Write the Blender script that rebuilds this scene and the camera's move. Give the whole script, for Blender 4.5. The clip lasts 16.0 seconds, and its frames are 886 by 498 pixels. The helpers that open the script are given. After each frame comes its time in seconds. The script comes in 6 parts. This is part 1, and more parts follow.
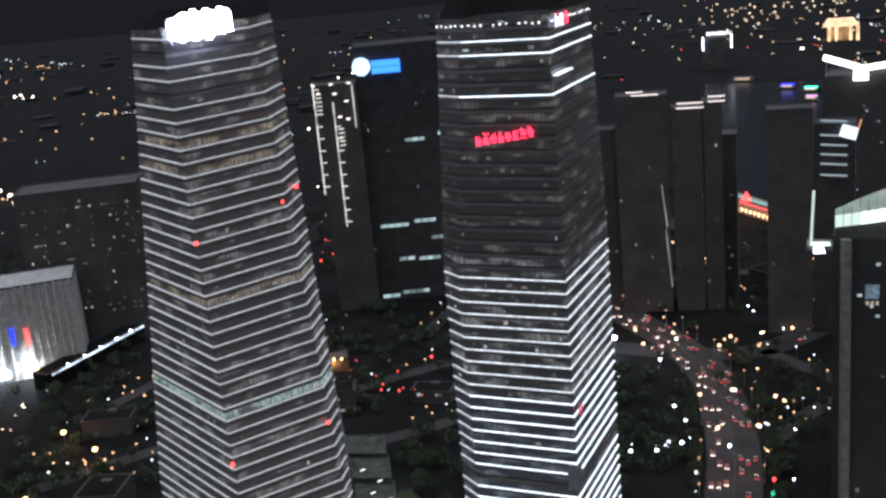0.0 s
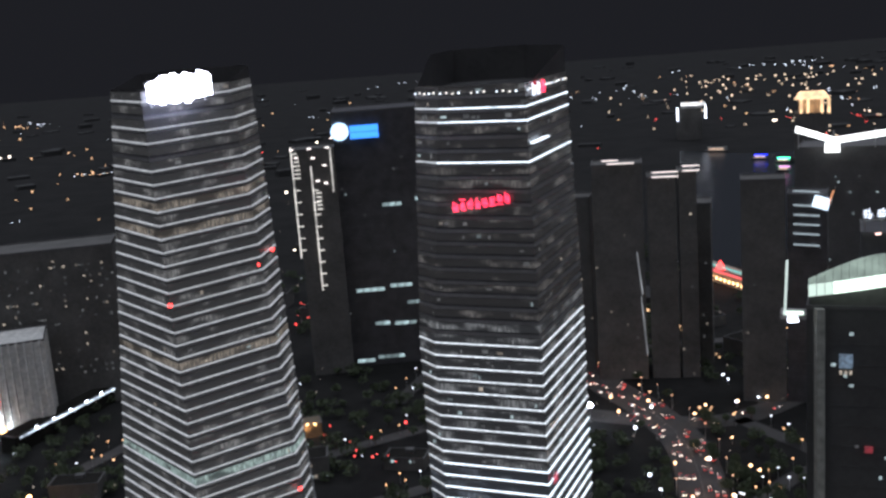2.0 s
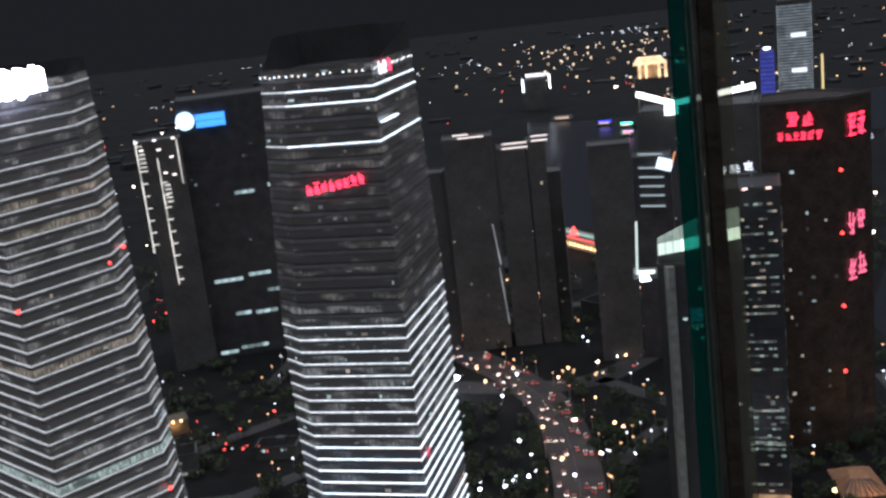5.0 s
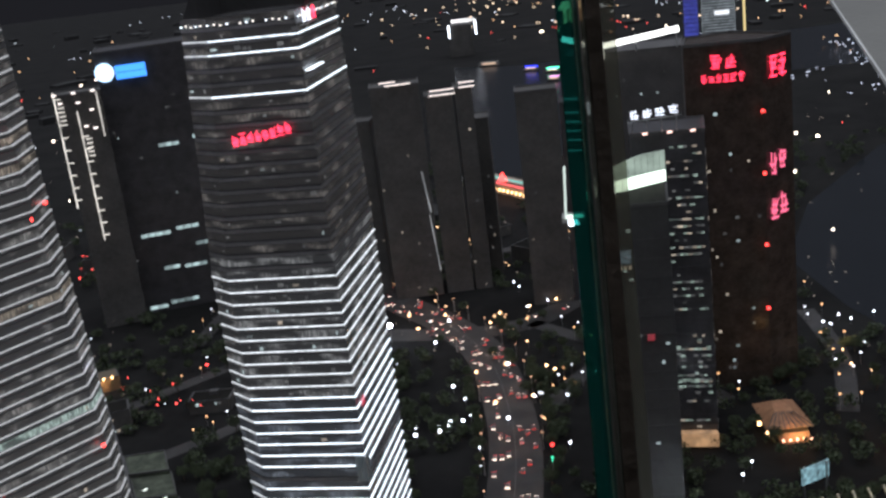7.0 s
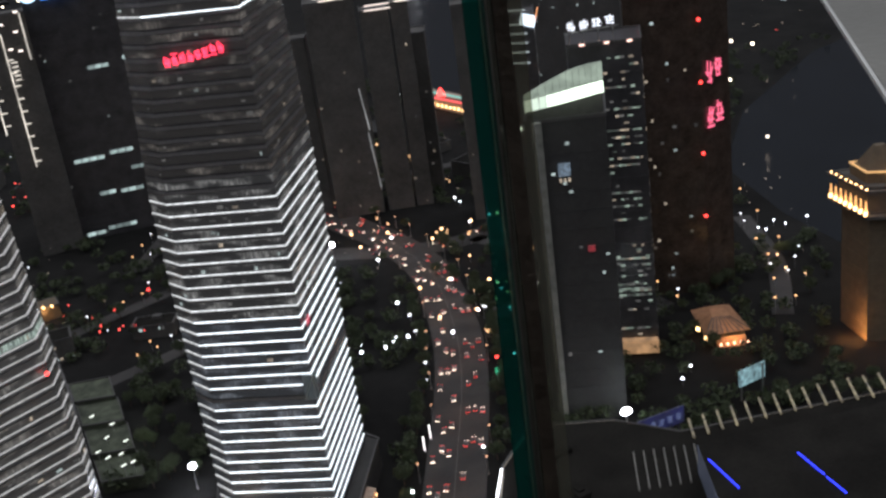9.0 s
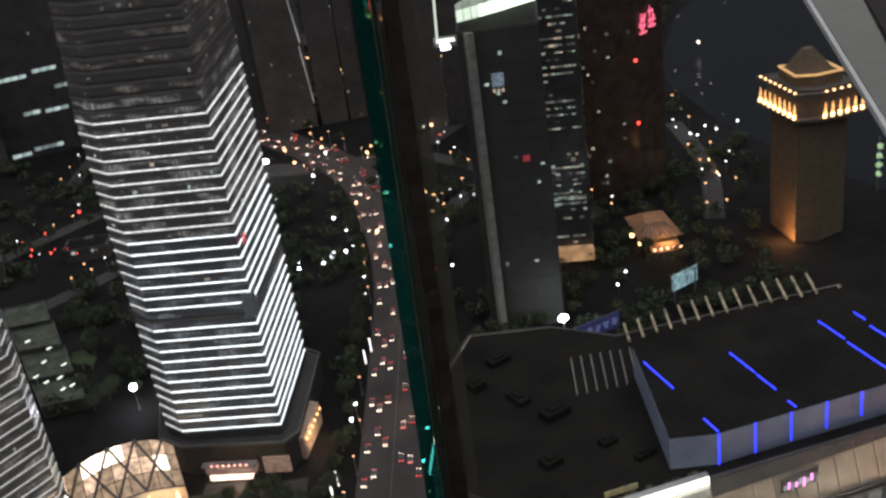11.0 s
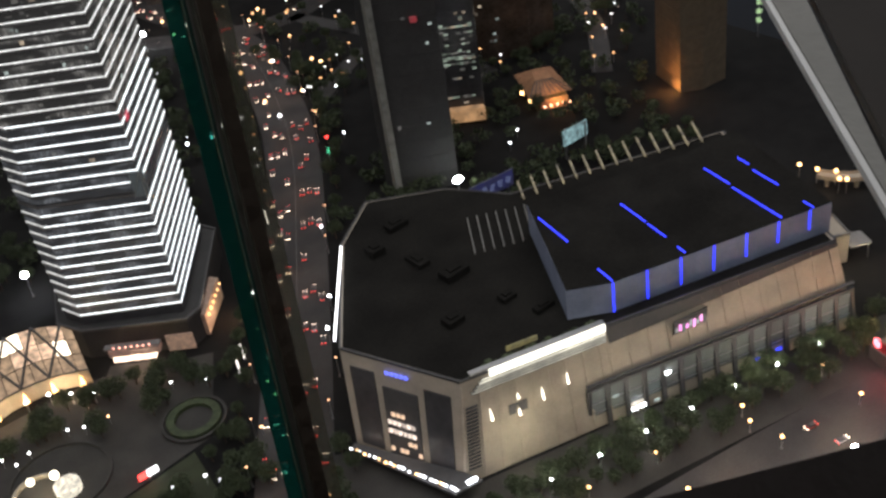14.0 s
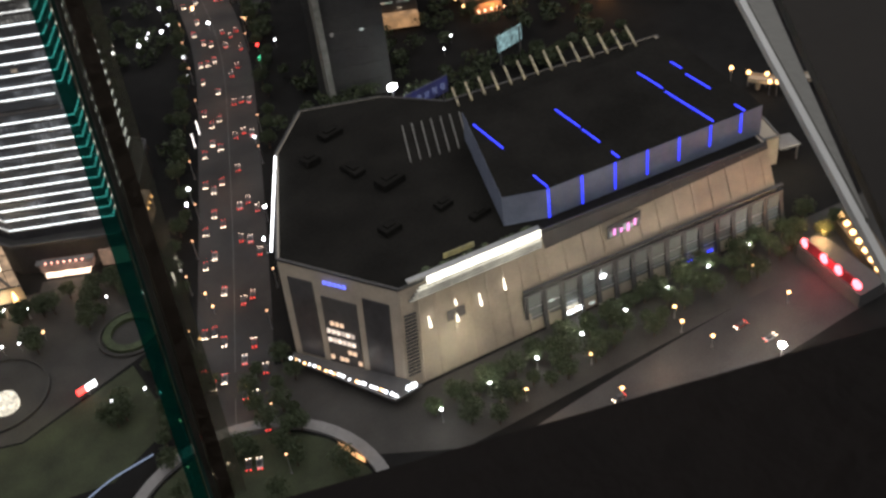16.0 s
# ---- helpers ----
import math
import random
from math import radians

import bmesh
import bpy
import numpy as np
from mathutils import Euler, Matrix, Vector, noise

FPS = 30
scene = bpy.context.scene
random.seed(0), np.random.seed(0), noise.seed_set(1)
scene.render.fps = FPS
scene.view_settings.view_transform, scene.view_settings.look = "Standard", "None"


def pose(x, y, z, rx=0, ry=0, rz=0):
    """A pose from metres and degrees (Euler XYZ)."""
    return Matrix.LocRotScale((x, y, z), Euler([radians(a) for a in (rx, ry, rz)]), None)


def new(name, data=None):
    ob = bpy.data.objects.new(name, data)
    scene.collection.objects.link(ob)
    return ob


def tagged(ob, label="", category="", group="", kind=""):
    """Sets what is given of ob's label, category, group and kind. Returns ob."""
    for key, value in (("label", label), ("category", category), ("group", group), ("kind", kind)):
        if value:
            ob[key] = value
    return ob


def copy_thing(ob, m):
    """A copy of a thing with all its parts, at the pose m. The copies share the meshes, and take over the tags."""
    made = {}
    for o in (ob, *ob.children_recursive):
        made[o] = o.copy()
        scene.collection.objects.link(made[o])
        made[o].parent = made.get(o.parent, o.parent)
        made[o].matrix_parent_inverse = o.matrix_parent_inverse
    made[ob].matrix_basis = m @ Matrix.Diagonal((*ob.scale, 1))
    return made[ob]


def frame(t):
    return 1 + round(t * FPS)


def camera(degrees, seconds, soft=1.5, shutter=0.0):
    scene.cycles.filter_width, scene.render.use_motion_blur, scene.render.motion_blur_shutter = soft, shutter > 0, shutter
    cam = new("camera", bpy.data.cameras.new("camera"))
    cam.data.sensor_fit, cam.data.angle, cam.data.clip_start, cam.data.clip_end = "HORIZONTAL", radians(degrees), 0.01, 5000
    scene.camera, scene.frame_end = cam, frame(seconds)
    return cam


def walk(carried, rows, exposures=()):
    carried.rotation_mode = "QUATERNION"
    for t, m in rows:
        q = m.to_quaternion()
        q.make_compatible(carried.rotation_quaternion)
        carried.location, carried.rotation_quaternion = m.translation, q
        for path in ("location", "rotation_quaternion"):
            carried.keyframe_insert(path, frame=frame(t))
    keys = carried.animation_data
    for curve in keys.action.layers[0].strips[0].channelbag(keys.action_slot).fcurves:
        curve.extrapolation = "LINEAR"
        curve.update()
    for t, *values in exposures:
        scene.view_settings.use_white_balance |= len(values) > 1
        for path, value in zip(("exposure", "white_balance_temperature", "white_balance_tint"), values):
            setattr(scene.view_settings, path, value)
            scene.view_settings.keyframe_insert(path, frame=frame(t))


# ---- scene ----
cam = camera(44.2, 16.0, soft=2.7)
PATH = [  # seconds, sideways shift in metres, turn in degrees
    (0.0, 0.000, 74.41, 5.13, -1.43),
    (0.5, 0.000, 74.74, 5.00, -2.03),
    (1.0, 0.000, 75.74, 4.46, -2.29),
    (1.5, 0.000, 77.10, 4.05, -2.26),
    (2.0, 0.000, 77.74, 4.19, -2.49),
    (2.5, 0.000, 78.14, 5.16, -2.36),
    (3.0, 0.000, 78.41, 5.57, -3.82),
    (3.5, 0.000, 77.49, 5.49, -6.26),
    (4.0, 0.011, 77.34, 5.18, -7.84),
    (4.5, 0.022, 76.99, 5.53, -8.99),
    (5.0, 0.032, 75.93, 6.36, -10.67),
    (7.5, 0.061, 71.54, 6.76, -15.19),
    (8.0, 0.066, 70.02, 7.09, -15.97),
    (8.5, 0.072, 69.01, 7.10, -17.32),
    (9.0, 0.078, 67.96, 7.25, -18.08),
    (11.5, 0.114, 61.81, 7.58, -22.90),
    (12.0, 0.121, 60.82, 8.04, -24.06),
    (12.5, 0.129, 59.66, 8.23, -25.57),
    (13.0, 0.137, 58.14, 8.25, -27.29),
    (13.5, 0.146, 56.92, 7.94, -28.01),
    (14.0, 0.155, 55.03, 7.25, -28.23),
    (14.5, 0.163, 53.72, 7.41, -29.39),
    (15.0, 0.173, 51.76, 7.59, -30.96),
    (15.5, 0.184, 50.60, 7.66, -31.45),
    (16.0, 0.194, 49.83, 6.02, -31.51),
]
EYE = 263.0
walk(cam, [(t, pose(x, 0, EYE, rx, ry, rz)) for t, x, rx, ry, rz in PATH],
     exposures=[(0, 0.24, 5800, 10), (5, 0.35, 5800, 10), (9, 0.26, 6200, 10), (12.5, 0.21, 6450, 10), (16, 0.24, 6600, 10)])

# ---------------------------------------------------------------- world and large lights
world = bpy.data.worlds.new("night_sky")
scene.world = world
world.use_nodes = True
wn = world.node_tree
wbg = wn.nodes["Background"]
wtc, wsep, wramp = wn.nodes.new("ShaderNodeTexCoord"), wn.nodes.new("ShaderNodeSeparateXYZ"), wn.nodes.new("ShaderNodeValToRGB")
wn.links.new(wtc.outputs["Generated"], wsep.inputs[0])
wn.links.new(wsep.outputs["Z"], wramp.inputs["Fac"])
wn.links.new(wramp.outputs["Color"], wbg.inputs[0])
# low cloud lit by the city: dim at the far horizon, brighter overhead
wramp.color_ramp.elements[0].color = (0.0112, 0.0108, 0.0122, 1)
wramp.color_ramp.elements[0].position = 0.06
wramp.color_ramp.elements[1].color = (1.0, 1.0, 1.04, 1)
wlow = wramp.color_ramp.elements.new(0.38)
wlow.color = (0.11, 0.11, 0.122, 1)
wbg.inputs[1].default_value = 1.0


def point_lamp(name, x, y, z, power, color, radius=0.5):
    d = bpy.data.lights.new(name, "POINT")
    d.energy, d.color, d.shadow_soft_size = power, color, radius
    ob = new(name, d)
    ob.location = (x, y, z)
    return ob


# ---------------------------------------------------------------- materials
MATS = {}


def surface(name, color, rough=0.7, metal=0.0, var=0.35, scale=0.3, fine=3.0, bump=0.2, coord="Object"):
    """A plain material with variation at two scales and a little relief."""
    if name in MATS:
        return MATS[name]
    m = bpy.data.materials.new(name)
    m.use_nodes = True
    n, l = m.node_tree.nodes, m.node_tree.links
    b = n["Principled BSDF"]
    b.inputs["Roughness"].default_value, b.inputs["Metallic"].default_value = rough, metal
    tc = n.new("ShaderNodeTexCoord")
    n1, n2 = n.new("ShaderNodeTexNoise"), n.new("ShaderNodeTexNoise")
    n1.inputs["Scale"].default_value, n1.inputs["Detail"].default_value = scale, 4
    n2.inputs["Scale"].default_value, n2.inputs["Detail"].default_value = fine, 3
    l.new(tc.outputs[coord], n1.inputs["Vector"])
    l.new(tc.outputs[coord], n2.inputs["Vector"])
    mix = n.new("ShaderNodeMath")
    mix.operation = "MULTIPLY_ADD"
    l.new(n2.outputs["Fac"], mix.inputs[0])
    mix.inputs[1].default_value = 0.45
    l.new(n1.outputs["Fac"], mix.inputs[2])
    ramp = n.new("ShaderNodeValToRGB")
    e = ramp.color_ramp.elements
    e[0].position, e[1].position = 0.45, 1.0
    e[0].color = (*[c * (1 - var) for c in color], 1)
    e[1].color = (*[min(1, c * (1 + var)) for c in color], 1)
    l.new(mix.outputs[0], ramp.inputs["Fac"])
    l.new(ramp.outputs["Color"], b.inputs["Base Color"])
    if bump:
        bp = n.new("ShaderNodeBump")
        bp.inputs["Strength"].default_value = bump
        bp.inputs["Distance"].default_value = 0.05
        l.new(n2.outputs["Fac"], bp.inputs["Height"])
        l.new(bp.outputs["Normal"], b.inputs["Normal"])
    MATS[name] = m
    return m


def glow(name, color, strength, uneven=0.0, scale=1.0):
    """A lamp, a lit pane or a lit letter."""
    if name in MATS:
        return MATS[name]
    m = bpy.data.materials.new(name)
    m.use_nodes = True
    n, l = m.node_tree.nodes, m.node_tree.links
    b = n["Principled BSDF"]
    b.inputs["Base Color"].default_value = (0.1, 0.1, 0.1, 1)
    b.inputs["Emission Color"].default_value = (*color, 1)
    b.inputs["Emission Strength"].default_value = strength
    if uneven:
        tc, nz, mr = n.new("ShaderNodeTexCoord"), n.new("ShaderNodeTexNoise"), n.new("ShaderNodeMapRange")
        nz.inputs["Scale"].default_value = scale
        nz.inputs["Detail"].default_value = 5
        l.new(tc.outputs["Object"], nz.inputs["Vector"])
        l.new(nz.outputs["Fac"], mr.inputs["Value"])
        mr.inputs["From Min"].default_value, mr.inputs["From Max"].default_value = 0.3, 0.7
        mr.inputs["To Min"].default_value, mr.inputs["To Max"].default_value = strength * (1 - uneven), strength * (1 + uneven)
        l.new(mr.outputs["Result"], b.inputs["Emission Strength"])
    MATS[name] = m
    return m


def pane_glow(name, color, low, high):
    """Lit window panes, each with its own brightness."""
    if name in MATS:
        return MATS[name]
    m = glow(name, color, high)
    n, l = m.node_tree.nodes, m.node_tree.links
    info, mr = n.new("ShaderNodeObjectInfo"), n.new("ShaderNodeMapRange")
    mr.inputs["To Min"].default_value, mr.inputs["To Max"].default_value = low, high
    l.new(info.outputs["Random"], mr.inputs["Value"])
    tc, nz, mu = n.new("ShaderNodeTexCoord"), n.new("ShaderNodeTexNoise"), n.new("ShaderNodeMath")
    nz.inputs["Scale"].default_value, nz.inputs["Detail"].default_value = 5, 4
    mu.operation = "MULTIPLY"
    mr2 = n.new("ShaderNodeMapRange")
    mr2.inputs["From Min"].default_value, mr2.inputs["From Max"].default_value = 0.35, 0.65
    mr2.inputs["To Min"].default_value, mr2.inputs["To Max"].default_value = 0.35, 1.6
    l.new(tc.outputs["Object"], nz.inputs["Vector"])
    l.new(nz.outputs["Fac"], mr2.inputs["Value"])
    l.new(mr.outputs["Result"], mu.inputs[0])
    l.new(mr2.outputs["Result"], mu.inputs[1])
    l.new(mu.outputs[0], n["Principled BSDF"].inputs["Emission Strength"])
    return m


def glazing(name, color, base, peak, busy):
    """Office glazing with dim rooms behind it: faint light over all, clusters of lit upright strips in places."""
    m = glow(name, color, base)
    n, l = m.node_tree.nodes, m.node_tree.links
    tc = n.new("ShaderNodeTexCoord")
    stretch, spread = n.new("ShaderNodeMapping"), n.new("ShaderNodeMapping")
    stretch.inputs["Scale"].default_value = (1.6, 1.6, 0.3)
    spread.inputs["Scale"].default_value = (0.09, 0.09, 0.23)
    fine, wide = n.new("ShaderNodeTexNoise"), n.new("ShaderNodeTexNoise")
    fine.inputs["Scale"].default_value, fine.inputs["Detail"].default_value = 1.0, 5
    wide.inputs["Scale"].default_value, wide.inputs["Detail"].default_value = 1.0, 2
    r1, r2 = n.new("ShaderNodeMapRange"), n.new("ShaderNodeMapRange")
    r1.inputs["From Min"].default_value, r1.inputs["From Max"].default_value = 0.42, 0.72
    r2.inputs["From Min"].default_value, r2.inputs["From Max"].default_value = 0.72 - busy, 0.86 - busy
    r1.inputs["To Min"].default_value = 0.12
    both, add = n.new("ShaderNodeMath"), n.new("ShaderNodeMath")
    both.operation, add.operation = "MULTIPLY", "MULTIPLY_ADD"
    for mapping, tex, rng, slot in ((stretch, fine, r1, 0), (spread, wide, r2, 1)):
        l.new(tc.outputs["Object"], mapping.inputs["Vector"])
        l.new(mapping.outputs["Vector"], tex.inputs["Vector"])
        l.new(tex.outputs["Fac"], rng.inputs["Value"])
        l.new(rng.outputs["Result"], both.inputs[slot])
    l.new(both.outputs[0], add.inputs[0])
    add.inputs[1].default_value, add.inputs[2].default_value = peak, base
    b = n["Principled BSDF"]
    b.inputs["Base Color"].default_value, b.inputs["Roughness"].default_value = (0.05, 0.05, 0.052, 1), 0.25
    l.new(add.outputs[0], b.inputs["Emission Strength"])
    return m


ASPHALT = surface("asphalt", (0.05, 0.047, 0.045), 0.75, var=0.4, scale=0.05, fine=1.5)
PAVING = surface("paving", (0.038, 0.035, 0.03), 0.8, var=0.35, scale=0.08, fine=1.2)
SOIL = surface("city_ground", (0.0125, 0.012, 0.0113), 0.9, var=0.5, scale=0.018, fine=0.12)
GRASS = surface("lawn", (0.035, 0.042, 0.02), 0.95, var=0.5, scale=0.08, fine=1.5)
WATER = surface("river_water", (0.008, 0.010, 0.013), 0.25, var=0.2, scale=0.02, fine=0.25, bump=0.1)
for ground_mat, gloss in ((SOIL, 0.12), (WATER, 0.1), (ASPHALT, 0.25)):
    ground_mat.node_tree.nodes["Principled BSDF"].inputs["Specular IOR Level"].default_value = gloss
ROOF = surface("roof_felt", (0.015, 0.014, 0.012), 0.95, var=0.45, scale=0.05, fine=0.8)
ROOF.node_tree.nodes["Principled BSDF"].inputs["Specular IOR Level"].default_value = 0.1
STONE = surface("beige_stone", (0.42, 0.36, 0.28), 0.7, var=0.18, scale=0.12, fine=1.0)
CONCRETE = surface("concrete", (0.22, 0.21, 0.2), 0.85, var=0.25, scale=0.06, fine=0.7)
DARKWALL = surface("dark_cladding", (0.075, 0.072, 0.07), 0.6, var=0.3, scale=0.05, fine=0.5)
GLASS = surface("dark_curtain_glass", (0.06, 0.058, 0.06), 0.3, var=0.4, scale=0.12, fine=0.5, bump=0.06)
SPANDREL = surface("tower_spandrel", (0.17, 0.165, 0.16), 0.45, var=0.2, scale=0.2, fine=1.2)
METAL = surface("brushed_metal", (0.45, 0.45, 0.44), 0.4, 0.7, var=0.15, scale=0.8, fine=6)
BLUEWALL = surface("blue_grey_panel", (0.22, 0.25, 0.33), 0.55, var=0.2, scale=0.15, fine=1.0)
BARK = surface("bark", (0.1, 0.07, 0.05), 0.9, scale=1.0, fine=8)
LEAF = surface("foliage", (0.045, 0.06, 0.025), 0.7, var=0.5, scale=0.5, fine=3, bump=0)
BLACK = surface("black_rubber", (0.015, 0.016, 0.016), 0.5, 0.0, var=0.3, scale=3, fine=40)

LED_W = glow("white_led_line", (0.9, 0.96, 1.0), 1.7, 0.35, 0.6)
LED_M = glow("soft_white_led_line", (0.95, 0.96, 0.95), 0.95, 0.35, 0.6)
LED_D = glow("dim_led_line", (0.95, 0.95, 0.93), 0.6, 0.4, 0.6)
LED_G = glow("grey_led_line", (0.95, 0.93, 0.9), 0.44, 0.25, 0.6)
WHITE = glow("white_sign_light", (0.93, 0.95, 1.0), 4.0)
WHITE_HOT = glow("glaring_white_sign", (0.86, 0.84, 1.0), 14.0)
RED = glow("red_sign_light", (1.0, 0.03, 0.07), 3.6, 0.3, 0.4)
REDLAMP = glow("red_lamp", (1.0, 0.05, 0.04), 4.0)
TAIL = glow("tail_lamp", (1.0, 0.07, 0.05), 2.6)
HEADLAMP = glow("head_lamp", (1.0, 0.8, 0.6), 6.0)
BLUE = glow("blue_led", (0.016, 0.032, 1.0), 2.4)
SKYBLUE = glow("blue_sign_light", (0.06, 0.28, 1.0), 1.6)
WARM = glow("warm_lamp", (1.0, 0.55, 0.22), 5.0)
WARMWALL = glow("warm_interior", (1.0, 0.66, 0.44), 0.7, 0.7, 0.3)
PINK = glow("pink_led_letters", (0.95, 0.3, 0.75), 1.5)
COOL = glow("cool_lamp", (0.85, 0.93, 1.0), 14.0)
GREENLAMP = glow("green_lamp", (0.1, 1.0, 0.5), 4.0)
PANE_C = pane_glow("lit_pane_cool", (0.8, 0.95, 0.9), 0.05, 0.5)
PANE_W = pane_glow("lit_pane_warm", (1.0, 0.8, 0.58), 0.05, 0.45)
PANE_DIM = pane_glow("lit_pane_dim", (0.95, 0.92, 0.84), 0.015, 0.11)

ROOMS_TAN = glazing("tan_office_glazing", (1.0, 0.93, 0.84), 0.022, 0.2, 0.2)
ROOMS_GREEN = glazing("green_lit_glazing", (0.82, 1.0, 0.86), 0.06, 0.5, 0.4)
ROOMS_BROWN = glazing("warm_lit_glazing", (1.0, 0.82, 0.62), 0.03, 0.3, 0.3)
ROOMS_GREY = glazing("grey_office_glazing", (1.0, 0.97, 0.92), 0.016, 0.26, 0.23)
ROOMS_BLUE = glazing("cool_office_glazing", (0.84, 0.9, 1.0), 0.02, 0.16, 0.22)
ROOMS_DARK = glazing("dark_office_glazing", (1.0, 0.88, 0.76), 0.011, 0.16, 0.19)

# ---------------------------------------------------------------- builders
UP = Vector((0, 0, 1))


def thing(name, x, y, z, label, category, group="", kind=""):
    ob = new(name)
    ob.location = (x, y, z)
    ob.empty_display_size = 1
    return tagged(ob, label, category, group, kind)


def origin(ob):
    v = Vector((0, 0, 0))
    while ob is not None:
        v += ob.location
        ob = ob.parent
    return v


def part(name, bm, material, parent=None, label=""):
    """One bmesh, in world metres, as one mesh under its thing."""
    if parent is not None:
        bmesh.ops.translate(bm, verts=bm.verts, vec=-origin(parent))
    me = bpy.data.meshes.new(name)
    bm.normal_update()
    bm.to_mesh(me)
    bm.free()
    me.materials.append(material)
    ob = new(name, me)
    ob.parent = parent
    return tagged(ob, label) if label else ob


def loft(bm, low, z0, high, z1, cap=True):
    """A closed prism between two outlines of the same number of corners."""
    a = [bm.verts.new((x, y, z0)) for x, y in low]
    b = [bm.verts.new((x, y, z1)) for x, y in high]
    k = len(a)
    for i in range(k):
        bm.faces.new((a[i], a[(i + 1) % k], b[(i + 1) % k], b[i]))
    if cap:
        bm.faces.new(list(reversed(a)))
        bm.faces.new(b)
    return bm


def prism(poly, z0, z1, top=None):
    bm = bmesh.new()
    loft(bm, poly, z0, top or poly, z1)
    bmesh.ops.recalc_face_normals(bm, faces=bm.faces)
    return bm


def blocks(boxes):
    """Several boxes (centre, size, turn in degrees) in one bmesh."""
    bm = bmesh.new()
    for (x, y, z), (a, b, c), r in boxes:
        bmesh.ops.create_cube(bm, size=1, matrix=pose(x, y, z, 0, 0, r) @ Matrix.Diagonal((a, b, c, 1)))
    return bm


def bar(p, q, w, h=None):
    """A straight bar between two points."""
    p, q = Vector(p), Vector(q)
    d = q - p
    bm = bmesh.new()
    m = Matrix.Translation((p + q) / 2) @ d.to_track_quat("X", "Z").to_matrix().to_4x4() @ Matrix.Diagonal((d.length, w, h or w, 1))
    bmesh.ops.create_cube(bm, size=1, matrix=m)
    return bm


UNIT = {}


def piece(name, material, parent, m):
    """A box piece that shares its mesh with all pieces of that material."""
    me = UNIT.get(material.name)
    if me is None:
        bm = bmesh.new()
        bmesh.ops.create_cube(bm, size=1)
        me = bpy.data.meshes.new("piece")
        bm.to_mesh(me)
        bm.free()
        me.materials.append(material)
        UNIT[material.name] = me
    ob = new(name, me)
    ob.parent = parent
    ob.matrix_basis = Matrix.Translation(-origin(parent)) @ m if parent is not None else m
    return ob


def face_frame(p, q, z):
    """A frame on a wall from p to q (seen from outside, left to right): x along it, y outwards... z up."""
    d = Vector((q[0] - p[0], q[1] - p[1], 0))
    return Matrix.Translation((p[0], p[1], z)) @ d.to_track_quat("X", "Z").to_matrix().to_4x4(), d.length


def lit_window(parent, p, q, along, z, width, height, material, depth=0.3):
    """A lit window at so many metres along the wall from p to q."""
    m, _ = face_frame(p, q, z)
    return piece("window", material, parent, m @ pose(along, 0, 0) @ Matrix.Diagonal((width, depth, height, 1)))


def ring(poly, out, z, h, deep=0.5):
    """A band that runs round an outline, proud of it by out."""
    c = Vector((sum(x for x, y in poly) / len(poly), sum(y for x, y in poly) / len(poly)))
    bm = bmesh.new()
    o = [(Vector(p) - c).normalized() * out + Vector(p) for p in poly]
    i = [(Vector(p) - c).normalized() * (out - deep) + Vector(p) for p in poly]
    k = len(poly)
    v = [[bm.verts.new((p.x, p.y, zz)) for p in r] for r, zz in ((o, z), (o, z + h), (i, z + h), (i, z))]
    for a in range(4):
        for j in range(k):
            bm.faces.new((v[a][j], v[a][(j + 1) % k], v[(a + 1) % 4][(j + 1) % k], v[(a + 1) % 4][j]))
    bmesh.ops.recalc_face_normals(bm, faces=bm.faces)
    return bm


def mix_poly(a, b, f):
    return [(p[0] * (1 - f) + q[0] * f, p[1] * (1 - f) + q[1] * f) for p, q in zip(a, b)]


def letters(text, size, material, parent, m, name="letters"):
    cu = bpy.data.curves.new(name, "FONT")
    cu.body, cu.size, cu.extrude = text, size, 0.15
    cu.align_x = "LEFT"
    ob = new("letters_source", cu)
    me = bpy.data.meshes.new_from_object(ob)
    bpy.data.objects.remove(ob)
    me.name = name
    me.materials.clear()
    me.materials.append(material)
    o = new(name, me)
    o.parent = parent
    o.matrix_basis = Matrix.Translation(-origin(parent)) @ m if parent is not None else m
    return o


# ---------------------------------------------------------------- ground
def sheet(name, poly, z, material, label, category):
    bm = bmesh.new()
    bm.faces.new([bm.verts.new((x, y, z)) for x, y in poly])
    bmesh.ops.recalc_face_normals(bm, faces=bm.faces)
    for f in bm.faces:
        if f.normal.z < 0:
            f.normal_flip()
    return tagged(part(name, bm, material), label, category, kind="structure")


sheet("ground", [(-5000, -1500), (5000, -1500), (5000, 9000), (-5000, 9000)], 0, SOIL, "dark city ground at night", "ground")


def ribbon(points, width, z, thick=0.06):
    """A strip of even width along a polyline."""
    bm = bmesh.new()
    pts = [Vector(p) for p in points]
    rows = []
    for i, p in enumerate(pts):
        d = (pts[min(i + 1, len(pts) - 1)] - pts[max(i - 1, 0)]).normalized()
        nrm = Vector((-d.y, d.x)) * width / 2
        rows.append([bm.verts.new((*(p + nrm), z)), bm.verts.new((*(p - nrm), z)), bm.verts.new((*(p - nrm), z - thick)), bm.verts.new((*(p + nrm), z - thick))])
    for a, b in zip(rows, rows[1:]):
        for k in range(4):
            bm.faces.new((a[k], a[(k + 1) % 4], b[(k + 1) % 4], b[k]))
    bmesh.ops.recalc_face_normals(bm, faces=bm.faces)
    return bm


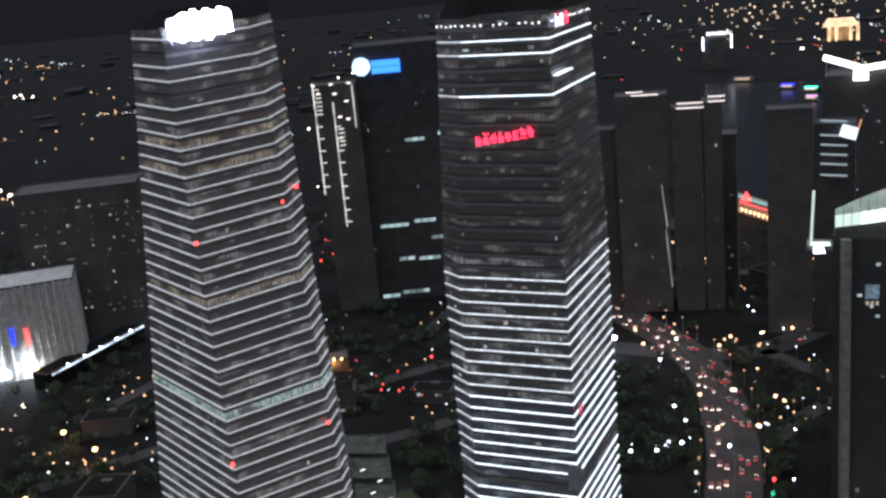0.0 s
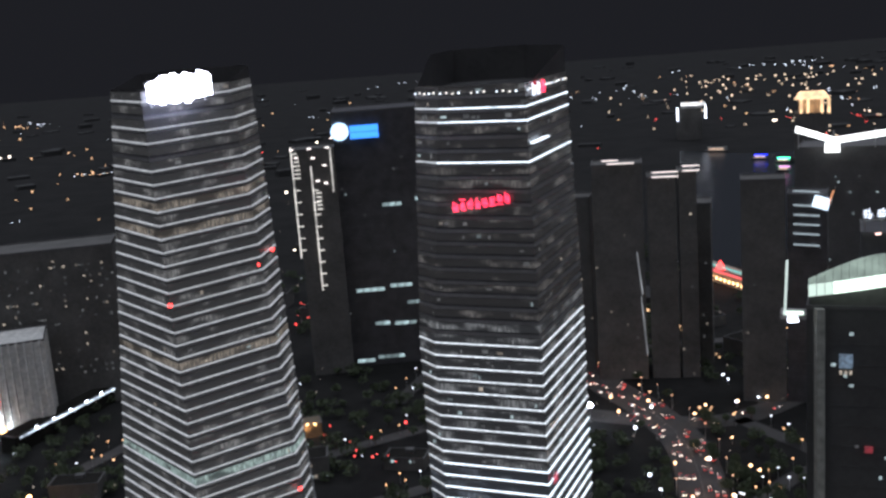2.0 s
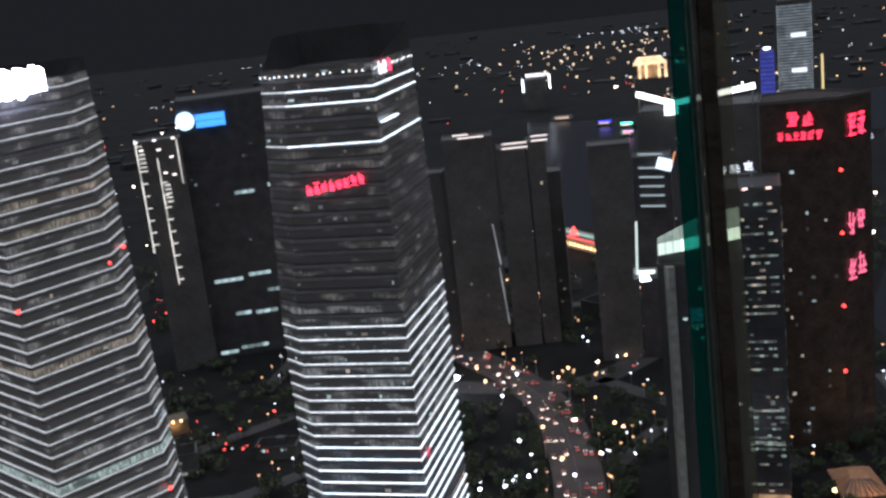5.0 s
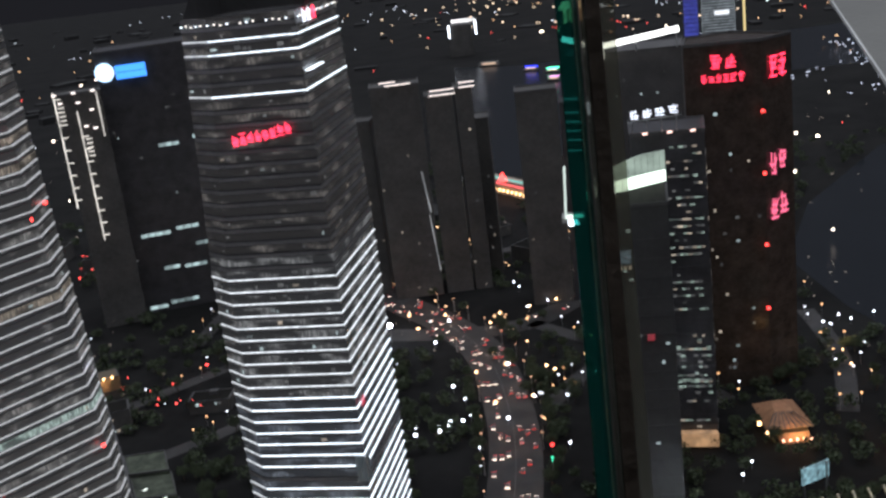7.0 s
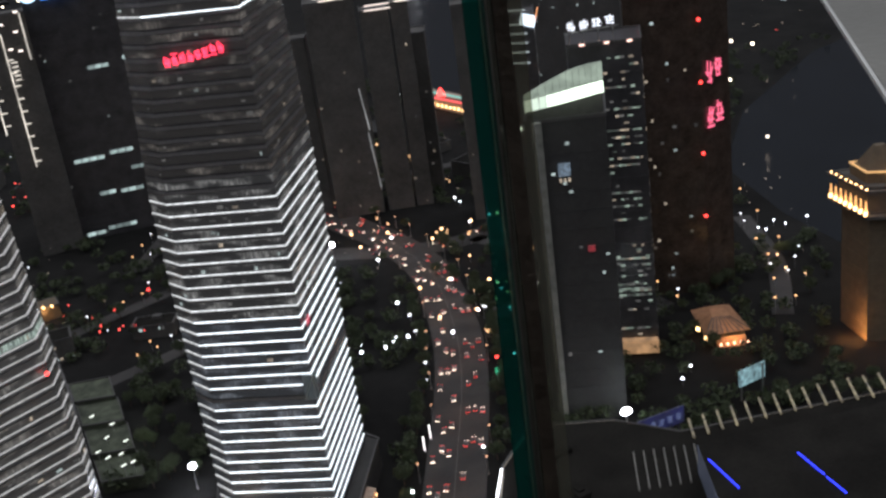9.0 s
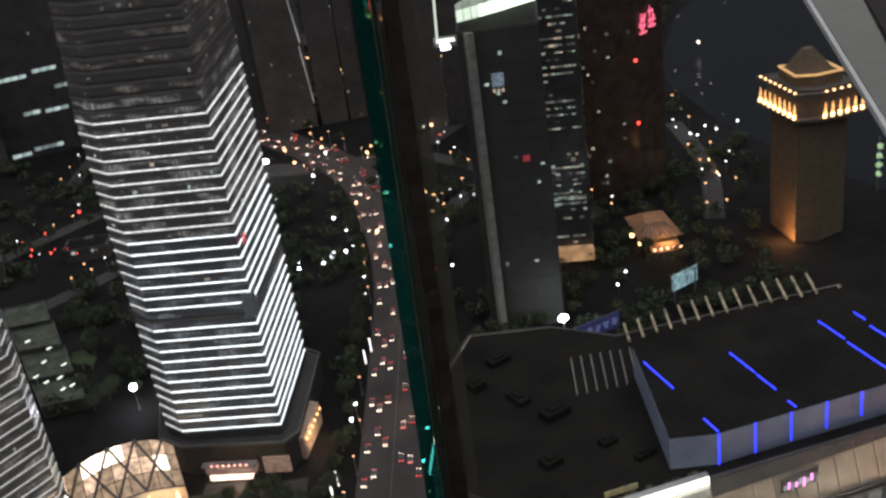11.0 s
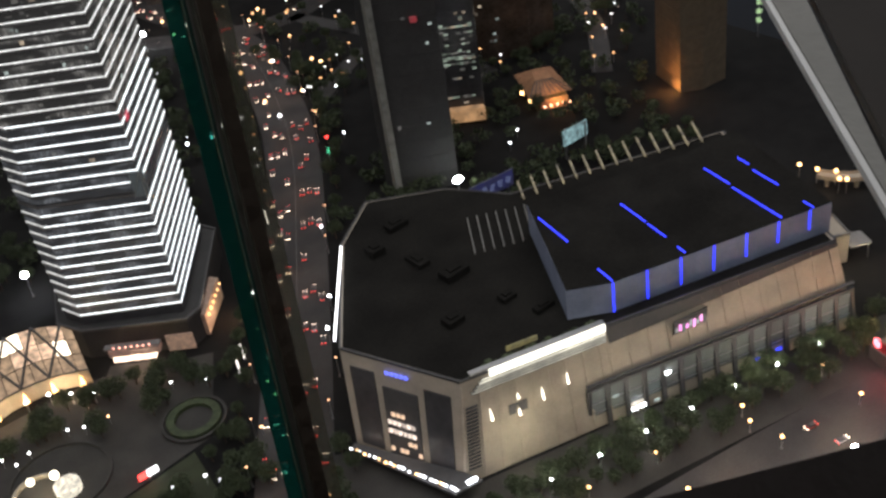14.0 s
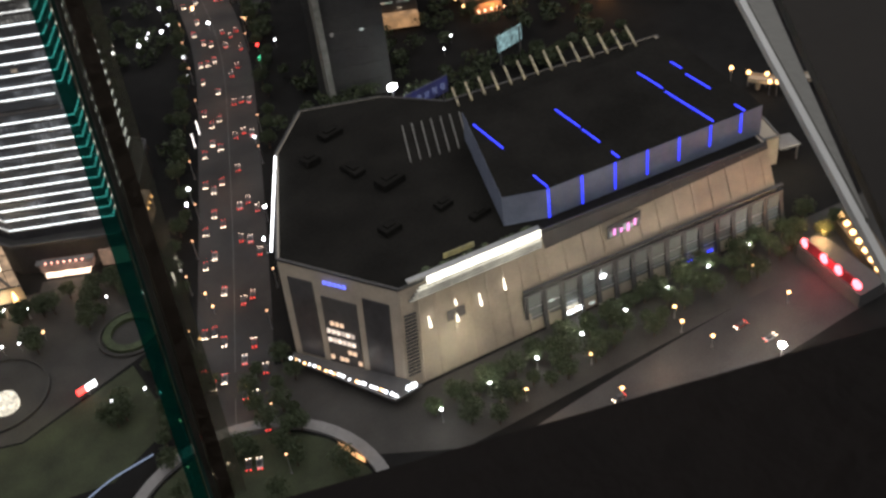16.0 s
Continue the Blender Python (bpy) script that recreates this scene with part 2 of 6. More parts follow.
def smooth(points, n=6):
    """More points along a polyline, rounded at its corners."""
    pts = [Vector((p[0], p[1], 0)) for p in points]
    out = []
    for i in range(len(pts) - 1):
        a, b, c, d = pts[max(i - 1, 0)], pts[i], pts[i + 1], pts[min(i + 2, len(pts) - 1)]
        for k in range(n):
            t = k / n
            v = 0.5 * (2 * b + (c - a) * t + (2 * a - 5 * b + 4 * c - d) * t * t + (3 * b - a - 3 * c + d) * t ** 3)
            out.append((v.x, v.y))
    out.append((pts[-1].x, pts[-1].y))
    return out


AVENUE = smooth([(28, 215), (42.6, 252.4), (71.1, 321.4), (99.3, 392.6), (127.4, 467.5), (143.6, 530.9), (153.4, 606.7), (143.8, 671.4), (126.8, 723.4), (123.0, 782.7)])
tagged(part("road_1", ribbon(AVENUE, 27, 0.06), ASPHALT), "wide asphalt avenue full of night traffic", "road", kind="structure")
CROSS = smooth([(60, 700), (130, 655), (190, 640), (260, 680), (400, 760)])
tagged(part("road_2", ribbon(CROSS, 20, 0.05), ASPHALT), "asphalt cross street lit by street lamps", "road", kind="structure")
SIDE = smooth([(60, 172), (130, 178), (200, 180), (280, 178), (420, 150)])
tagged(part("road_3", ribbon(SIDE, 26, 0.05), ASPHALT), "asphalt street beside the shopping mall", "road", kind="structure")
RIVER = [(285, 1040), (350, 1010), (540, 1420), (1100, 1250), (2200, 900), (2400, 1300), (1300, 1650), (560, 1760), (470, 1850), (380, 1500)]
REACH = [(395, 660), (376, 560), (374, 470), (400, 340), (1200, 150), (2400, 600), (1500, 960), (900, 1010), (640, 900), (480, 770)]
def afloat(x, y, poly=REACH):
    """True over the river reach."""
    odd = False
    for (ax, ay), (bx2, by2) in zip(poly, poly[1:] + poly[:1]):
        if (ay > y) != (by2 > y) and x < (bx2 - ax) * (y - ay) / (by2 - ay) + ax:
            odd = not odd
    return odd


sheet("water_reach", REACH, 0.045, WATER, "dark river reach beyond the hotel", "river")
sheet("water", RIVER, 0.05, WATER, "black river water at night", "river")

# ---------------------------------------------------------------- twin office towers
RT0 = [(-0.1, 385.1), (5, 376), (41, 359.2), (64, 408.1), (50, 436), (20, 440), (6, 414)]
RT1 = [(5, 383), (12.8, 374.2), (40.6, 360), (61, 405), (50, 436), (22, 440), (12, 412)]
LT0 = [(-119.5, 394), (-78.0, 342.3), (-44.3, 363.5), (-42.6, 371.5), (-47, 412), (-76, 432), (-112, 420)]
LT1 = [(-97.0, 374), (-82.3, 352), (-58.3, 379.5), (-54.6, 405), (-60, 420), (-76, 428), (-95, 412)]


def ledge(line, out, z, h):
    """A slim light line that follows some faces of an outline, proud of them by out."""
    bm = bmesh.new()
    pts = [Vector(p) for p in line]
    cols = []
    for i, p in enumerate(pts):
        dirs = [(b - a).normalized() for a, b in zip(pts, pts[1:])]
        d0, d1 = dirs[max(i - 1, 0)], dirs[min(i, len(dirs) - 1)]
        nrm = (Vector((d0.y, -d0.x)) + Vector((d1.y, -d1.x)))
        nrm = nrm / max(0.3, nrm.length) * out * (2 / max(1.2, nrm.length)) if 0 < i < len(pts) - 1 else nrm.normalized() * out
        q = p + nrm
        cols.append([bm.verts.new((*q, z)), bm.verts.new((*q, z + h)), bm.verts.new((*p, z + h)), bm.verts.new((*p, z))])
    for a, b in zip(cols, cols[1:]):
        for k in range(4):
            bm.faces.new((a[k], a[(k + 1) % 4], b[(k + 1) % 4], b[k]))
    bm.faces.new(cols[0]), bm.faces.new(cols[-1])
    bmesh.ops.recalc_face_normals(bm, faces=bm.faces)
    return bm


def office_tower(name, p0, p1, knee, top, z_first, pitch, band_at, led, label, lit, rooms, seed):
    """A faceted tower with a light line at every floor."""
    rnd = random.Random(seed)
    cx, cy = sum(p[0] for p in p0) / len(p0), sum(p[1] for p in p0) / len(p0)
    t = thing(name, cx, cy, 0, label, "skyscraper")

    def outline(z):
        return mix_poly(p0, p1, max(0.0, min(1.0, (z - knee) / (top - knee))))

    bm = bmesh.new()
    levels = [0, knee] + [knee + (top - knee) * k / 40 for k in range(1, 41)]
    rings = [[bm.verts.new((x, y, z)) for x, y in outline(z)] for z in levels]
    for a, b in zip(rings, rings[1:]):
        for i in range(len(a)):
            bm.faces.new((a[i], a[(i + 1) % len(a)], b[(i + 1) % len(a)], b[i]))
    bm.faces.new(rings[-1])
    bmesh.ops.recalc_face_normals(bm, faces=bm.faces)
    part("curtain_wall", bm, GLASS, t, "dark glass curtain wall")
    z, i = z_first, 0
    while z < top + 1:
        o = outline(z)
        part("spandrel", ring(o, 0.35, z - 1.1, 1.05, 0.8), SPANDREL, t)
        lamp = band_at(i)
        if lamp:
            part("light_band", ledge(o[1:4], 0.45, z, 0.42), lamp, t)
            part("light_band", ledge(o[:2], 0.5, z, 0.46), led, t)
        part("glazing", ledge(o[:4], 0.15, z + 0.7, pitch - 2.0), rooms(i, z), t)
        for a in range(3):
            p, q = o[a], o[a + 1]
            length = math.hypot(q[0] - p[0], q[1] - p[1])
            chance = lit(z, a)
            s = 0.8
            while s < length - 0.8:
                w = rnd.choice((0.8, 1.2, 1.8, 2.6))
                if rnd.random() < chance * 0.45:
                    mat = rnd.choice((PANE_DIM, PANE_DIM, PANE_DIM, PANE_DIM, PANE_DIM, PANE_W, PANE_C))
                    lit_window(t, p, q, s + w / 2, z + 1.2 + rnd.uniform(0.4, 1.2), w * 0.85, rnd.uniform(0.6, 1.5), mat, 0.5)
                s += w + 0.3
        z, i = z + pitch, i + 1
    return t, outline


BUSY = {z: v for z, v in zip(range(60), [0.05, 0.04, 0.0, 0.1, 0.02, 0.3, 0.0, 0.06, 0.25, 0.02] * 6)}


def lit_right(z, a):
    k = int((z - 18) / 4.62)
    if a == 2:
        return 0.03
    if z < 100:
        return BUSY[k] * 0.5
    if z < 152:
        return 0.3 if a < 2 else 0.05
    return 0.22 if z > 205 else 0.1


def lit_left(z, a):
    k = int(z / 4.4)
    return BUSY[(k * 7) % 60] * (0.9 if z < 200 else 0.4)


right_tower, right_at = office_tower(
    "office_tower", RT0, RT1, 147, 234.5, 18.0, 4.62,
    lambda i: LED_W if (i < 19 and i != 11) or i in (42, 45, 46) else LED_M if 19 <= i <= 28 else None, LED_D, "dark glass skyscraper with bright white light lines on each floor", lit_right,
    lambda i, z: ROOMS_BLUE if z < 100 else ROOMS_GREY if z < 156 else ROOMS_DARK, 3)
left_tower, left_at = office_tower(
    "office_tower", LT0, LT1, 70, 243.2, 131.1 - 26 * 4.43, 4.43,
    lambda i: LED_G if i not in (47, 50) else None, LED_G, "dark glass skyscraper ringed with soft grey light lines", lit_left,
    lambda i, z: ROOMS_GREEN if i == 22 else ROOMS_BROWN if i in (41, 43, 31) else ROOMS_TAN, 5)


def crown(tower, poly, z0, z1, back):
    """A slanted open roof screen, higher at the back."""
    bm = bmesh.new()
    lo = [bm.verts.new((x, y, z0)) for x, y in poly]
    hi = [bm.verts.new((x, y, z1 if i < 3 else back)) for i, (x, y) in enumerate(poly)]
    k = len(poly)
    for i in range(k):
        bm.faces.new((lo[i], lo[(i + 1) % k], hi[(i + 1) % k], hi[i]))
    bmesh.ops.solidify(bm, geom=bm.faces, thickness=0.6)
    return part("roof_screen", bm, DARKWALL, tower, "dark slanted roof screen")


right_screen = crown(right_tower, RT1, 234.6, 236.5, 248)
crown(left_tower, LT1, 243.1, 245.5, 249)

# lamps under the crown of the tower, and its signs
rim = right_at(234)
for a in range(3):
    m, ln = face_frame(rim[a], rim[a + 1], 236.0)
    for k in range(int(ln / 2.3)):
        if (k * 7 + a * 3) % 11 not in (4, 9):
            piece("rim_lamp", glow("rim_lamp_light", (1.0, 0.9, 0.76), 1.5) if k % 3 else LED_W, right_screen, m @ pose(1 + k * 2.3, -0.9, 0.2 * math.sin(k * 2.1)) @ Matrix.Diagonal((0.6, 0.3, 0.6, 1)))
part("roof_slab", prism([(x * 0.96 + 1.4, y * 0.96 + 16) for x, y in RT1], 228.5, 229.0), CONCRETE, right_tower)


def glyph_bars(parent, m, w, h, material, seed, n=7, name="sign_letter"):
    """Sign characters that cannot be read: plain bars of their size."""
    rnd = random.Random(seed * 7 + 1)
    bm = bmesh.new()
    for k in range(rnd.choice((2, 3, 3, 4))):
        z, f = h * (0.08 + 0.28 * k + rnd.uniform(0, 0.08)), rnd.uniform(0.45, 1.0)
        bmesh.ops.create_cube(bm, size=1, matrix=pose(w * rnd.uniform(f / 2, 1 - f / 2), 0, z) @ Matrix.Diagonal((w * f, 0.3, h * 0.075, 1)))
    for k in range(n - 5):
        x, f = w * (0.15 + 0.7 * (k + rnd.uniform(0, 0.6)) / max(1, n - 5)), rnd.uniform(0.4, 0.95)
        bmesh.ops.create_cube(bm, size=1, matrix=pose(x, 0.02, h * rnd.uniform(f / 2, 1 - f / 2)) @ Matrix.Diagonal((w * 0.085, 0.3, h * f, 1)))
    for sd in (-1, 1):
        bmesh.ops.create_cube(bm, size=1, matrix=pose(w * (0.5 + sd * 0.24), 0.04, h * rnd.uniform(0.22, 0.7), 0, sd * rnd.uniform(20, 40), 0) @ Matrix.Diagonal((w * 0.08, 0.3, h * rnd.uniform(0.25, 0.5), 1)))
    bm.transform(m)
    return part(name, bm, material, parent)


# roof-top sign: two white characters and a red mark
m, ln = face_frame(right_at(236)[2], right_at(236)[3], 233.5)
bank_sign = thing("roof_sign", 41, 359, 233.5, "white and red lit roof sign on the tower's edge", "sign")
for k, mat in enumerate((glow("white_letter", (0.9, 0.93, 1.0), 1.6), glow("white_letter", (0.9, 0.93, 1.0), 1.6), RED)):
    glyph_bars(bank_sign, m @ pose(3 + k * 5.5, -1.6, 0), 4.2, 5.0, mat, 10 + k)
part("sign_rail", bar(m @ Vector((2, -1.2, -0.5)), m @ Vector((20, -1.2, -0.5)), 0.4), METAL, bank_sign)

# red sign across the dark storeys
m, ln = face_frame(right_at(196)[1], right_at(196)[2], 196.2)
red_sign = thing("wall_sign", 22, 369, 195, "long glowing red sign of lit characters on the tower", "sign")
for k in range(8):
    glyph_bars(red_sign, m @ pose(6.5 + k * 2.75, -1.5, 0.45 * k - 1.0), 2.4, 4.0, RED, 20 + k, 8)
part("sign_rail", bar(m @ Vector((6, -1.0, -1.3)), m @ Vector((29, -1.0, 2.2)), 0.3), METAL, red_sign)

# lit terrace corner and small marks on the right tower
m, ln = face_frame(right_at(215)[2], right_at(215)[3], 215)
terrace = thing("sky_terrace", 44, 365, 213, "bright lit glazed terrace on the tower's corner", "terrace")
part("glazing", blocks([((0, 0, 0), (1, 1, 1), 0)]), PANE_C, terrace).matrix_basis = Matrix.Translation(-origin(terrace)) @ m @ pose(7, -1.0, 1.0) @ Matrix.Diagonal((14, 0.8, 4.4, 1))
part("canopy", bar(m @ Vector((0, -1.6, 3.6)), m @ Vector((17, -1.6, 3.6)), 1.6, 0.4), LED_W, terrace)
m, ln = face_frame(RT0[2], RT0[3], 96)
corner_mark = thing("corner_sign", 41, 359, 96, "small red lit mark on the corner of the tower", "sign")
glyph_bars(corner_mark, m @ pose(2.0, -1.4, 0), 5, 4, glow("dim_red_sign", (1, 0.02, 0.08), 0.5), 31)
lantern = thing("glass_bay", 40, 359, 68, "glass bay at the tower's corner lit from inside", "glass bay")
part("glazing", prism([(37.5, 359), (41.2, 357.2), (43.2, 361.5), (40, 363)], 68, 78), pane_glow("bay_glass", (0.65, 0.85, 0.9), 0.03, 0.05), lantern)
for p, q in (((37.5, 359, 68), (41.2, 357.1, 78)), ((41.3, 357.1, 78), (43.3, 361.5, 68)), ((41.3, 357.1, 68), (41.3, 357.1, 78))):
    part("frame", bar(p, q, 0.25), METAL, lantern)

# glaring sign on the left tower
m, ln = face_frame(LT1[1], LT1[2], 240)
big_sign = thing("roof_sign", -72, 362, 240, "glaring white lit sign on top of the tower", "sign")
part("sign_back", bar(m @ Vector((2.5, -0.6, 4.8)), m @ Vector((27.5, -0.6, 4.8)), 0.4, 7), METAL, big_sign)
shape = random.Random(4)
for k, (x, w, h) in enumerate(((4.6, 4.0, 7.0), (9.4, 4.6, 8.8), (14.6, 4.8, 9.6), (19.6, 4.8, 9.4), (24.2, 4.4, 8.4))):
    bm = bmesh.new()
    for q in range(9):
        a, b = (w * shape.uniform(0.75, 1.1), 1.5) if q % 2 else (1.4, h * shape.uniform(0.7, 1.05))
        dx, dz = (shape.uniform(-0.3, 0.3), h * (q / 8 - 0.5) * 0.85) if q % 2 else (w * (q / 8 - 0.5), shape.uniform(-0.5, 0.5))
        bmesh.ops.create_cube(bm, size=1, matrix=m @ pose(x + dx, -1.5 - 0.02 * q, 5.0 + 0.1 * k + dz) @ Matrix.Diagonal((a, 1.0, b, 1)))
    part("sign_letter", bm, WHITE_HOT, big_sign)
point_lamp("sign_glare", -71, 356, 246, 16000, (0.74, 0.74, 1.0), 3.0)
for k in range(5):
    part("support", bar(m @ Vector((3 + k * 5.5, -1.0, 0)), m @ Vector((3 + k * 5.5, 1.5, 8)), 0.3), METAL, big_sign)
# red warning lamps on the left tower
for x, y, z in ((-80.2, 347.2, 176.5), (-54.4, 374.0, 182), (-50.6, 388, 184), (-47.0, 364.6, 101.5), (-78.6, 343.4, 98.5)):
    lamp = thing("warning_lamp", x, y, z, "small red aviation warning lamp on the tower", "warning lamp", "warning lamps")
    piece("lens", REDLAMP, lamp, Matrix.Translation((x, y - 1.2, z)) @ Matrix.Diagonal((1.1, 1.1, 1.1, 1)))
    piece("bracket", METAL, lamp, Matrix.Translation((x, y - 0.4, z - 0.6)) @ Matrix.Diagonal((0.4, 1.6, 0.3, 1)))

# podium of the right tower
podium = thing("tower_podium", 22, 380, 0, "dark stone podium under the tower with lit entrances", "podium")
part("body", prism([(-4, 383), (3, 372), (40, 353), (47, 357), (70, 408), (50, 440), (5, 440)], 0, 13.5), surface("dark_podium_stone", (0.035, 0.033, 0.031), 0.7, var=0.3, scale=0.1, fine=0.8), podium)
part("roof_edge", ring([(-4, 383), (3, 372), (40, 353), (47, 357), (70, 408), (50, 440), (5, 440)], 0.5, 13.0, 1.2, 1.0), DARKWALL, podium)
part("entrance", prism([(12, 367), (27, 359.5), (25, 355), (10, 362.5)], 0.5, 3.2), glow("entrance_light", (1.0, 0.74, 0.56), 2.2, 0.6, 0.4), podium, "lit glass entrance hall")
# warm light on this copper panel is put in as a dim glow
part("entrance_head", prism([(11, 367.5), (29, 358.5), (27, 354), (9, 363)], 3.2, 6.0), glow("entrance_head_light", (1.0, 0.5, 0.36), 0.12, 0.7, 0.4), podium, "copper panel over the entrance with a dim added glow")
part("entrance_canopy", prism([(9, 367), (29, 357), (27.6, 354.5), (7.8, 364.4)], 6.0, 6.8), CONCRETE, podium)
for k in range(7):
    piece("canopy_lamp", glow("red_canopy_lamp", (1.0, 0.4, 0.3), 3.0), podium, Matrix.Translation((11.5 + k * 2.1, 362.0 - k * 1.05, 7.4)) @ Matrix.Diagonal((0.6, 0.6, 0.6, 1)))
part("side_hall", prism([(47.5, 355), (60, 376), (56, 380), (44, 359)], 1, 11), surface("sandstone_lit", (0.5, 0.36, 0.27), 0.8), podium)
for k in range(6):
    piece("wall_lamp", WARM, podium, Matrix.Translation((49.5 + k * 2.0, 356.5 + k * 3.4, 9.5)) @ Matrix.Diagonal((0.5, 0.5, 0.8, 1)))

# copper panel glows by itself for the light that falls on it
part("front_panel", prism([(31.0, 356.6), (40.6, 351.9), (40.2, 351.1), (30.6, 355.8)], 0.6, 8.0), glow("copper_front_glow", (1.0, 0.6, 0.4), 0.16, 0.5, 0.6), podium, "copper front panel with soft light put in as glow")
part("forecourt", prism([(8, 362), (28, 352), (25, 346), (5, 356)], 0.02, 0.16), PAVING, podium, "paved forecourt")
point_lamp("forecourt_light", 18, 352.5, 5, 1700, (1.0, 0.68, 0.45), 0.6)
point_lamp("side_hall_light", 55, 358.5, 6, 2600, (1.0, 0.62, 0.4), 0.6)

# ---------------------------------------------------------------- shopping mall
FR0, FR1 = 29.5, 33.8
MB = [(93, 228), (70.5, 262.7), (97, 330), (118, 352), (150, 338), (168, 318), (264, 306), (246, 214), (152, 224)]
MT = [(99.5, 235), (75, 273.3), (100.2, 329), (120, 350), (150, 338), (168, 318), (260, 303), (240, 221), (150.5, 230.6)]
mall = thing("shopping_mall", 150, 270, 0, "large beige stone shopping mall with blue light strips", "shopping mall")
bm = bmesh.new()
loft(bm, MB, 0, MT, 36)
bmesh.ops.recalc_face_normals(bm, faces=bm.faces)
part("body", bm, STONE, mall)
part("roof", prism([(x * 0.985 + 2.2, y * 0.985 + 4) for x, y in MT], 35.7, 36.25), ROOF, mall, "dark felt roof")
part("parapet", ring(MT, 0.3, 35.4, 0.95, 0.8), DARKWALL, mall)
BLK = [(143, 240), (157, 234.5), (234.5, 226.8), (242, 226), (250, 285), (224, 283), (160, 291)]
upper = part("upper_block", prism(BLK, 36.1, 48), BLUEWALL, mall, "blue-grey upper storey")
part("upper_roof", prism([(x * 0.997 + 0.6, y * 0.997 + 0.8) for x, y in BLK], 47.8, 48.25), ROOF, mall)
m, ln = face_frame(BLK[1], BLK[2], 36)
for k in range(7):
    s = ln * (0.004 + k * 0.163)
    h = 12.5 - 0.75 * k
    piece("light_strip", BLUE, upper, m @ pose(s, -0.25, 12.3 - h / 2) @ Matrix.Diagonal((0.38, 0.4, h, 1)))
for x, y0, y1 in ((157.6, 235, 243), (158.5, 262, 281), (185.2, 233, 237), (185.8, 244, 254), (186, 255.5, 270), (222.5, 229, 254), (223.2, 256, 270), (234.8, 227, 232), (235.5, 245, 258), (237, 262, 268)):
    piece("light_strip", BLUE, upper, Matrix.Translation((x, (y0 + y1) / 2, 48.45)) @ Matrix.Diagonal((0.38, y1 - y0, 0.35, 1)))
# long lit cornice sign over the side wall
m, ln = face_frame((104.5, 234.2), (150, 230.4), 36)
part("cornice_sign", bar(m @ Vector((4.5, -1.3, 0.9)), m @ Vector((ln, -1.3, 0.9)), 0.8, 2.8), glow("cornice_light", (1.0, 0.98, 0.86), 2.2), mall, "bright white lit cornice")
# cornice fins glow for the sign's light on them, dimmer lower down
for k in range(5):
    part("cornice_line", bar(m @ Vector((1.5 - 1.0 * k, -1.5 - 0.1 * k, -0.9 - k * 0.95)), m @ Vector((ln, -1.5 - 0.1 * k, -0.9 - k * 0.95)), 0.5, 0.34), glow("cornice_trim_light", (1.0, 0.95, 0.78), 0.75, 0.4, 0.1) if k < 2 else glow("cornice_trim_dim", (1.0, 0.95, 0.78), 0.26, 0.5, 0.1), mall)
    part("cornice_step", bar(m @ Vector((1.5 - 1.0 * k, -0.9, -1.35 - k * 0.95)), m @ Vector((ln, -0.9, -1.35 - k * 0.95)), 0.9, 0.5), DARKWALL, mall)
for k in range(22):
    bm = bmesh.new()
    bmesh.ops.create_icosphere(bm, subdivisions=1, radius=0.9 + 0.4 * math.sin(k * 2.3), matrix=m @ pose(4 + k * (ln - 5) / 21, 1.4 + 0.8 * math.sin(k * 1.7), 1.9) @ Matrix.Diagonal((1.2, 0.9, 0.8, 1)))
    for v in bm.verts:
        v.co += Vector((noise.noise(v.co * 1.3), noise.noise(v.co * 1.3 + Vector((7, 0, 0))), noise.noise(v.co * 1.3 + Vector((0, 7, 0))))) * 0.5
    part("roof_shrub", bm, LEAF, mall, "small shrub along the roof edge")
part("roof_board", bar(m @ Vector((13, 3.6, 3.0)), m @ Vector((24, 3.6, 3.0)), 0.4, 2.0), glow("roof_board_light", (1.0, 0.85, 0.25), 0.1, 0.8, 0.5), mall, "dim yellow board on the roof edge")
part("cornice_cap", bar(m @ Vector((-2, -0.5, 2.6)), m @ Vector((ln, -0.5, 2.6)), 2.0, 0.5), METAL, mall)


def wall_point(s, z, a, b):
    """A point on the sloping wall between two corners of the outlines."""
    f = z / 36
    p = Vector(MB[a]).lerp(Vector(MB[b]), s)
    q = Vector(MT[a]).lerp(Vector(MT[b]), s)
    v = p.lerp(q, f)
    return Vector((v.x, v.y, z))


# stone pilaster joints and wall lights on the side wall
NB = len(MB)
for k in range(9):
    s = 1 - k / 8.5
    part("pilaster", bar(wall_point(s, 1, 8, 0) + Vector((0, -0.3, 0)), wall_point(s, 34, 8, 0) + Vector((0, -0.3, 0)), 0.8, 0.5), STONE, mall)
for k in range(13):
    s = 1 - k / 12.5
    part("pilaster", bar(wall_point(s, 14, 7, 8) + Vector((0, -0.2, 0)), wall_point(s, 35, 7, 8) + Vector((0, -0.2, 0)), 0.7, 0.4), STONE, mall)
WALLLIGHTS = ((0.82, 20.5, 4.6), (0.64, 24.0, 2.0), (0.64, 18.0, 2.6), (0.48, 20.5, 4.6), (0.31, 22.5, 4.2))
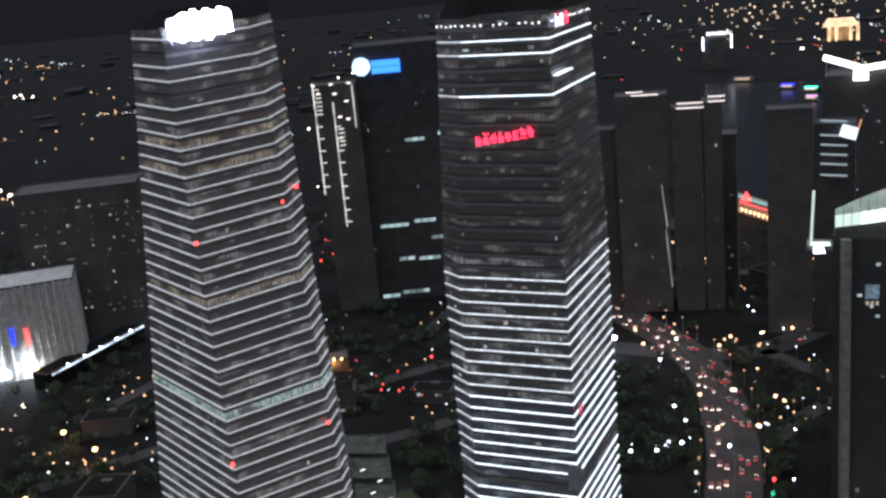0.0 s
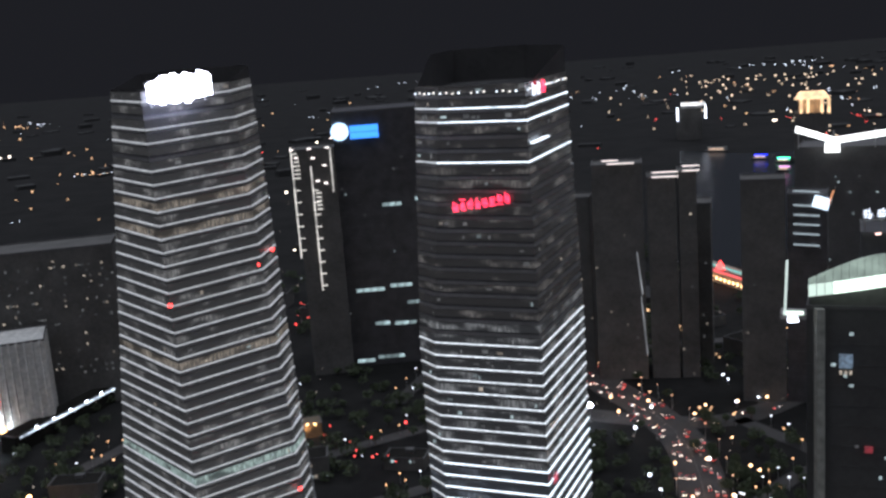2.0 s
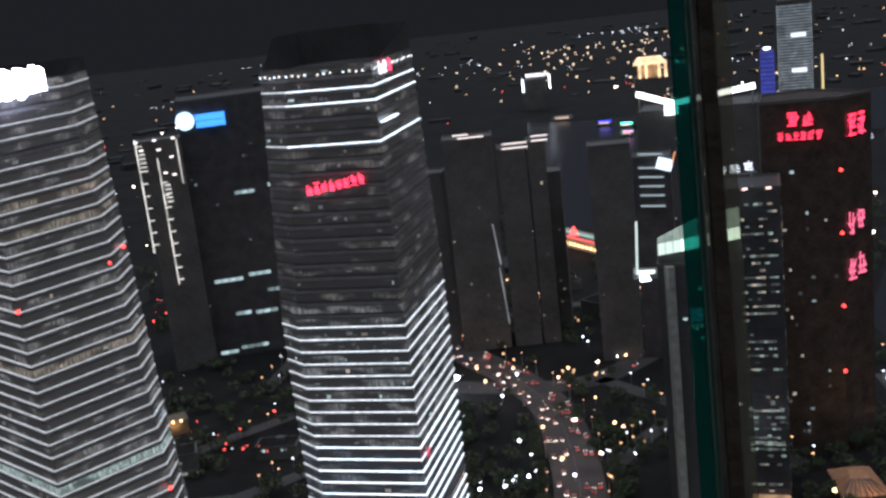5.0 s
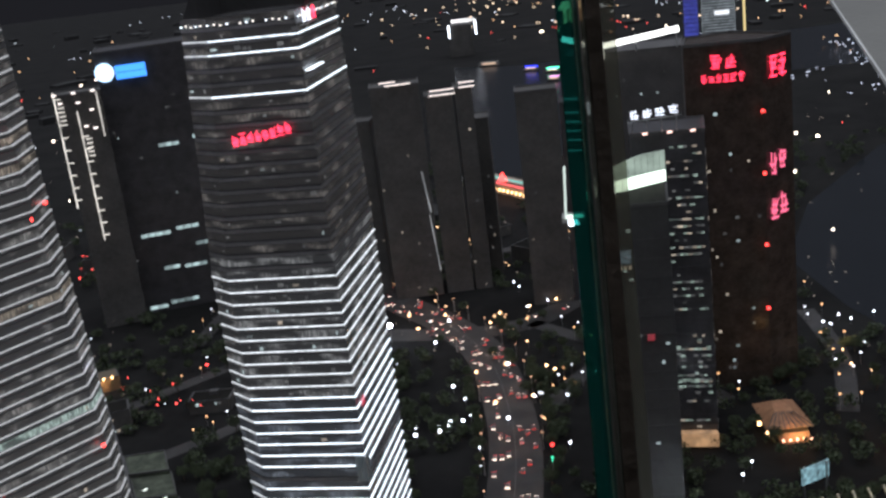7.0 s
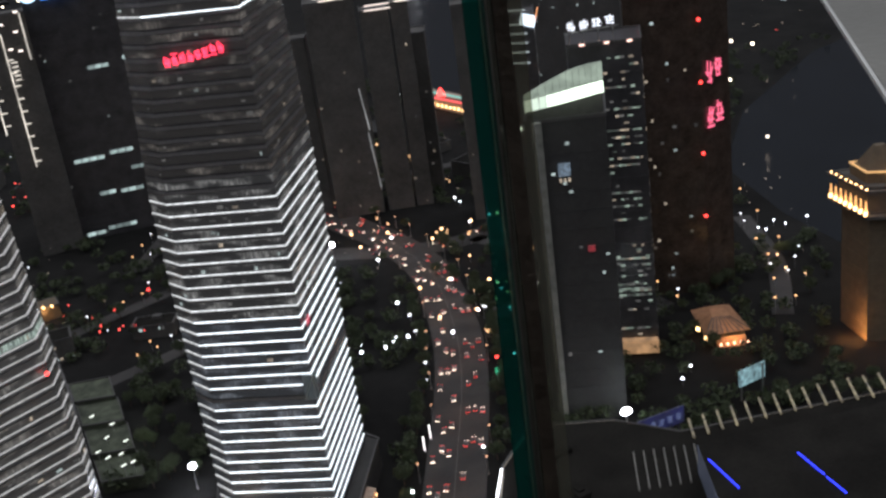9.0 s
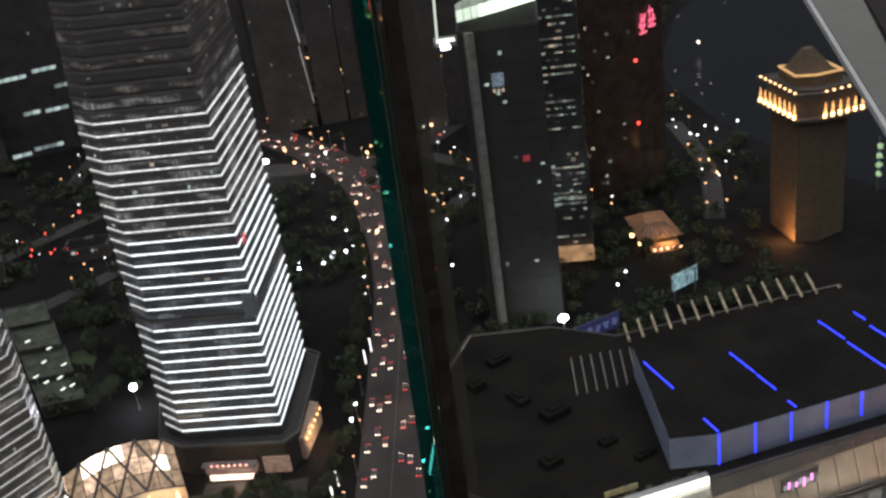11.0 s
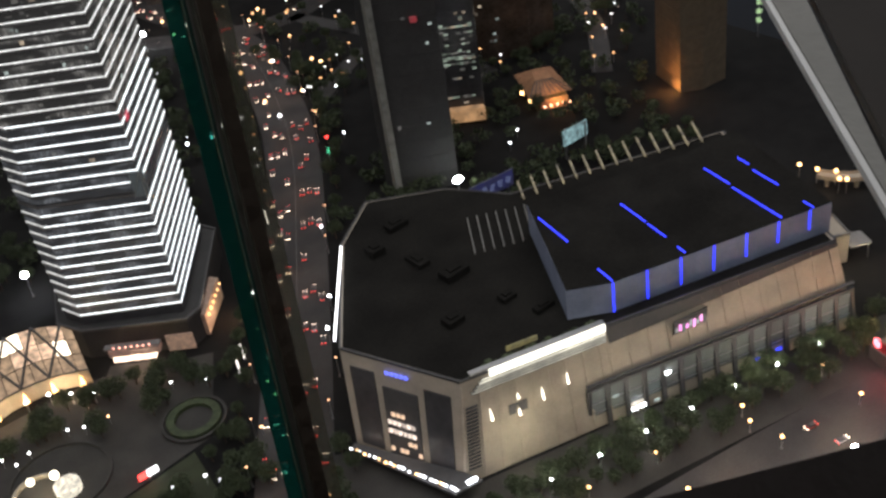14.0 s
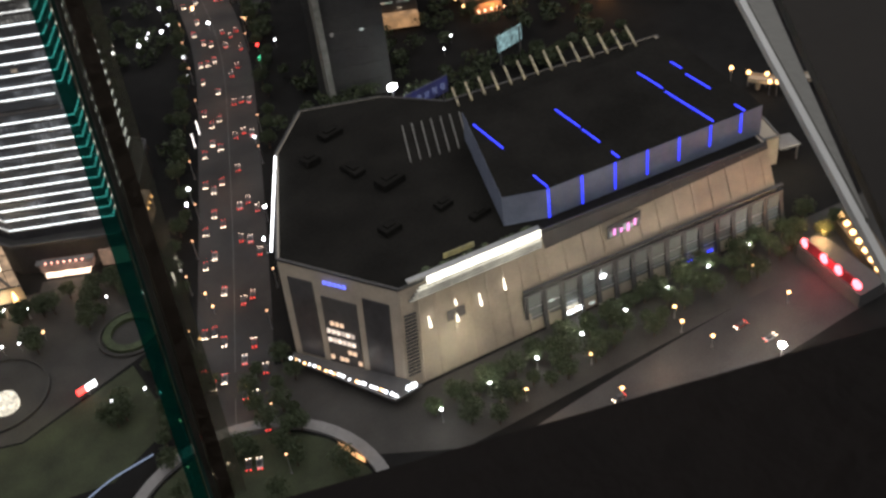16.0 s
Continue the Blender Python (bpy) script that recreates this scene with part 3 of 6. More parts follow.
for s, z, h in WALLLIGHTS:
    p = wall_point(s, z, 8, 0) + Vector((0, -0.9, 0))
    # the cone takes in the lamp and its upward streak on the wall
    bm = bmesh.new()
    bmesh.ops.create_cone(bm, cap_ends=True, segments=8, radius1=0.42, radius2=0.1, depth=h, matrix=Matrix.Translation(p) @ pose(0, 0, 0.3 * h, -11))
    part("wall_light", bm, glow("wall_lamp_streak", (1.0, 0.93, 0.8), 3.0), mall, "white wall lamp drawn out into its streak of light")
    point_lamp("wall_light_glow", p.x, p.y - 0.8, p.z - 0.6, 130, (1.0, 0.88, 0.7), 0.3)
part("wall_window", bar(wall_point(0.70, 20, 8, 0) + Vector((0, -0.3, 0)), wall_point(0.58, 20, 8, 0) + Vector((0, -0.3, 0)), 0.3, 4.2), DARKWALL, mall, "dark glazed panel in the stone wall")
# louvre panel by the corner
for k in range(18):
    z = 5 + k * 1.25
    part("louvre", bar(wall_point(0.9, z, 8, 0) + Vector((0, -0.35, 0)), wall_point(0.975, z, 8, 0) + Vector((0, -0.35, 0)), 0.5, 0.5), DARKWALL, mall)
# glazed arcade along the side
ARC0, ARC1 = (139.5, 224.3), (245.0, 213.2)


def arc_point(s, z, out=0.0):
    x, y = ARC0[0] + (ARC1[0] - ARC0[0]) * s, ARC0[1] + (ARC1[1] - ARC0[1]) * s
    return Vector((x + 0.05 * z * (1 - s), y + 0.19 * z - out, z))


part("arcade_cornice", bar(arc_point(0, 17.2, 0.8), arc_point(1, 18.5, 0.8), 1.4, 0.7), DARKWALL, mall)
part("arcade_back", bar(arc_point(0, 8.4, -0.6), arc_point(1, 8.8, -0.6), 1.0, 16), DARKWALL, mall)
for k in range(15):
    s0 = 0.012 + k * 0.066
    win = part("arcade_window", bar(arc_point(s0, 10.2, 0.25), arc_point(s0 + 0.045, 10.2, 0.25), 0.4, 11.0), pane_glow("arcade_pane", (0.7, 0.85, 0.8), 0.01, 0.07), mall)
    for z in (6.8, 10.2, 13.4):
        part("glazing_bar", bar(arc_point(s0, z, 0.55), arc_point(s0 + 0.045, z, 0.55), 0.25, 0.3), METAL, win)
    part("arcade_pier", bar(arc_point(s0 + 0.054, 0, 0.6), arc_point(s0 + 0.054, 16.6, 0.6), 1.5, 1.3), DARKWALL, mall)
for s0, z, mat in ((0.14, 3.5, COOL), (0.17, 3.7, COOL), (0.22, 3.6, PANE_C), (0.08, 11, PANE_C), (0.27, 12, COOL), (0.6, 4, BLUE), (0.68, 4.5, BLUE)):
    part("shop_light", bar(arc_point(s0, z, 1.4), arc_point(s0 + 0.02, z, 1.4), 0.4, 0.9), mat, mall)
# dark recessed frieze over the side wall
bm = bmesh.new()
fr = [wall_point(0, FR1, 7, 8), wall_point(0.995, FR0, 7, 8), wall_point(0.995, 35.5, 7, 8), wall_point(0, 35.5, 7, 8)]
v = [bm.verts.new(q + Vector((0, e, 0))) for e in (-0.55, 0.1) for q in fr]
bm.faces.new(v[:4]), bm.faces.new(v[4:])
for i in range(4):
    bm.faces.new((v[i], v[(i + 1) % 4], v[4 + (i + 1) % 4], v[4 + i]))
bmesh.ops.recalc_face_normals(bm, faces=bm.faces)
part("frieze", bm, DARKWALL, mall, "dark recessed frieze")
p = wall_point(0.67, 27, 7, 8)
shop_sign = thing("wall_sign", p.x, p.y - 1, 25, "small pink and white lit sign board on the mall wall", "sign")
part("board", bar(p + Vector((-7, -0.9, 0)), p + Vector((7, -0.9, 0)), 0.4, 5.5), DARKWALL, shop_sign)
for k in range(9):
    piece("sign_letter", PINK if k % 2 else PANE_C, shop_sign, Matrix.Translation(p + Vector((-5.8 + k * 1.45, -1.3, -1.0 + 0.5 * math.sin(k * 2)))) @ Matrix.Diagonal((0.9, 0.3, 1.8 + 0.8 * (k % 3), 1)))
# front wall: recessed dark panels, lit entrance windows, blue sign, canopy lights
for s0, s1, z0, z1, mat in ((0.08, 0.30, 4, 30, GLASS), (0.72, 0.93, 4, 31, GLASS), (0.36, 0.66, 3, 27, DARKWALL)):
    bm = bmesh.new()
    q = [wall_point(s, z, 0, 1) for s, z in ((s0, z0), (s1, z0), (s1, z1), (s0, z1))]
    nrm = Vector((-0.83, -0.55, 0.15)) * 0.4
    f0 = [bm.verts.new(v + nrm) for v in q]
    f1 = [bm.verts.new(v - nrm) for v in q]
    bm.faces.new(f0), bm.faces.new(list(reversed(f1)))
    for i in range(4):
        bm.faces.new((f0[i], f0[(i + 1) % 4], f1[(i + 1) % 4], f1[i]))
    bmesh.ops.recalc_face_normals(bm, faces=bm.faces)
    part("front_panel", bm, mat, mall)
for r in range(7):
    for c in range(7):
        if (r, c) in ((4, 1), (4, 2), (4, 3), (2, 0), (2, 1), (2, 2), (2, 3), (2, 4), (2, 5), (3, 0), (3, 1), (3, 2), (3, 3), (3, 4), (3, 5), (0, 0), (0, 2), (0, 3), (1, 4), (1, 5), (0, 6)):
            p = wall_point(0.63 - c * 0.042, 6 + r * 3.1, 0, 1)
            piece("window", WARMWALL if r != 2 and r != 3 else pane_glow("hall_pane", (1.0, 0.82, 0.7), 0.4, 1.2), mall, Matrix.Translation(p + Vector((-0.6, -0.4, 0))) @ pose(0, 0, 0, 0, 0, -56) @ Matrix.Diagonal((1.3, 0.5, 1.6, 1)))
p = wall_point(0.55, 32.5, 0, 1)
blue_sign = thing("wall_sign", p.x, p.y, 31, "small blue lit sign letters on the mall front", "sign")
for k in range(5):
    piece("sign_letter", glow("blue_letter", (0.12, 0.16, 1.0), 1.6), blue_sign, Matrix.Translation(p + Vector((-0.8 - 1.0 * k + 3, -0.6 + 1.5 * k - 4, 0))) @ pose(0, 0, 0, 0, 0, -56) @ Matrix.Diagonal((1.2, 0.4, 1.3, 1)))
canopy = part("entrance_canopy", prism([(69.5, 262), (67, 260), (86.5, 222), (97, 222.5), (94, 228)], 4.2, 5.0), DARKWALL, mall)
CANOPY_W = glow("canopy_white", (0.88, 0.92, 1.0), 5.0)
rnd = random.Random(9)
for k in range(22):
    f = (k + rnd.uniform(-0.3, 0.3)) / 21
    x, y = 67.2 + 20.5 * f, 259.5 - 36.5 * f
    s = rnd.uniform(0.4, 0.9) if k < 15 else rnd.uniform(0.9, 1.8)
    piece("canopy_lamp", rnd.choice((CANOPY_W, CANOPY_W, WHITE, WARM)), canopy, Matrix.Translation((x, y, 5.4 + rnd.uniform(-0.2, 0.5))) @ pose(0, 0, 0, 0, 0, -60) @ Matrix.Diagonal((s, 0.5, 0.7, 1)))
piece("canopy_lamp", CANOPY_W, canopy, Matrix.Translation((93.5, 223.5, 5.8)) @ Matrix.Diagonal((3.6, 0.8, 1.4, 1)))
# white light line along the avenue edge of the roof
part("edge_light", bar((75.0, 277, 37), (99, 326, 37), 0.5, 1.0), WHITE, mall, "white light line along the roof edge")
# roof slats of the skylights, their gold light put in as uneven glow
GOLD = glow("slat_glow", (1.0, 0.82, 0.45), 0.14, 1.0, 0.35)
for k in range(14):
    f = k / 13
    x, y = 170 + 78 * f, 311 - 10 * f + 3 * math.sin(f * 3.1)
    part("skylight_slat", bar((x, y, 36.7), (x + 4.5 + 2 * f, y + 12 + 3 * f, 36.7), 0.75, 0.8), GOLD, mall)
# louvres with a faint glow of their own in place of light on them
for k in range(7):
    x = 137 + k * 3.6
    part("roof_louvre", bar((x, 291 - k * 0.8, 36.7), (x + 9, 313 - k, 36.7), 0.45, 0.7), glow("louvre_glow", (0.9, 0.85, 0.7), 0.05, 0.5, 0.2), mall)
for x, y, a, b, h in ((112, 262, 7, 5, 2.4), (125, 285, 10, 6, 3), (118, 300, 5, 9, 2), (133, 262, 6, 4, 2), (108, 315, 6, 6, 3), (122, 326, 9, 5, 2.4), (140, 250, 8, 3, 2)):
    u = thing("roof_unit", x, y, 36.2, "dark metal ventilation unit on the mall roof", "ventilation unit", "roof units")
    bm = blocks([((x, y, 36.2 + h / 2), (a, b, h), 12)])
    bmesh.ops.bevel(bm, geom=bm.edges, offset=0.25, segments=1, affect="EDGES")
    part("casing", bm, ROOF, u)
    part("fan_cowl", blocks([((x, y, 36.2 + h + 0.3), (a * 0.5, b * 0.5, 0.6), 12)]), ROOF, u)

# ---------------------------------------------------------------- window wall around the camera
def lean(h):
    return Vector((0.2908 + 0.0704 * h, 0.6 + 0.199 * h, EYE + h))


mull = thing("window_mullion", *lean(-0.575), "dark green glass joint between two tall panes", "window mullion")


def strip(name, off0, off1, depth, material, label=""):
    p, q = lean(-0.575), lean(1.1)
    bm = bmesh.new()
    v = []
    for c in (p, q):
        for o, dd in ((off0, 0), (off1, 0), (off1, depth), (off0, depth)):
            v.append(bm.verts.new(c + Vector((o, dd, 0))))
    for a in range(4):
        bm.faces.new((v[a], v[(a + 1) % 4], v[4 + (a + 1) % 4], v[4 + a]))
    bm.faces.new(v[:4]), bm.faces.new(v[4:])
    bmesh.ops.recalc_face_normals(bm, faces=bm.faces)
    return part(name, bm, material, mull, label)


strip("gasket", -0.001, 0.0075, 0.006, surface("dark_brown_gasket", (0.15, 0.12, 0.09), 0.5, 0.0, var=0.4, scale=3, fine=50), "dark brown rubber gasket")
# pale silver colour stands in for the highlight along the glass edge
SILVER = surface("silver_edge_highlight", (0.5, 0.5, 0.47), 0.4, 0.1, var=0.3, scale=4, fine=60)
strip("trim", -0.0060, -0.0022, 0.003, SILVER, "silver strip with the edge highlight in its colour")
strip("glass_edge", -0.0078, -0.0062, 0.004, surface("green_glass_edge", (0.2, 0.55, 0.48), 0.3, 0.0), "green glass edge")
TINT = bpy.data.materials.new("green_tinted_glass")
TINT.use_nodes = True
tn = TINT.node_tree
tn.nodes.remove(tn.nodes["Principled BSDF"])
tr, gl, mx = tn.nodes.new("ShaderNodeBsdfTransparent"), tn.nodes.new("ShaderNodeBsdfGlossy"), tn.nodes.new("ShaderNodeMixShader")
tr.inputs["Color"].default_value = (0.16, 0.46, 0.42, 1)
gl.inputs["Color"].default_value, gl.inputs["Roughness"].default_value = (0.5, 0.8, 0.72, 1), 0.15
mx.inputs[0].default_value = 0.05
df, mx2 = tn.nodes.new("ShaderNodeBsdfTranslucent"), tn.nodes.new("ShaderNodeMixShader")
df.inputs["Color"].default_value = (0.04, 0.3, 0.26, 1)
mx2.inputs[0].default_value = 0.2
tn.links.new(tr.outputs[0], mx2.inputs[1]), tn.links.new(df.outputs[0], mx2.inputs[2])
tn.links.new(mx2.outputs[0], mx.inputs[1]), tn.links.new(gl.outputs[0], mx.inputs[2])
tn.links.new(mx.outputs[0], tn.nodes["Material Output"].inputs["Surface"])
strip("glass_fin", -0.0180, -0.0092, 0.003, TINT, "green tinted glass fin")
SMOKE = TINT.copy()
SMOKE.name = "smoky_glass"
for node in SMOKE.node_tree.nodes:
    if node.type == "BSDF_TRANSPARENT":
        node.inputs["Color"].default_value = (0.72, 0.72, 0.66, 1)
    elif node.type == "BSDF_TRANSLUCENT":
        node.inputs["Color"].default_value = (0.34, 0.32, 0.27, 1)
strip("smoky_fin", -0.0091, -0.0015, 0.003, SMOKE, "smoky glass strip")
strip("smoky_fin", 0.0076, 0.0160, 0.003, SMOKE, "smoky glass strip")
# sill
SILLMAT = surface("sill_brown", (0.012, 0.008, 0.006), 0.55, var=0.3, scale=2, fine=30)
SILLMAT.node_tree.nodes["Principled BSDF"].inputs["Specular IOR Level"].default_value = 0.12
zs = EYE - 0.577
bm = prism([(-1.2, 0.905), (1.7, 0.068), (1.6, -0.35), (-1.4, 0.45)], zs - 0.35, zs)
bmesh.ops.bevel(bm, geom=bm.edges, offset=0.012, segments=2, affect="EDGES")
tagged(part("window_sill", bm, SILLMAT), "dark polished window sill of the viewing deck", "window sill", kind="structure")
# slanted pale beam outside the window
e0, e1 = Vector((1.384, 0.565, EYE - 1.466)), Vector((5.224, 8.037, EYE - 0.940))
side, up = Vector((0.8899, -0.4553, -0.0289)), Vector((-0.0027, -0.0687, 0.9976))


def slab(a0, a1, b0, b1):
    bm = bmesh.new()
    v = [bm.verts.new(c + side * a + up * b) for c in (e0, e1) for a, b in ((a0, b1), (a1, b1), (a1, b0), (a0, b0))]
    for a in range(4):
        bm.faces.new((v[a], v[(a + 1) % 4], v[4 + (a + 1) % 4], v[4 + a]))
    bm.faces.new(v[:4]), bm.faces.new(v[4:])
    bmesh.ops.recalc_face_normals(bm, faces=bm.faces)
    return bm


tagged(part("trim_beam", slab(-0.004, 0.0110, -0.015, 0.006), surface("bright_edge_metal", (0.6, 0.6, 0.57), 0.4)), "bright metal edge along the painted beam", "trim", kind="structure")


def tapered(s0, s1, inner, outer, b0, b1):
    """A slab along the beam between two shares of its length; inner and outer give its edges at a share."""
    bm = bmesh.new()
    v = [bm.verts.new(e0.lerp(e1, t) + side * a + up * b) for t in (s0, s1) for a, b in ((inner(t), b1), (outer(t), b1), (outer(t), b0), (inner(t), b0))]
    for a in range(4):
        bm.faces.new((v[a], v[(a + 1) % 4], v[4 + (a + 1) % 4], v[4 + a]))
    bm.faces.new(v[:4]), bm.faces.new(v[4:])
    bmesh.ops.recalc_face_normals(bm, faces=bm.faces)
    return bm


def beam_edge(t):
    return 0.024 + max(0.0, 0.6 * (t - 0.11))


SHELL = surface("dark_shell", (0.022, 0.018, 0.014), 0.4)
SHELL.node_tree.nodes["Principled BSDF"].inputs["Specular IOR Level"].default_value = 0.15
tagged(part("wall_shell", tapered(0.0, 1.0, lambda t: beam_edge(t) + 0.004, lambda t: beam_edge(t) + 2.2, -0.06, -0.03), SHELL), "dark shell panel beside the viewing window", "wall", kind="structure")
bm = tapered(0.07, 1.0, lambda t: 0.016, beam_edge, -0.03, 0.0)
bmesh.ops.bevel(bm, geom=bm.edges, offset=0.003, segments=2, affect="EDGES")
tagged(part("steel_beam", bm, surface("pale_beam_paint", (0.19, 0.185, 0.163), 0.5, var=0.14, scale=1.2, fine=20)), "pale painted steel beam outside the viewing window", "beam")
# ---------------------------------------------------------------- other buildings
def city_block(name, poly, z1, material, label, category="office building", storey=4.2, ledge=0.2, parapet=1.5, ledge_mat=None):
    cx, cy = sum(p[0] for p in poly) / len(poly), sum(p[1] for p in poly) / len(poly)
    t = thing(name, cx, cy, 0, label, category)
    part("wall", prism(poly, 0, z1), material, t)
    part("roof", ring(poly, 0.3, z1 - 0.6, parapet, 0.9), DARKWALL, t)
    n = int(z1 / storey / 2)
    for k in range(1, n):
        part("floor_ledge", ring(poly, ledge, k * storey * 2, 0.5, ledge + 0.3), ledge_mat or material, t)
    return t


def quad(cx, cy, w, d, r=0.0):
    c, s = math.cos(radians(r)), math.sin(radians(r))
    return [(cx + a * c - b * s, cy + a * s + b * c) for a, b in ((-w / 2, -d / 2), (w / 2, -d / 2), (w / 2, d / 2), (-w / 2, d / 2))]


def windows(t, p, q, z0, z1, chance, seed, mats, storey=4.2, bay=2.2, w=1.5, h=1.7, proud=0.5):
    rnd = random.Random(seed)
    ln = math.hypot(q[0] - p[0], q[1] - p[1])
    z = z0
    while z < z1:
        row = rnd.random()
        for k in range(int(ln / bay)):
            if rnd.random() < chance * (2.2 if row > 0.7 else 0.5):
                lit_window(t, p, q, bay * (k + 0.5), z + h / 2 + 0.6, w * rnd.uniform(0.7, 1.3), h * rnd.uniform(0.6, 1.1), rnd.choice(mats), proud)
        z += storey


NIGHTWALL = surface("dark_concrete", (0.08, 0.076, 0.07), 0.85, var=0.35, scale=0.05, fine=0.4)
# slim tower with gold light lines
gt = quad(-68, 810, 30, 26, 4)
gold = city_block("office_tower", gt, 172, NIGHTWALL, "slim pale tower with warm light lines on its edges", "skyscraper")
LINE = glow("warm_line_light", (1.0, 0.9, 0.76), 0.75, 0.5, 0.1)
for x, z0, z1 in ((-83.5, 92, 175), (-70, 66, 160), (-55, 140, 172)):
    part("light_line", bar((x, 796.2, z0), (x, 796.2, z1), 0.9), LINE, gold)
for k in range(9):
    piece("ledge_lamp", LINE, gold, Matrix.Translation((-81.5, 796, 98 + k * 9)) @ Matrix.Diagonal((4.5, 1.2, 0.7, 1)))
    piece("ledge_lamp", LINE, gold, Matrix.Translation((-68.2, 796, 70 + k * 9)) @ Matrix.Diagonal((4.5, 1.2, 0.7, 1)))
for x, z in ((-83, 176), (-80, 170), (-70, 176), (-68, 169), (-57, 176), (-60, 163), (-66, 152), (-60, 150)):
    piece("crown_lamp", glow("crown_spot", (1.0, 0.85, 0.75), 1.6), gold, Matrix.Translation((x, 795.6, z - 3)) @ Matrix.Diagonal((2.8, 1, 1.2, 1)))
for k in range(5):
    piece("crown_lamp", LINE, gold, Matrix.Translation((-80, 796, 152 + k * 3)) @ Matrix.Diagonal((4, 1, 0.8, 1)))
    piece("crown_lamp", LINE, gold, Matrix.Translation((-66, 796, 128 + k * 3)) @ Matrix.Diagonal((4, 1, 0.8, 1)))

# dark block with the blue sign
bp = quad(-12, 835, 82, 48, 0)
blue_block = city_block("office_tower", bp, 196, GLASS, "dark glass office block with a blue roof sign", "skyscraper")
logo = thing("roof_sign", -36, 809, 176, "round white logo and blue lit roof sign", "sign")
bm = bmesh.new()
bmesh.ops.create_cone(bm, cap_ends=True, segments=32, radius1=6.6, radius2=6.6, depth=1.0, matrix=pose(-47.5, 808.5, 182.3, 90))
part("logo_disc", bm, glow("pale_blue_disc", (0.55, 0.75, 1.0), 1.8), logo)
part("sign_panel", blocks([((-29.5, 808.5, 183.6), (21, 1, 4.6), 0), ((-29.5, 808.5, 178.6), (21, 1, 4.4), 0)]), SKYBLUE, logo)
for k in range(4):
    part("support", bar((-50 + k * 10, 810.5, 175), (-50 + k * 10, 809.2, 186), 0.5), METAL, logo)
for x0, x1, z in ((-50, -36, 4), (-34, -13, 6), (-34, -22, 33), (-19, -2, 32), (-8, 10, 48), (-21, -6, 125), (4, 14, 128), (-46, -24, 60), (-20, -3, 62)):
    n = max(1, int((x1 - x0) / 5))
    for k in range(n):
        piece("window", pane_glow("strip_pane", (0.75, 0.95, 0.9), 0.1, 0.55), blue_block, Matrix.Translation((x0 + (k + 0.5) * (x1 - x0) / n, 810.6, z)) @ Matrix.Diagonal(((x1 - x0) / n * 0.9, 0.8, 2.6, 1)))
windows(blue_block, bp[0], bp[1], 20, 170, 0.012, 7, (PANE_DIM, PANE_C))

# dark flats with thin lit crowns
for i, (x, y, w, d, h, lights) in enumerate(((144, 742, 34, 24, 153, ((-7, 11, 3.6), (0, 18, 1.2))), (173, 736, 19, 22, 143, ((0, 18, 0.6), (0, 17, 3.8))), (190, 733, 12, 22, 146, ((0, 11, 1), (0, 11, 4.2))))):
    q = quad(x, y, w, d, -12)
    flats = city_block("apartment_tower", q, h, NIGHTWALL, "dark apartment tower with a thin lit crown", "apartment tower", 3.2)
    for off, ln, up in lights:
        piece("crown_light", glow("crown_line", (1.0, 0.82, 0.72), 1.2), flats, Matrix.Translation((x + off, y - d / 2 - 1.6, h + up)) @ pose(0, 0, 0, 0, 0, -12) @ Matrix.Diagonal((ln, 0.8, 0.8, 1)))
    windows(flats, q[0], q[1], 10, h - 20, 0.01, 40 + i, (PANE_DIM, PANE_W), 3.2)
    if i == 0:
        # soft pale streaks on the wall, put in as faintly glowing bars
        for z0, z1, x0 in ((18, 60, 155), (62, 92, 153)):
            part("facade_light", bar((x0 + 3, 726.5, z0), (x0, 727.3, z1), 0.8), glow("facade_streak", (0.9, 0.88, 0.85), 0.22, 0.8, 0.05), flats)
for x, y, w, d, h in ((224, 676, 27, 22, 146), (118, 765, 22, 20, 128), (206, 760, 16, 24, 118)):
    q = quad(x, y, w, d, -18)
    flats = city_block("apartment_tower", q, h, NIGHTWALL, "plain dark concrete apartment tower", "apartment tower", 3.2)
    windows(flats, q[0], q[1], 10, h - 30, 0.012, int(x), (PANE_DIM, PANE_W), 3.2)

# block with the white angled light bar
wb = city_block("office_tower", [(309, 850), (335, 839), (396, 814), (420, 860), (330, 890)], 137, DARKWALL, "dark office block topped with an angled white light bar", "skyscraper")
BARLIGHT = glow("white_bar_light", (1.0, 0.98, 0.9), 2.5)
part("light_bar", bar((307, 846, 153), (334, 835.8, 143), 2, 4.5), BARLIGHT, wb)
part("light_bar", bar((334, 835.8, 143), (393, 810, 152), 2, 4.5), BARLIGHT, wb)
piece("hanging_sign", BARLIGHT, wb, Matrix.Translation((332, 835, 138)) @ pose(0, 0, 0, 0, 0, -20) @ Matrix.Diagonal((11, 1, 8, 1)))
for x, y in ((310, 848), (334, 837.5), (362, 825.5), (392, 813)):
    part("mast", bar((x, y, 137), (x, y, 151), 0.8), METAL, wb)
windows(wb, (309, 850), (335, 839), 20, 120, 0.03, 71, (PANE_DIM, PANE_C))
windows(wb, (335, 839), (396, 814), 20, 120, 0.03, 72, (PANE_DIM, PANE_C))

# golden pavilion roof further off
pv = city_block("office_tower", quad(464, 1232, 34, 30, -20), 121, NIGHTWALL, "distant tower crowned with a gold-lit pavilion", "skyscraper")
# gold floodlight put in as glow: bright for lit parts, dim for shaded ones
GOLD_LIT = glow("gold_pavilion_light", (1.0, 0.62, 0.3), 1.3, 0.5, 0.08)
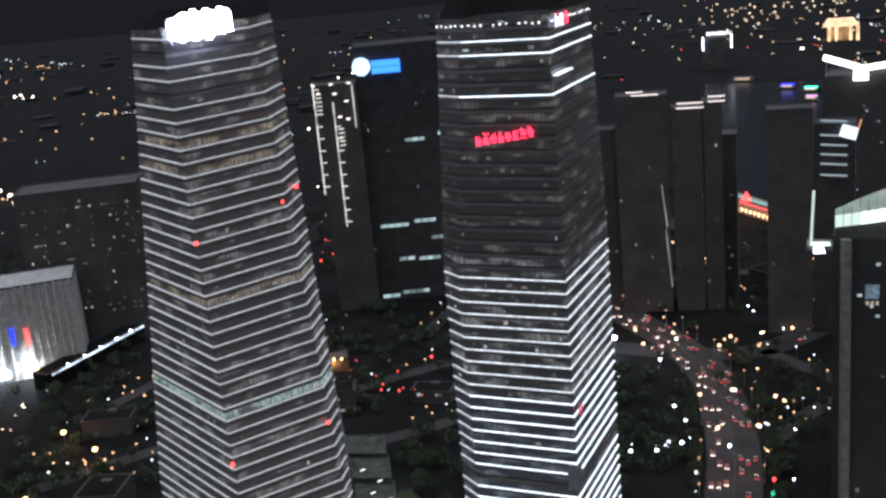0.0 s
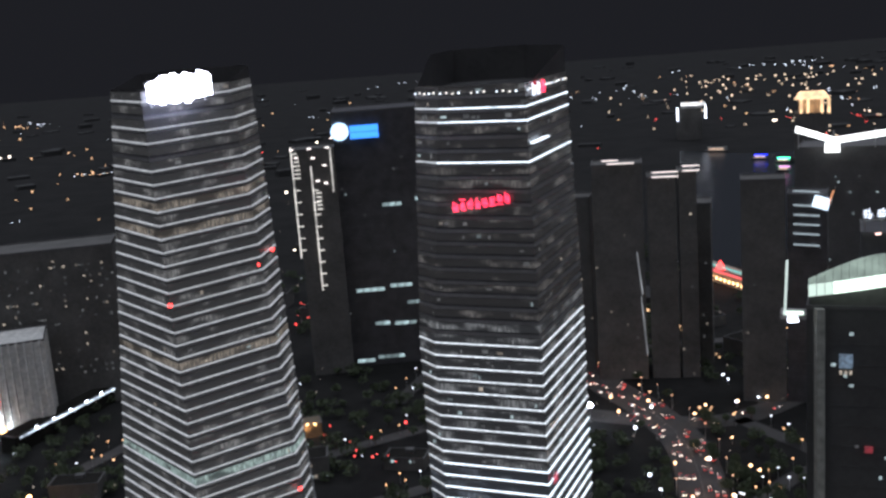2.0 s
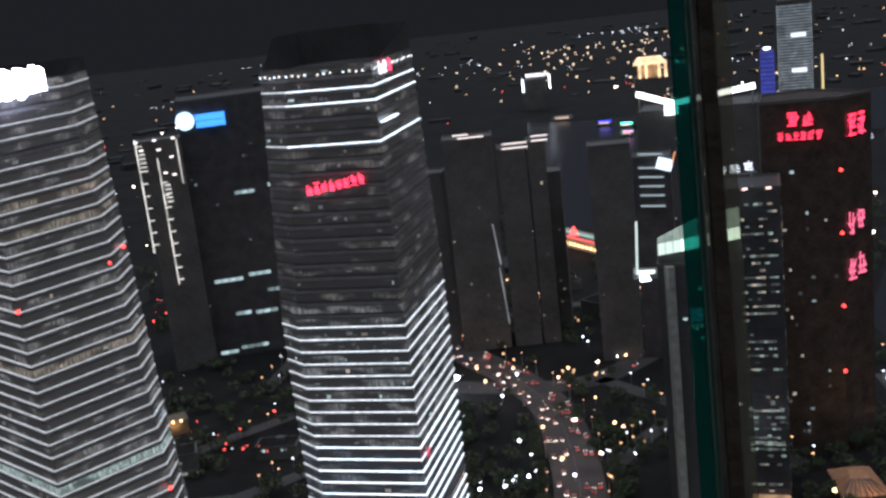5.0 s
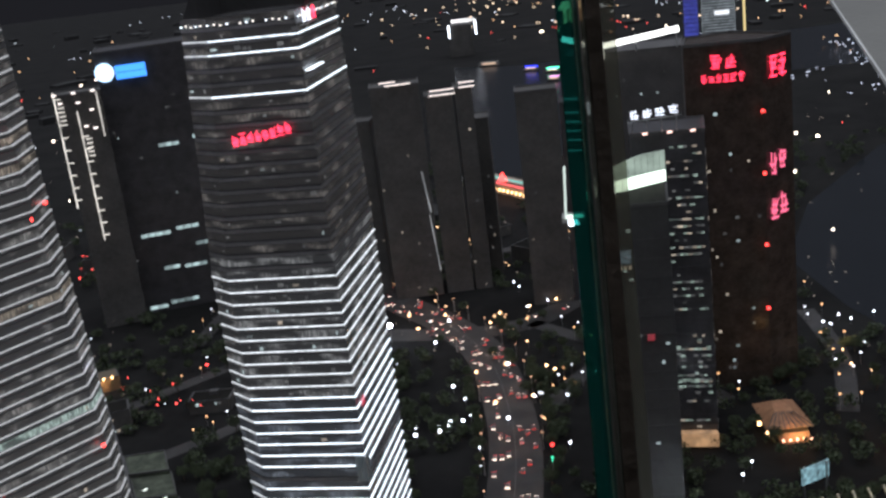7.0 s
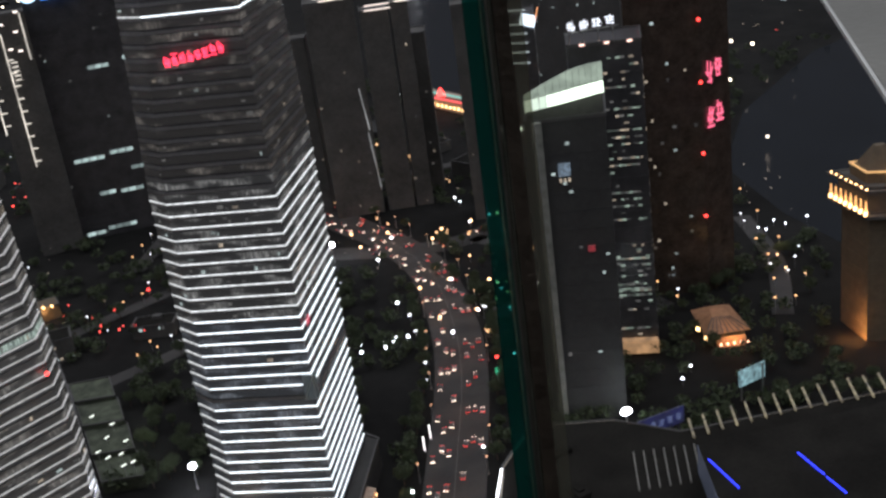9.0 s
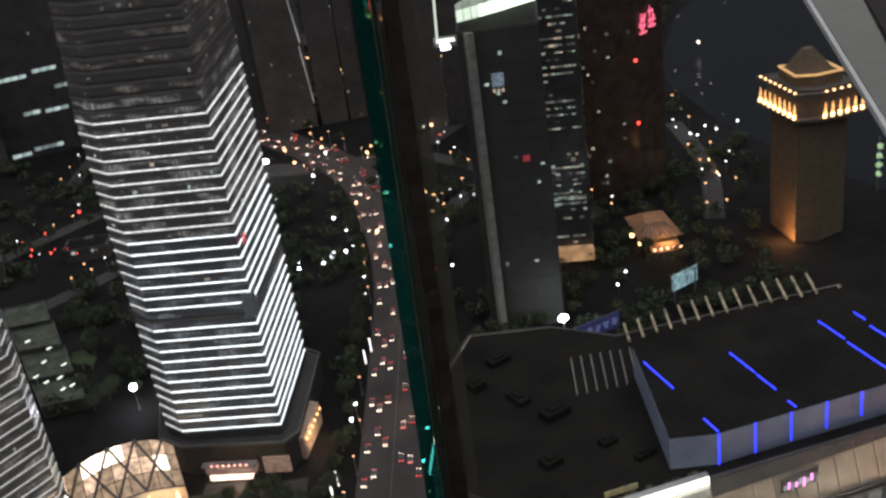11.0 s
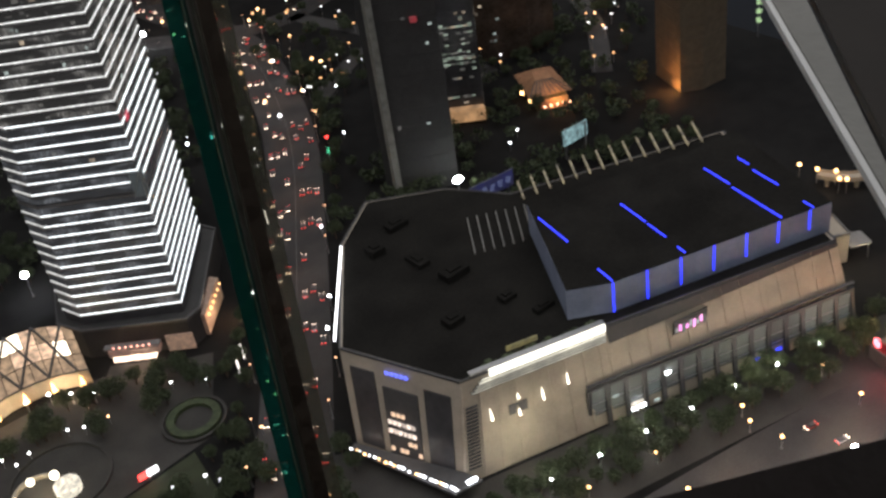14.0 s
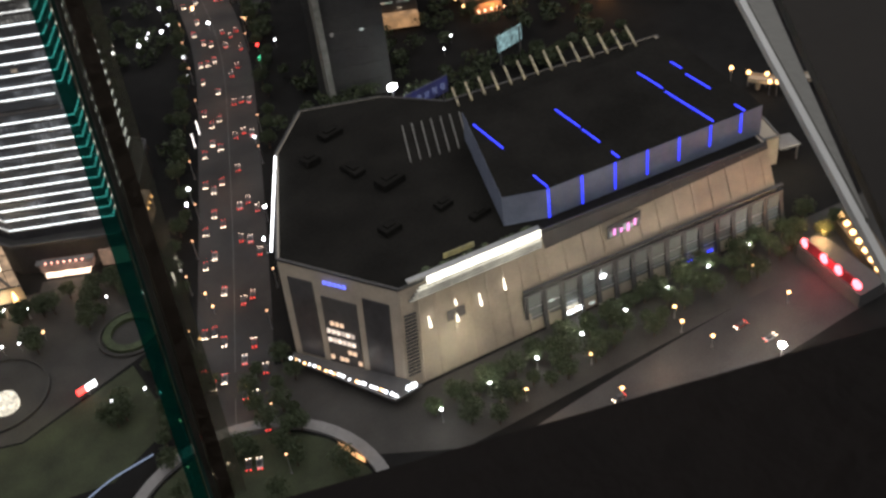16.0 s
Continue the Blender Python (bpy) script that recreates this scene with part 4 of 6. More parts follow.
GOLD_SHADE = glow("gold_pavilion_shade", (1.0, 0.5, 0.2), 0.3, 0.7, 0.15)
for x in (450, 457, 464, 471, 478):
    part("column", bar((x, 1217 - (x - 464) * 0.36, 121), (x, 1217 - (x - 464) * 0.36, 137), 2.6), GOLD_LIT if x != 464 else GOLD_SHADE, pv)
part("pavilion_hall", prism(quad(464, 1230, 26, 16, -20), 121, 137), GOLD_SHADE, pv)
part("pavilion_roof", prism(quad(464, 1226, 38, 24, -20), 137, 145, quad(464, 1226, 26, 12, -20)), GOLD_LIT, pv)

# round-cornered office with white ledges and a tilted screen
lb = quad(250, 668, 24, 22, -22)
ledge_block = city_block("office_tower", lb, 136, GLASS, "glass office tower with white ledges and a lit screen", "skyscraper")
for z in (139, 130, 124, 118, 112, 105):
    part("light_ledge", bar((237.5, 659, z), (252, 653.5, z - 1.0), 1.0, 0.9), glow("ledge_light", (0.85, 0.95, 0.95), 0.35), ledge_block)
part("screen", bar((248, 653.6, 133), (257, 650.5, 130), 0.8, 7.5), glow("pale_screen", (0.8, 0.9, 1.0), 1.3), ledge_block)
part("screen_edge", bar((256.5, 650.3, 131), (259, 649.5, 139), 0.8), glow("orange_edge", (1.0, 0.4, 0.15), 0.9), ledge_block)

# tower with the glowing arched crown
ap = [(150, 402.5), (181, 391), (196, 424), (166, 438)]
arch = city_block("office_tower", ap, 141, surface("dark_stone_cladding", (0.045, 0.044, 0.042), 0.8, var=0.3, scale=0.05, fine=0.5), "tall grey office tower with a glowing arched glass crown", "skyscraper")
CROWN_HI = glow("crown_glass_light", (0.86, 1.0, 0.8), 1.7, 0.15, 0.1)
CROWN_LO = glow("crown_glass_dim", (0.8, 0.95, 0.75), 0.3, 0.4, 0.15)
arch_crown = part("crown", prism([(152, 404), (181, 393), (184, 400), (155, 411)], 141, 150), NIGHTWALL, arch, "arched crown with glowing panes")
N = 12
for k in range(N):
    f0, f1 = k / N, (k + 0.92) / N

    def crown_at(f):
        return Vector((150.5 + 30 * f, 401.5 - 11.5 * f - 4 * math.sin(math.pi * f), 0)), 145.5 + 5.0 * math.sin(f * 1.6), 152.5 + 10.5 * math.sin(min(1, f * 1.25) * 1.57)
    (a, lo0, hi0), (b, lo1, hi1) = crown_at(f0), crown_at(f1)
    for z0, z1, y0, y1, mat, nm in ((lo0, lo1, lo0 + 4.6, lo1 + 4.6, CROWN_HI, "crown_light"), (lo0 + 5, lo1 + 5, hi0, hi1, CROWN_LO, "crown_pane")):
        if k < 3 and nm == "crown_light":
            mat = glow("crown_mid", (0.86, 1.0, 0.8), 0.8)
        bm = bmesh.new()
        v = [bm.verts.new(Vector((p.x, p.y, z)) + Vector((0.3, 0.9, 0)) * e) for e in (0, 1) for p, z in ((a, z0), (b, z1), (b, y1), (a, y0))]
        bm.faces.new(v[:4]), bm.faces.new(v[4:])
        for i in range(4):
            bm.faces.new((v[i], v[(i + 1) % 4], v[4 + (i + 1) % 4], v[4 + i]))
        bmesh.ops.recalc_face_normals(bm, faces=bm.faces)
        part(nm, bm, mat, arch_crown)
part("terrace", prism([(141, 406), (150, 402.6), (153, 410), (144, 414)], 136, 138.2), CONCRETE, arch)
part("terrace_light", blocks([((145.5, 404, 138.8), (7.5, 1.2, 1.2), -20)]), CROWN_HI, arch)
piece("floodlight", WHITE, arch, Matrix.Translation((145.5, 404.5, 136.2)) @ Matrix.Diagonal((4, 1.5, 2.4, 1)))
part("light_mast", bar((142.3, 404.8, 138), (143.3, 404.5, 160), 0.9), glow("mast_light", (0.9, 1.0, 0.85), 0.7), arch)
part("corner_pier", bar((154, 400.0, 0), (154, 400.0, 141), 4.6, 3.0), surface("pale_pier", (0.24, 0.24, 0.21), 0.7), arch, "pale stone corner pier")
piece("window", pane_glow("blue_pane", (0.6, 0.8, 1.0), 0.1, 0.16), arch, Matrix.Translation((163, 396, 120)) @ pose(0, 0, 0, 0, 0, -20) @ Matrix.Diagonal((5, 1, 5.5, 1)))
for k in range(3):
    piece("window", PANE_W, arch, Matrix.Translation((161.2 + 1.7 * k, 396.4 - 0.6 * k, 115.5)) @ pose(0, 0, 0, 0, 0, -20) @ Matrix.Diagonal((1.0, 1, 1.4, 1)))
piece("window", pane_glow("red_pane", (1.0, 0.05, 0.08), 0.1, 0.2), arch, Matrix.Translation((171, 393, 84)) @ pose(0, 0, 0, 0, 0, -20) @ Matrix.Diagonal((3, 1, 2.5, 1)))
windows(arch, ap[0], ap[1], 20, 132, 0.02, 81, (PANE_DIM, PANE_C))

# tower with many lit office windows
wp = [(192, 451), (206, 445.2), (222, 437.5), (234, 462), (203, 478)]
office = city_block("office_tower", wp, 157, GLASS, "dark office tower with rows of lit windows", "skyscraper")
PANE_G = pane_glow("lit_pane_green", (0.8, 1.0, 0.8), 0.03, 0.32)
windows(office, wp[1], wp[2], 6, 152, 0.34, 91, (PANE_G, PANE_DIM, PANE_G, PANE_DIM, PANE_W), 3.4, 2.0, 1.9, 1.1)
windows(office, wp[1], wp[2], 24, 56, 0.5, 92, (PANE_G, PANE_G, PANE_DIM), 3.4, 2.0, 2.0, 1.2, 0.6)
for k in range(9):
    part("balcony_line", bar((192.5, 450.2, 86 + k * 7.6), (206, 444.6, 86 + k * 7.6), 0.5, 0.35), glow("balcony_light", (0.75, 0.95, 0.8), 0.07, 0.6, 0.3), office)
windows(office, wp[2], wp[3], 6, 150, 0.1, 93, (PANE_DIM, PANE_W), 4.0)
part("podium_hall", prism([(201, 447), (221, 437), (220, 433), (200, 443)], 2, 9), glow("podium_light", (1.0, 0.55, 0.25), 0.28, 0.6, 0.2), office)
for x, y in ((197, 446.5), (207, 442), (216, 437.5)):
    piece("roof_lamp", glow("pink_roof_lamp", (1.0, 0.62, 0.5), 2.0), office, Matrix.Translation((x, y - 1, 157.8)) @ Matrix.Diagonal((2.2, 0.8, 0.8, 1)))
name_sign = thing("roof_sign", 205, 446, 159, "white lit roof sign of four characters", "sign")
m, ln = face_frame((196, 449), (219, 438.4), 162.4)
for k in range(4):
    glyph_bars(name_sign, m @ pose(-4 + k * 5.7, 0, 1.2 + 0.5 * k), 4.4, 5.0, glow("white_letter", (0.9, 0.93, 1.0), 1.6), 60 + k, 7)
part("sign_rail", bar(m @ Vector((-5, 0.4, 0.3)), m @ Vector((19, 0.4, 2.2)), 0.4), METAL, name_sign)
for k in range(4):
    part("support", bar(m @ Vector((-3 + k * 6.5, 0.6, -5.4)), m @ Vector((-3 + k * 6.5, 0.6, 4)), 0.4), METAL, name_sign)

# tower with the red signs
rp = [(244, 500), (278, 484.5), (299, 492), (282, 524), (258, 526)]
red_tower = city_block("office_tower", rp, 185, surface("bronze_glass", (0.06, 0.045, 0.035), 0.22, var=0.4, scale=0.15, fine=0.6, bump=0.05), "bronze glass tower with red roof signs and a screen facade", "skyscraper")
windows(red_tower, rp[0], rp[1], 10, 160, 0.05, 95, (PANE_DIM, PANE_W, PANE_C))
m, ln = face_frame(rp[0], rp[1], 166)
signs = thing("roof_sign", 260, 491, 165, "red lit roof sign in two rows", "sign")
for k in range(6):
    glyph_bars(signs, m @ pose(8 + k * 3.6, -1.2, 0), 3.0, 5.2, RED, 100 + k, 6)
for k in range(2):
    glyph_bars(signs, m @ pose(13 + k * 6.8, -1.2, 6.8), 5.4, 7, RED, 110 + k, 8)
m, ln = face_frame(rp[1], rp[2], 0)
side_sign = thing("wall_sign", 286, 486, 80, "tall red lit characters on the tower's side", "sign")
for k in range(2):
    glyph_bars(side_sign, m @ pose(5 + k * 6.5, -1.0, 165), 5.2, 11, RED, 120 + k, 6)
for z in (115, 91):
    for k in range(2):
        glyph_bars(side_sign, m @ pose(3 + k * 7, -1.0, z + k * 2), 6, 14, glow("red_letter_soft", (1.0, 0.14, 0.24), 1.3), 130 + k + z, 7)
for z in (150, 118, 80, 45):
    piece("warning_lamp", REDLAMP, red_tower, Matrix.Translation((277.5, 483.6, z)) @ Matrix.Diagonal((1.2, 1.2, 1.2, 1)))

# stone hotel tower lit in amber
AMBER = surface("amber_stone", (0.13, 0.1, 0.065), 0.75, var=0.2, scale=0.3, fine=1.5)
HB = [(310.5, 394.5), (321, 390), (337, 392), (339, 412), (314, 419)]
HC_ = [(307.2, 392.1), (318.4, 386), (341.8, 383.7), (345, 415), (310.1, 425.2)]
HI = [(310.4, 396), (320, 390), (339, 388), (341, 411), (313.4, 421)]
hotel = city_block("hotel_tower", HB, 66, AMBER, "stone hotel tower with amber-lit columned crown", "hotel", 3.5, 0.2)
COLUMN_GLOW = glow("amber_column_glow", (1.0, 0.45, 0.14), 1.5, 0.6, 0.6)
crown_floor = part("crown_floor", prism(HC_, 64.5, 66), NIGHTWALL, hotel)
crown_block = part("crown_block", prism(HI, 66, 79), NIGHTWALL, hotel)
# column cones glow amber in place of uplight rising on the stone
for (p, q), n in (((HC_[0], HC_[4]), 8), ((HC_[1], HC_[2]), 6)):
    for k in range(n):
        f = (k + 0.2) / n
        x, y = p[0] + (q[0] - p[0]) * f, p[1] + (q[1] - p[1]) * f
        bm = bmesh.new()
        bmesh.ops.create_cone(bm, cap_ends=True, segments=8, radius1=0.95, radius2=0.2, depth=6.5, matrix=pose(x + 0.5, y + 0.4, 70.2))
        part("crown_column", bm, COLUMN_GLOW, crown_block)
        piece("uplight", WARM, crown_block, Matrix.Translation((x, y, 67.4)) @ Matrix.Diagonal((1.5, 0.9, 2.0, 1)))
        piece("cornice_lamp", WARM, crown_block, Matrix.Translation((x, y - 0.4, 79.4)) @ Matrix.Diagonal((0.8, 0.6, 0.7, 1)))
part("cornice", ring(HC_, 0.6, 77.5, 1.2, 2.0), NIGHTWALL, hotel)
HU = [(313, 400), (320.5, 395), (334, 393), (336, 408), (316, 416)]
part("upper_crown", prism(HU, 79, 84), AMBER, hotel)
part("upper_light", ring(HU, 0.5, 84, 0.9, 0.8), glow("amber_rim", (1.0, 0.55, 0.2), 0.7), hotel)
part("spire_roof", prism([(314, 401), (320.5, 397), (332, 395), (333, 407), (317, 414)], 84, 95, [(320, 403), (322, 402), (325, 402), (325, 405), (321, 406)]), AMBER, hotel)
# tall white-lit tower across the river
cp = quad(752, 1424, 44, 40, -28)
far_tower = city_block("office_tower", cp, 178, DARKWALL, "tall distant tower covered with rows of white light", "skyscraper", 6)
LEDWALL = glow("led_wall_row", (0.85, 0.93, 0.95), 0.2, 0.6, 0.15)
for k in range(30):
    part("light_line", ring(cp, 1.0, 54 + k * 4.0, 1.7, 1.2), LEDWALL, far_tower)
for z in (84, 132):
    piece("light_motif", glow("motif_light", (1, 1, 1), 0.7, 0.8, 0.2), far_tower, Matrix.Translation((745, 1400, z)) @ pose(0, 0, 0, 0, 0, -28) @ Matrix.Diagonal((20, 1, 6, 1)))
part("gold_line", bar((778, 1398, 52), (778, 1398, 102), 2.2), glow("gold_line_light", (1.0, 0.75, 0.3), 0.8), far_tower)
# the blue wash is put into the wall colour and glowing bands
bt = city_block("office_tower", quad(716, 1436, 18, 18, -28), 113, surface("blue_lit_wall", (0.1, 0.1, 0.3), 0.6), "distant tower washed in blue light", "skyscraper", 6)
for k in range(10):
    part("blue_wash", ring(quad(716, 1436, 18, 18, -28), 0.6, 54 + k * 6, 4.5, 0.9), glow("blue_wash_light", (0.1, 0.12, 0.8), 0.28, 0.5, 0.1), bt)
piece("roof_lamp", WHITE, bt, Matrix.Translation((712, 1428, 116)) @ Matrix.Diagonal((9, 2, 3, 1)))

# long low hall with red and teal light lines by the river
hall = city_block("exhibition_hall", [(268, 1000), (292, 932), (304, 938), (282, 1006)], 13, STONE, "long low hall with teal and red light lines", "hall", 6, 0.2, 1.0)
part("roof_line", bar((267.5, 1000, 16), (292, 930.5, 16), 1.0), glow("teal_line", (0.3, 0.9, 0.75), 0.7), hall)
part("eave_line", bar((267, 999, 11), (291.5, 930, 11), 1.0, 1.6), glow("red_line", (1.0, 0.12, 0.12), 1.2), hall)
for k in range(12):
    piece("arcade_lamp", WARM, hall, Matrix.Translation((266.5 + k * 2.05, 998 - k * 6, 5)) @ Matrix.Diagonal((1.2, 1.6, 2.4, 1)))
bm = bmesh.new()
bmesh.ops.create_cone(bm, cap_ends=True, segments=12, radius1=4.5, radius2=0.6, depth=8, matrix=pose(280, 965, 18))
part("red_gable", bm, REDLAMP, hall)

# uplit stone building and the long hall on the far left
ub = [(-318, 706), (-255, 722), (-265, 760), (-328, 745)]
uplit = city_block("office_building", ub, 66, surface("pale_ribbed_stone", (0.5, 0.49, 0.46), 0.8), "pale ribbed stone building lit from below", "office building", 6)
m, ln = face_frame(ub[0], ub[1], 0)
for k in range(13):
    part("rib", bar(m @ Vector((2 + k * 5, -0.8, 0)), m @ Vector((2 + k * 5, -0.8, 66)), 1.4), surface("pale_ribbed_stone", (0.5, 0.49, 0.46), 0.8), uplit)
for x, z, mat in ((20, 32, BLUE), (29, 30, REDLAMP)):
    piece("wall_sign", mat, uplit, m @ pose(x, -1.8, z) @ Matrix.Diagonal((2, 0.6, 12, 1)))
part("shop_front", bar(m @ Vector((0, -3, 6)), m @ Vector((14, -3, 6)), 2, 5), WHITE, uplit)
back = city_block("office_tower", quad(-262, 790, 86, 40, 8), 118, NIGHTWALL, "dark office tower with faint scattered windows", "skyscraper")
bq = quad(-262, 790, 86, 40, 8)
windows(back, bq[0], bq[1], 20, 112, 0.09, 141, (PANE_DIM, PANE_DIM, PANE_W))
long_hall = city_block("station_hall", [(-282, 690), (-270, 684), (-224, 784), (-236, 790)], 12, ROOF, "long low dark hall with a white light line", "hall", 6, 0.2, 0.8)
part("light_line", bar((-268.5, 688, 10), (-224, 783, 10), 0.8, 1.4), glow("hall_line", (0.85, 0.93, 1.0), 1.2, 0.9, 0.08), long_hall)
for k in range(6):
    piece("lamp", COOL, long_hall, Matrix.Translation((-262 + k * 7, 702 + k * 15, 11.5)) @ Matrix.Diagonal((1.4, 1.4, 1.0, 1)))
piece("lamp", WARM, long_hall, Matrix.Translation((-283, 700, 12)) @ Matrix.Diagonal((3.5, 2, 4, 1)))

# temple-like house, lit orange, and a pale screen
SMALL_GLOW = glow("lantern_light", (1.0, 0.5, 0.3), 3.0)
house = thing("tiled_house", 258, 440, 0, "small tiled house lit in orange", "house")
part("wall", prism([(246, 432), (264, 427), (270, 452), (254, 456)], 0, 6), AMBER, house)
part("roof", prism([(244, 430), (266, 424.5), (272, 454), (252, 459)], 6, 11, [(252, 437), (260, 434), (264, 447), (257, 449)]), surface("clay_tile", (0.4, 0.2, 0.1), 0.7), house, "orange-lit tiled roof")
for k in range(9):
    f = k / 8
    part("roof_rib", bar((244 + 22 * f, 430 - 5.5 * f, 6.3), (252 + 8 * f, 437 - 3 * f, 11.2), 0.35), DARKWALL, house)
part("gable", prism([(248, 425), (262, 421.5), (263, 426), (249, 429.5)], 0, 4.5, [(248.5, 427), (262.4, 423.5), (262.6, 424.2), (248.8, 427.8)]), surface("clay_tile", (0.4, 0.2, 0.1), 0.7), house, "low tiled porch roof")
for k in range(5):
    piece("lantern", SMALL_GLOW, house, Matrix.Translation((249 + k * 3.2, 424.2 - k * 0.85, 2.2)) @ Matrix.Diagonal((0.9, 0.9, 1.1, 1)))
for x, y in ((245, 431), (246.5, 442)):
    piece("lantern", WARM, house, Matrix.Translation((x, y, 4)) @ Matrix.Diagonal((1.4, 1.4, 1.8, 1)))
screen = thing("led_screen", 236, 377, 0, "pale blue lit outdoor screen on a frame", "screen")
part("panel", bar((229, 376, 12), (244, 379, 12), 0.6, 8), glow("screen_picture", (0.45, 0.75, 0.8), 0.32, 0.9, 0.4), screen)
for x in (231, 242):
    part("post", bar((x, 377.5, 0), (x, 377.5, 16), 0.7), METAL, screen)
bb = thing("billboard", 187, 364, 0, "blue lit billboard of unreadable white characters", "billboard")
b0, b1 = Vector((172, 362.5, 0)), Vector((195, 365, 0))
part("panel", bar(b0 + UP * 11, b1 + UP * 11, 0.6, 8), glow("billboard_blue", (0.03, 0.05, 0.6), 0.06, 0.6, 0.2), bb)
mb, lb_ = face_frame((172, 362.5), (195, 365), 0)
for k in range(5):
    glyph_bars(bb, mb @ pose(lb_ * (0.06 + 0.185 * k), -0.7, 9), lb_ * 0.13, 4.2, glow("pale_blue_letter", (0.4, 0.5, 1.0), 0.16), 210 + k, 7)
part("lower_light", bar(b0 + UP * 6.6, b0.lerp(b1, 0.4) + UP * 6.6, 0.4, 0.4), BLUE, bb)
for f in (0.1, 0.5, 0.9):
    p = b0.lerp(b1, f)
    part("post", bar((p.x, p.y + 0.8, 0), (p.x, p.y + 0.8, 14.5), 0.6), METAL, bb)
flood = thing("floodlight", 173.2, 375.5, 0, "glaring white floodlight on a pole beside the mall", "floodlight")
bm = bmesh.new()
bmesh.ops.create_icosphere(bm, subdivisions=2, radius=1.9, matrix=pose(173.2, 375.5, 13) @ Matrix.Diagonal((1.3, 0.8, 0.9, 1)))
part("lens", bm, glow("flood_lens", (0.92, 0.97, 1.0), 30.0), flood)
part("pole", bar((173.2, 375.5, 0), (173.2, 375.5, 12), 0.5), METAL, flood)
part("yoke", bar((173.2, 375.5, 11.2), (173.2, 375.5, 13.6), 1.6, 0.4), METAL, flood)

terrace_house = thing("terraced_building", -44, 488, 0, "low stepped building with rows of roof lamps", "building")
for k, (y0, y1, h) in enumerate(((446, 470, 6), (468, 496, 8.5), (494, 520, 11), (518, 542, 13))):
    x0, x1 = -49 - 3.2 * k, -30 - 3.0 * k
    q = [(x0, y0 + 2), (x1, y0 - 2), (x1 - 2, y1 - 3), (x0 - 3, y1)]
    # dark stone with a green tone in strong blotches
    part("storey", prism(q, 0, h), surface("blotchy_green_stone", (0.065, 0.075, 0.05), 0.9, var=0.7, scale=0.15, fine=0.8), terrace_house)
    part("roof_edge", ring(q, 0.3, h - 0.3, 0.9, 0.7), DARKWALL, terrace_house)
for k, (x, y) in enumerate(((-50.8, 502.3), (-41.6, 488.9), (-36.0, 469.2), (-44.5, 477.1), (-48.8, 465.5), (-38.5, 458.2), (-33.9, 448.2), (-37.9, 447.3), (-44.5, 457.9))):
    part("roof_lamp", bar((x - 1.1, y - 0.6, 12), (x + 1.1, y + 0.6, 12), 0.6, 0.45), glow("roof_lamp_light", (0.95, 1.0, 0.86), 1.3), terrace_house)
    part("lamp_arm", bar((x, y, 5.5), (x, y, 11.7), 0.25), METAL, terrace_house)

# ---------------------------------------------------------------- glass arcade and plaza at the towers' foot
arcade = thing("glass_arcade", -22, 370, 0, "curved glass arcade glowing warm from inside", "arcade")
outer = smooth([(-46, 351), (-30, 359), (-14, 360), (0, 356)], 3)
inner = smooth([(-46, 376), (-30, 386), (-14, 387), (0, 379)], 3)
# glass panes between the trusses, some glowing hot in place of hall lamps
HOT = glow("hot_pane_glow", (1.0, 0.84, 0.64), 2.6, 0.6, 0.5)
SOFT = glow("soft_hall_light", (1.0, 0.66, 0.4), 0.3, 0.6, 0.4)
rows = [(0.0, 0.36), (0.36, 0.68), (0.68, 1.0)]
for i in range(len(outer) - 1):
    for r, (u, v) in enumerate(rows):
        q = [Vector((*p0, 7.0)).lerp(Vector((*p1, 13.5)), f) for p0, p1, f in ((outer[i], inner[i], u), (outer[i + 1], inner[i + 1], u), (outer[i + 1], inner[i + 1], v), (outer[i], inner[i], v))]
        c = (q[0] + q[1] + q[2] + q[3]) / 4
        bm = bmesh.new()
        bm.faces.new([bm.verts.new(c + (p - c) * 0.95) for p in q])
        bmesh.ops.solidify(bm, geom=bm.faces, thickness=0.25)
        k = (i * 5 + r * 3) % 7
        part("glass_pane", bm, HOT if r == 2 and k in (0, 2, 5) or r == 1 and k == 3 else SOFT if k in (1, 4) or r == 0 else WARMWALL, arcade)
for i in range(0, len(outer) - 2, 2):
    a, b, c, d2 = outer[i], outer[i + 2], inner[i], inner[i + 2]
    part("truss", bar((*a, 7.5), (*d2, 14.0), 0.8), DARKWALL, arcade)
    part("truss", bar((*b, 7.5), (*c, 14.0), 0.8), DARKWALL, arcade)
for i in range(len(outer) - 1):
    a, b = outer[i], outer[i + 1]
    part("wall", prism([a, b, (b[0], b[1] + 1.5), (a[0], a[1] + 1.5)], 0, 6.8), STONE, arcade, "sandy stone front")
    part("roof_rail", bar((*a, 7.2), (*b, 7.2), 0.5), DARKWALL, arcade)
    if i % 2 == 0:
        bm = bmesh.new()
        bmesh.ops.create_cone(bm, cap_ends=True, segments=10, radius1=1.0, radius2=0.15, depth=4.4, matrix=pose(a[0], a[1] - 1.2, 3.4))
        part("wall_lamp", bm, WARM, arcade, "flame-shaped warm wall lamp")
point_lamp("arcade_front_light", -30, 353, 5, 2500, (1.0, 0.7, 0.42), 0.6)
point_lamp("arcade_front_light", -10, 354, 5, 2500, (1.0, 0.7, 0.42), 0.6)
sheet("plaza", [(-60, 300), (-20, 285), (30, 300), (45, 345), (0, 358), (-50, 350)], 0.04, PAVING, "dark paved plaza in front of the towers", "plaza")


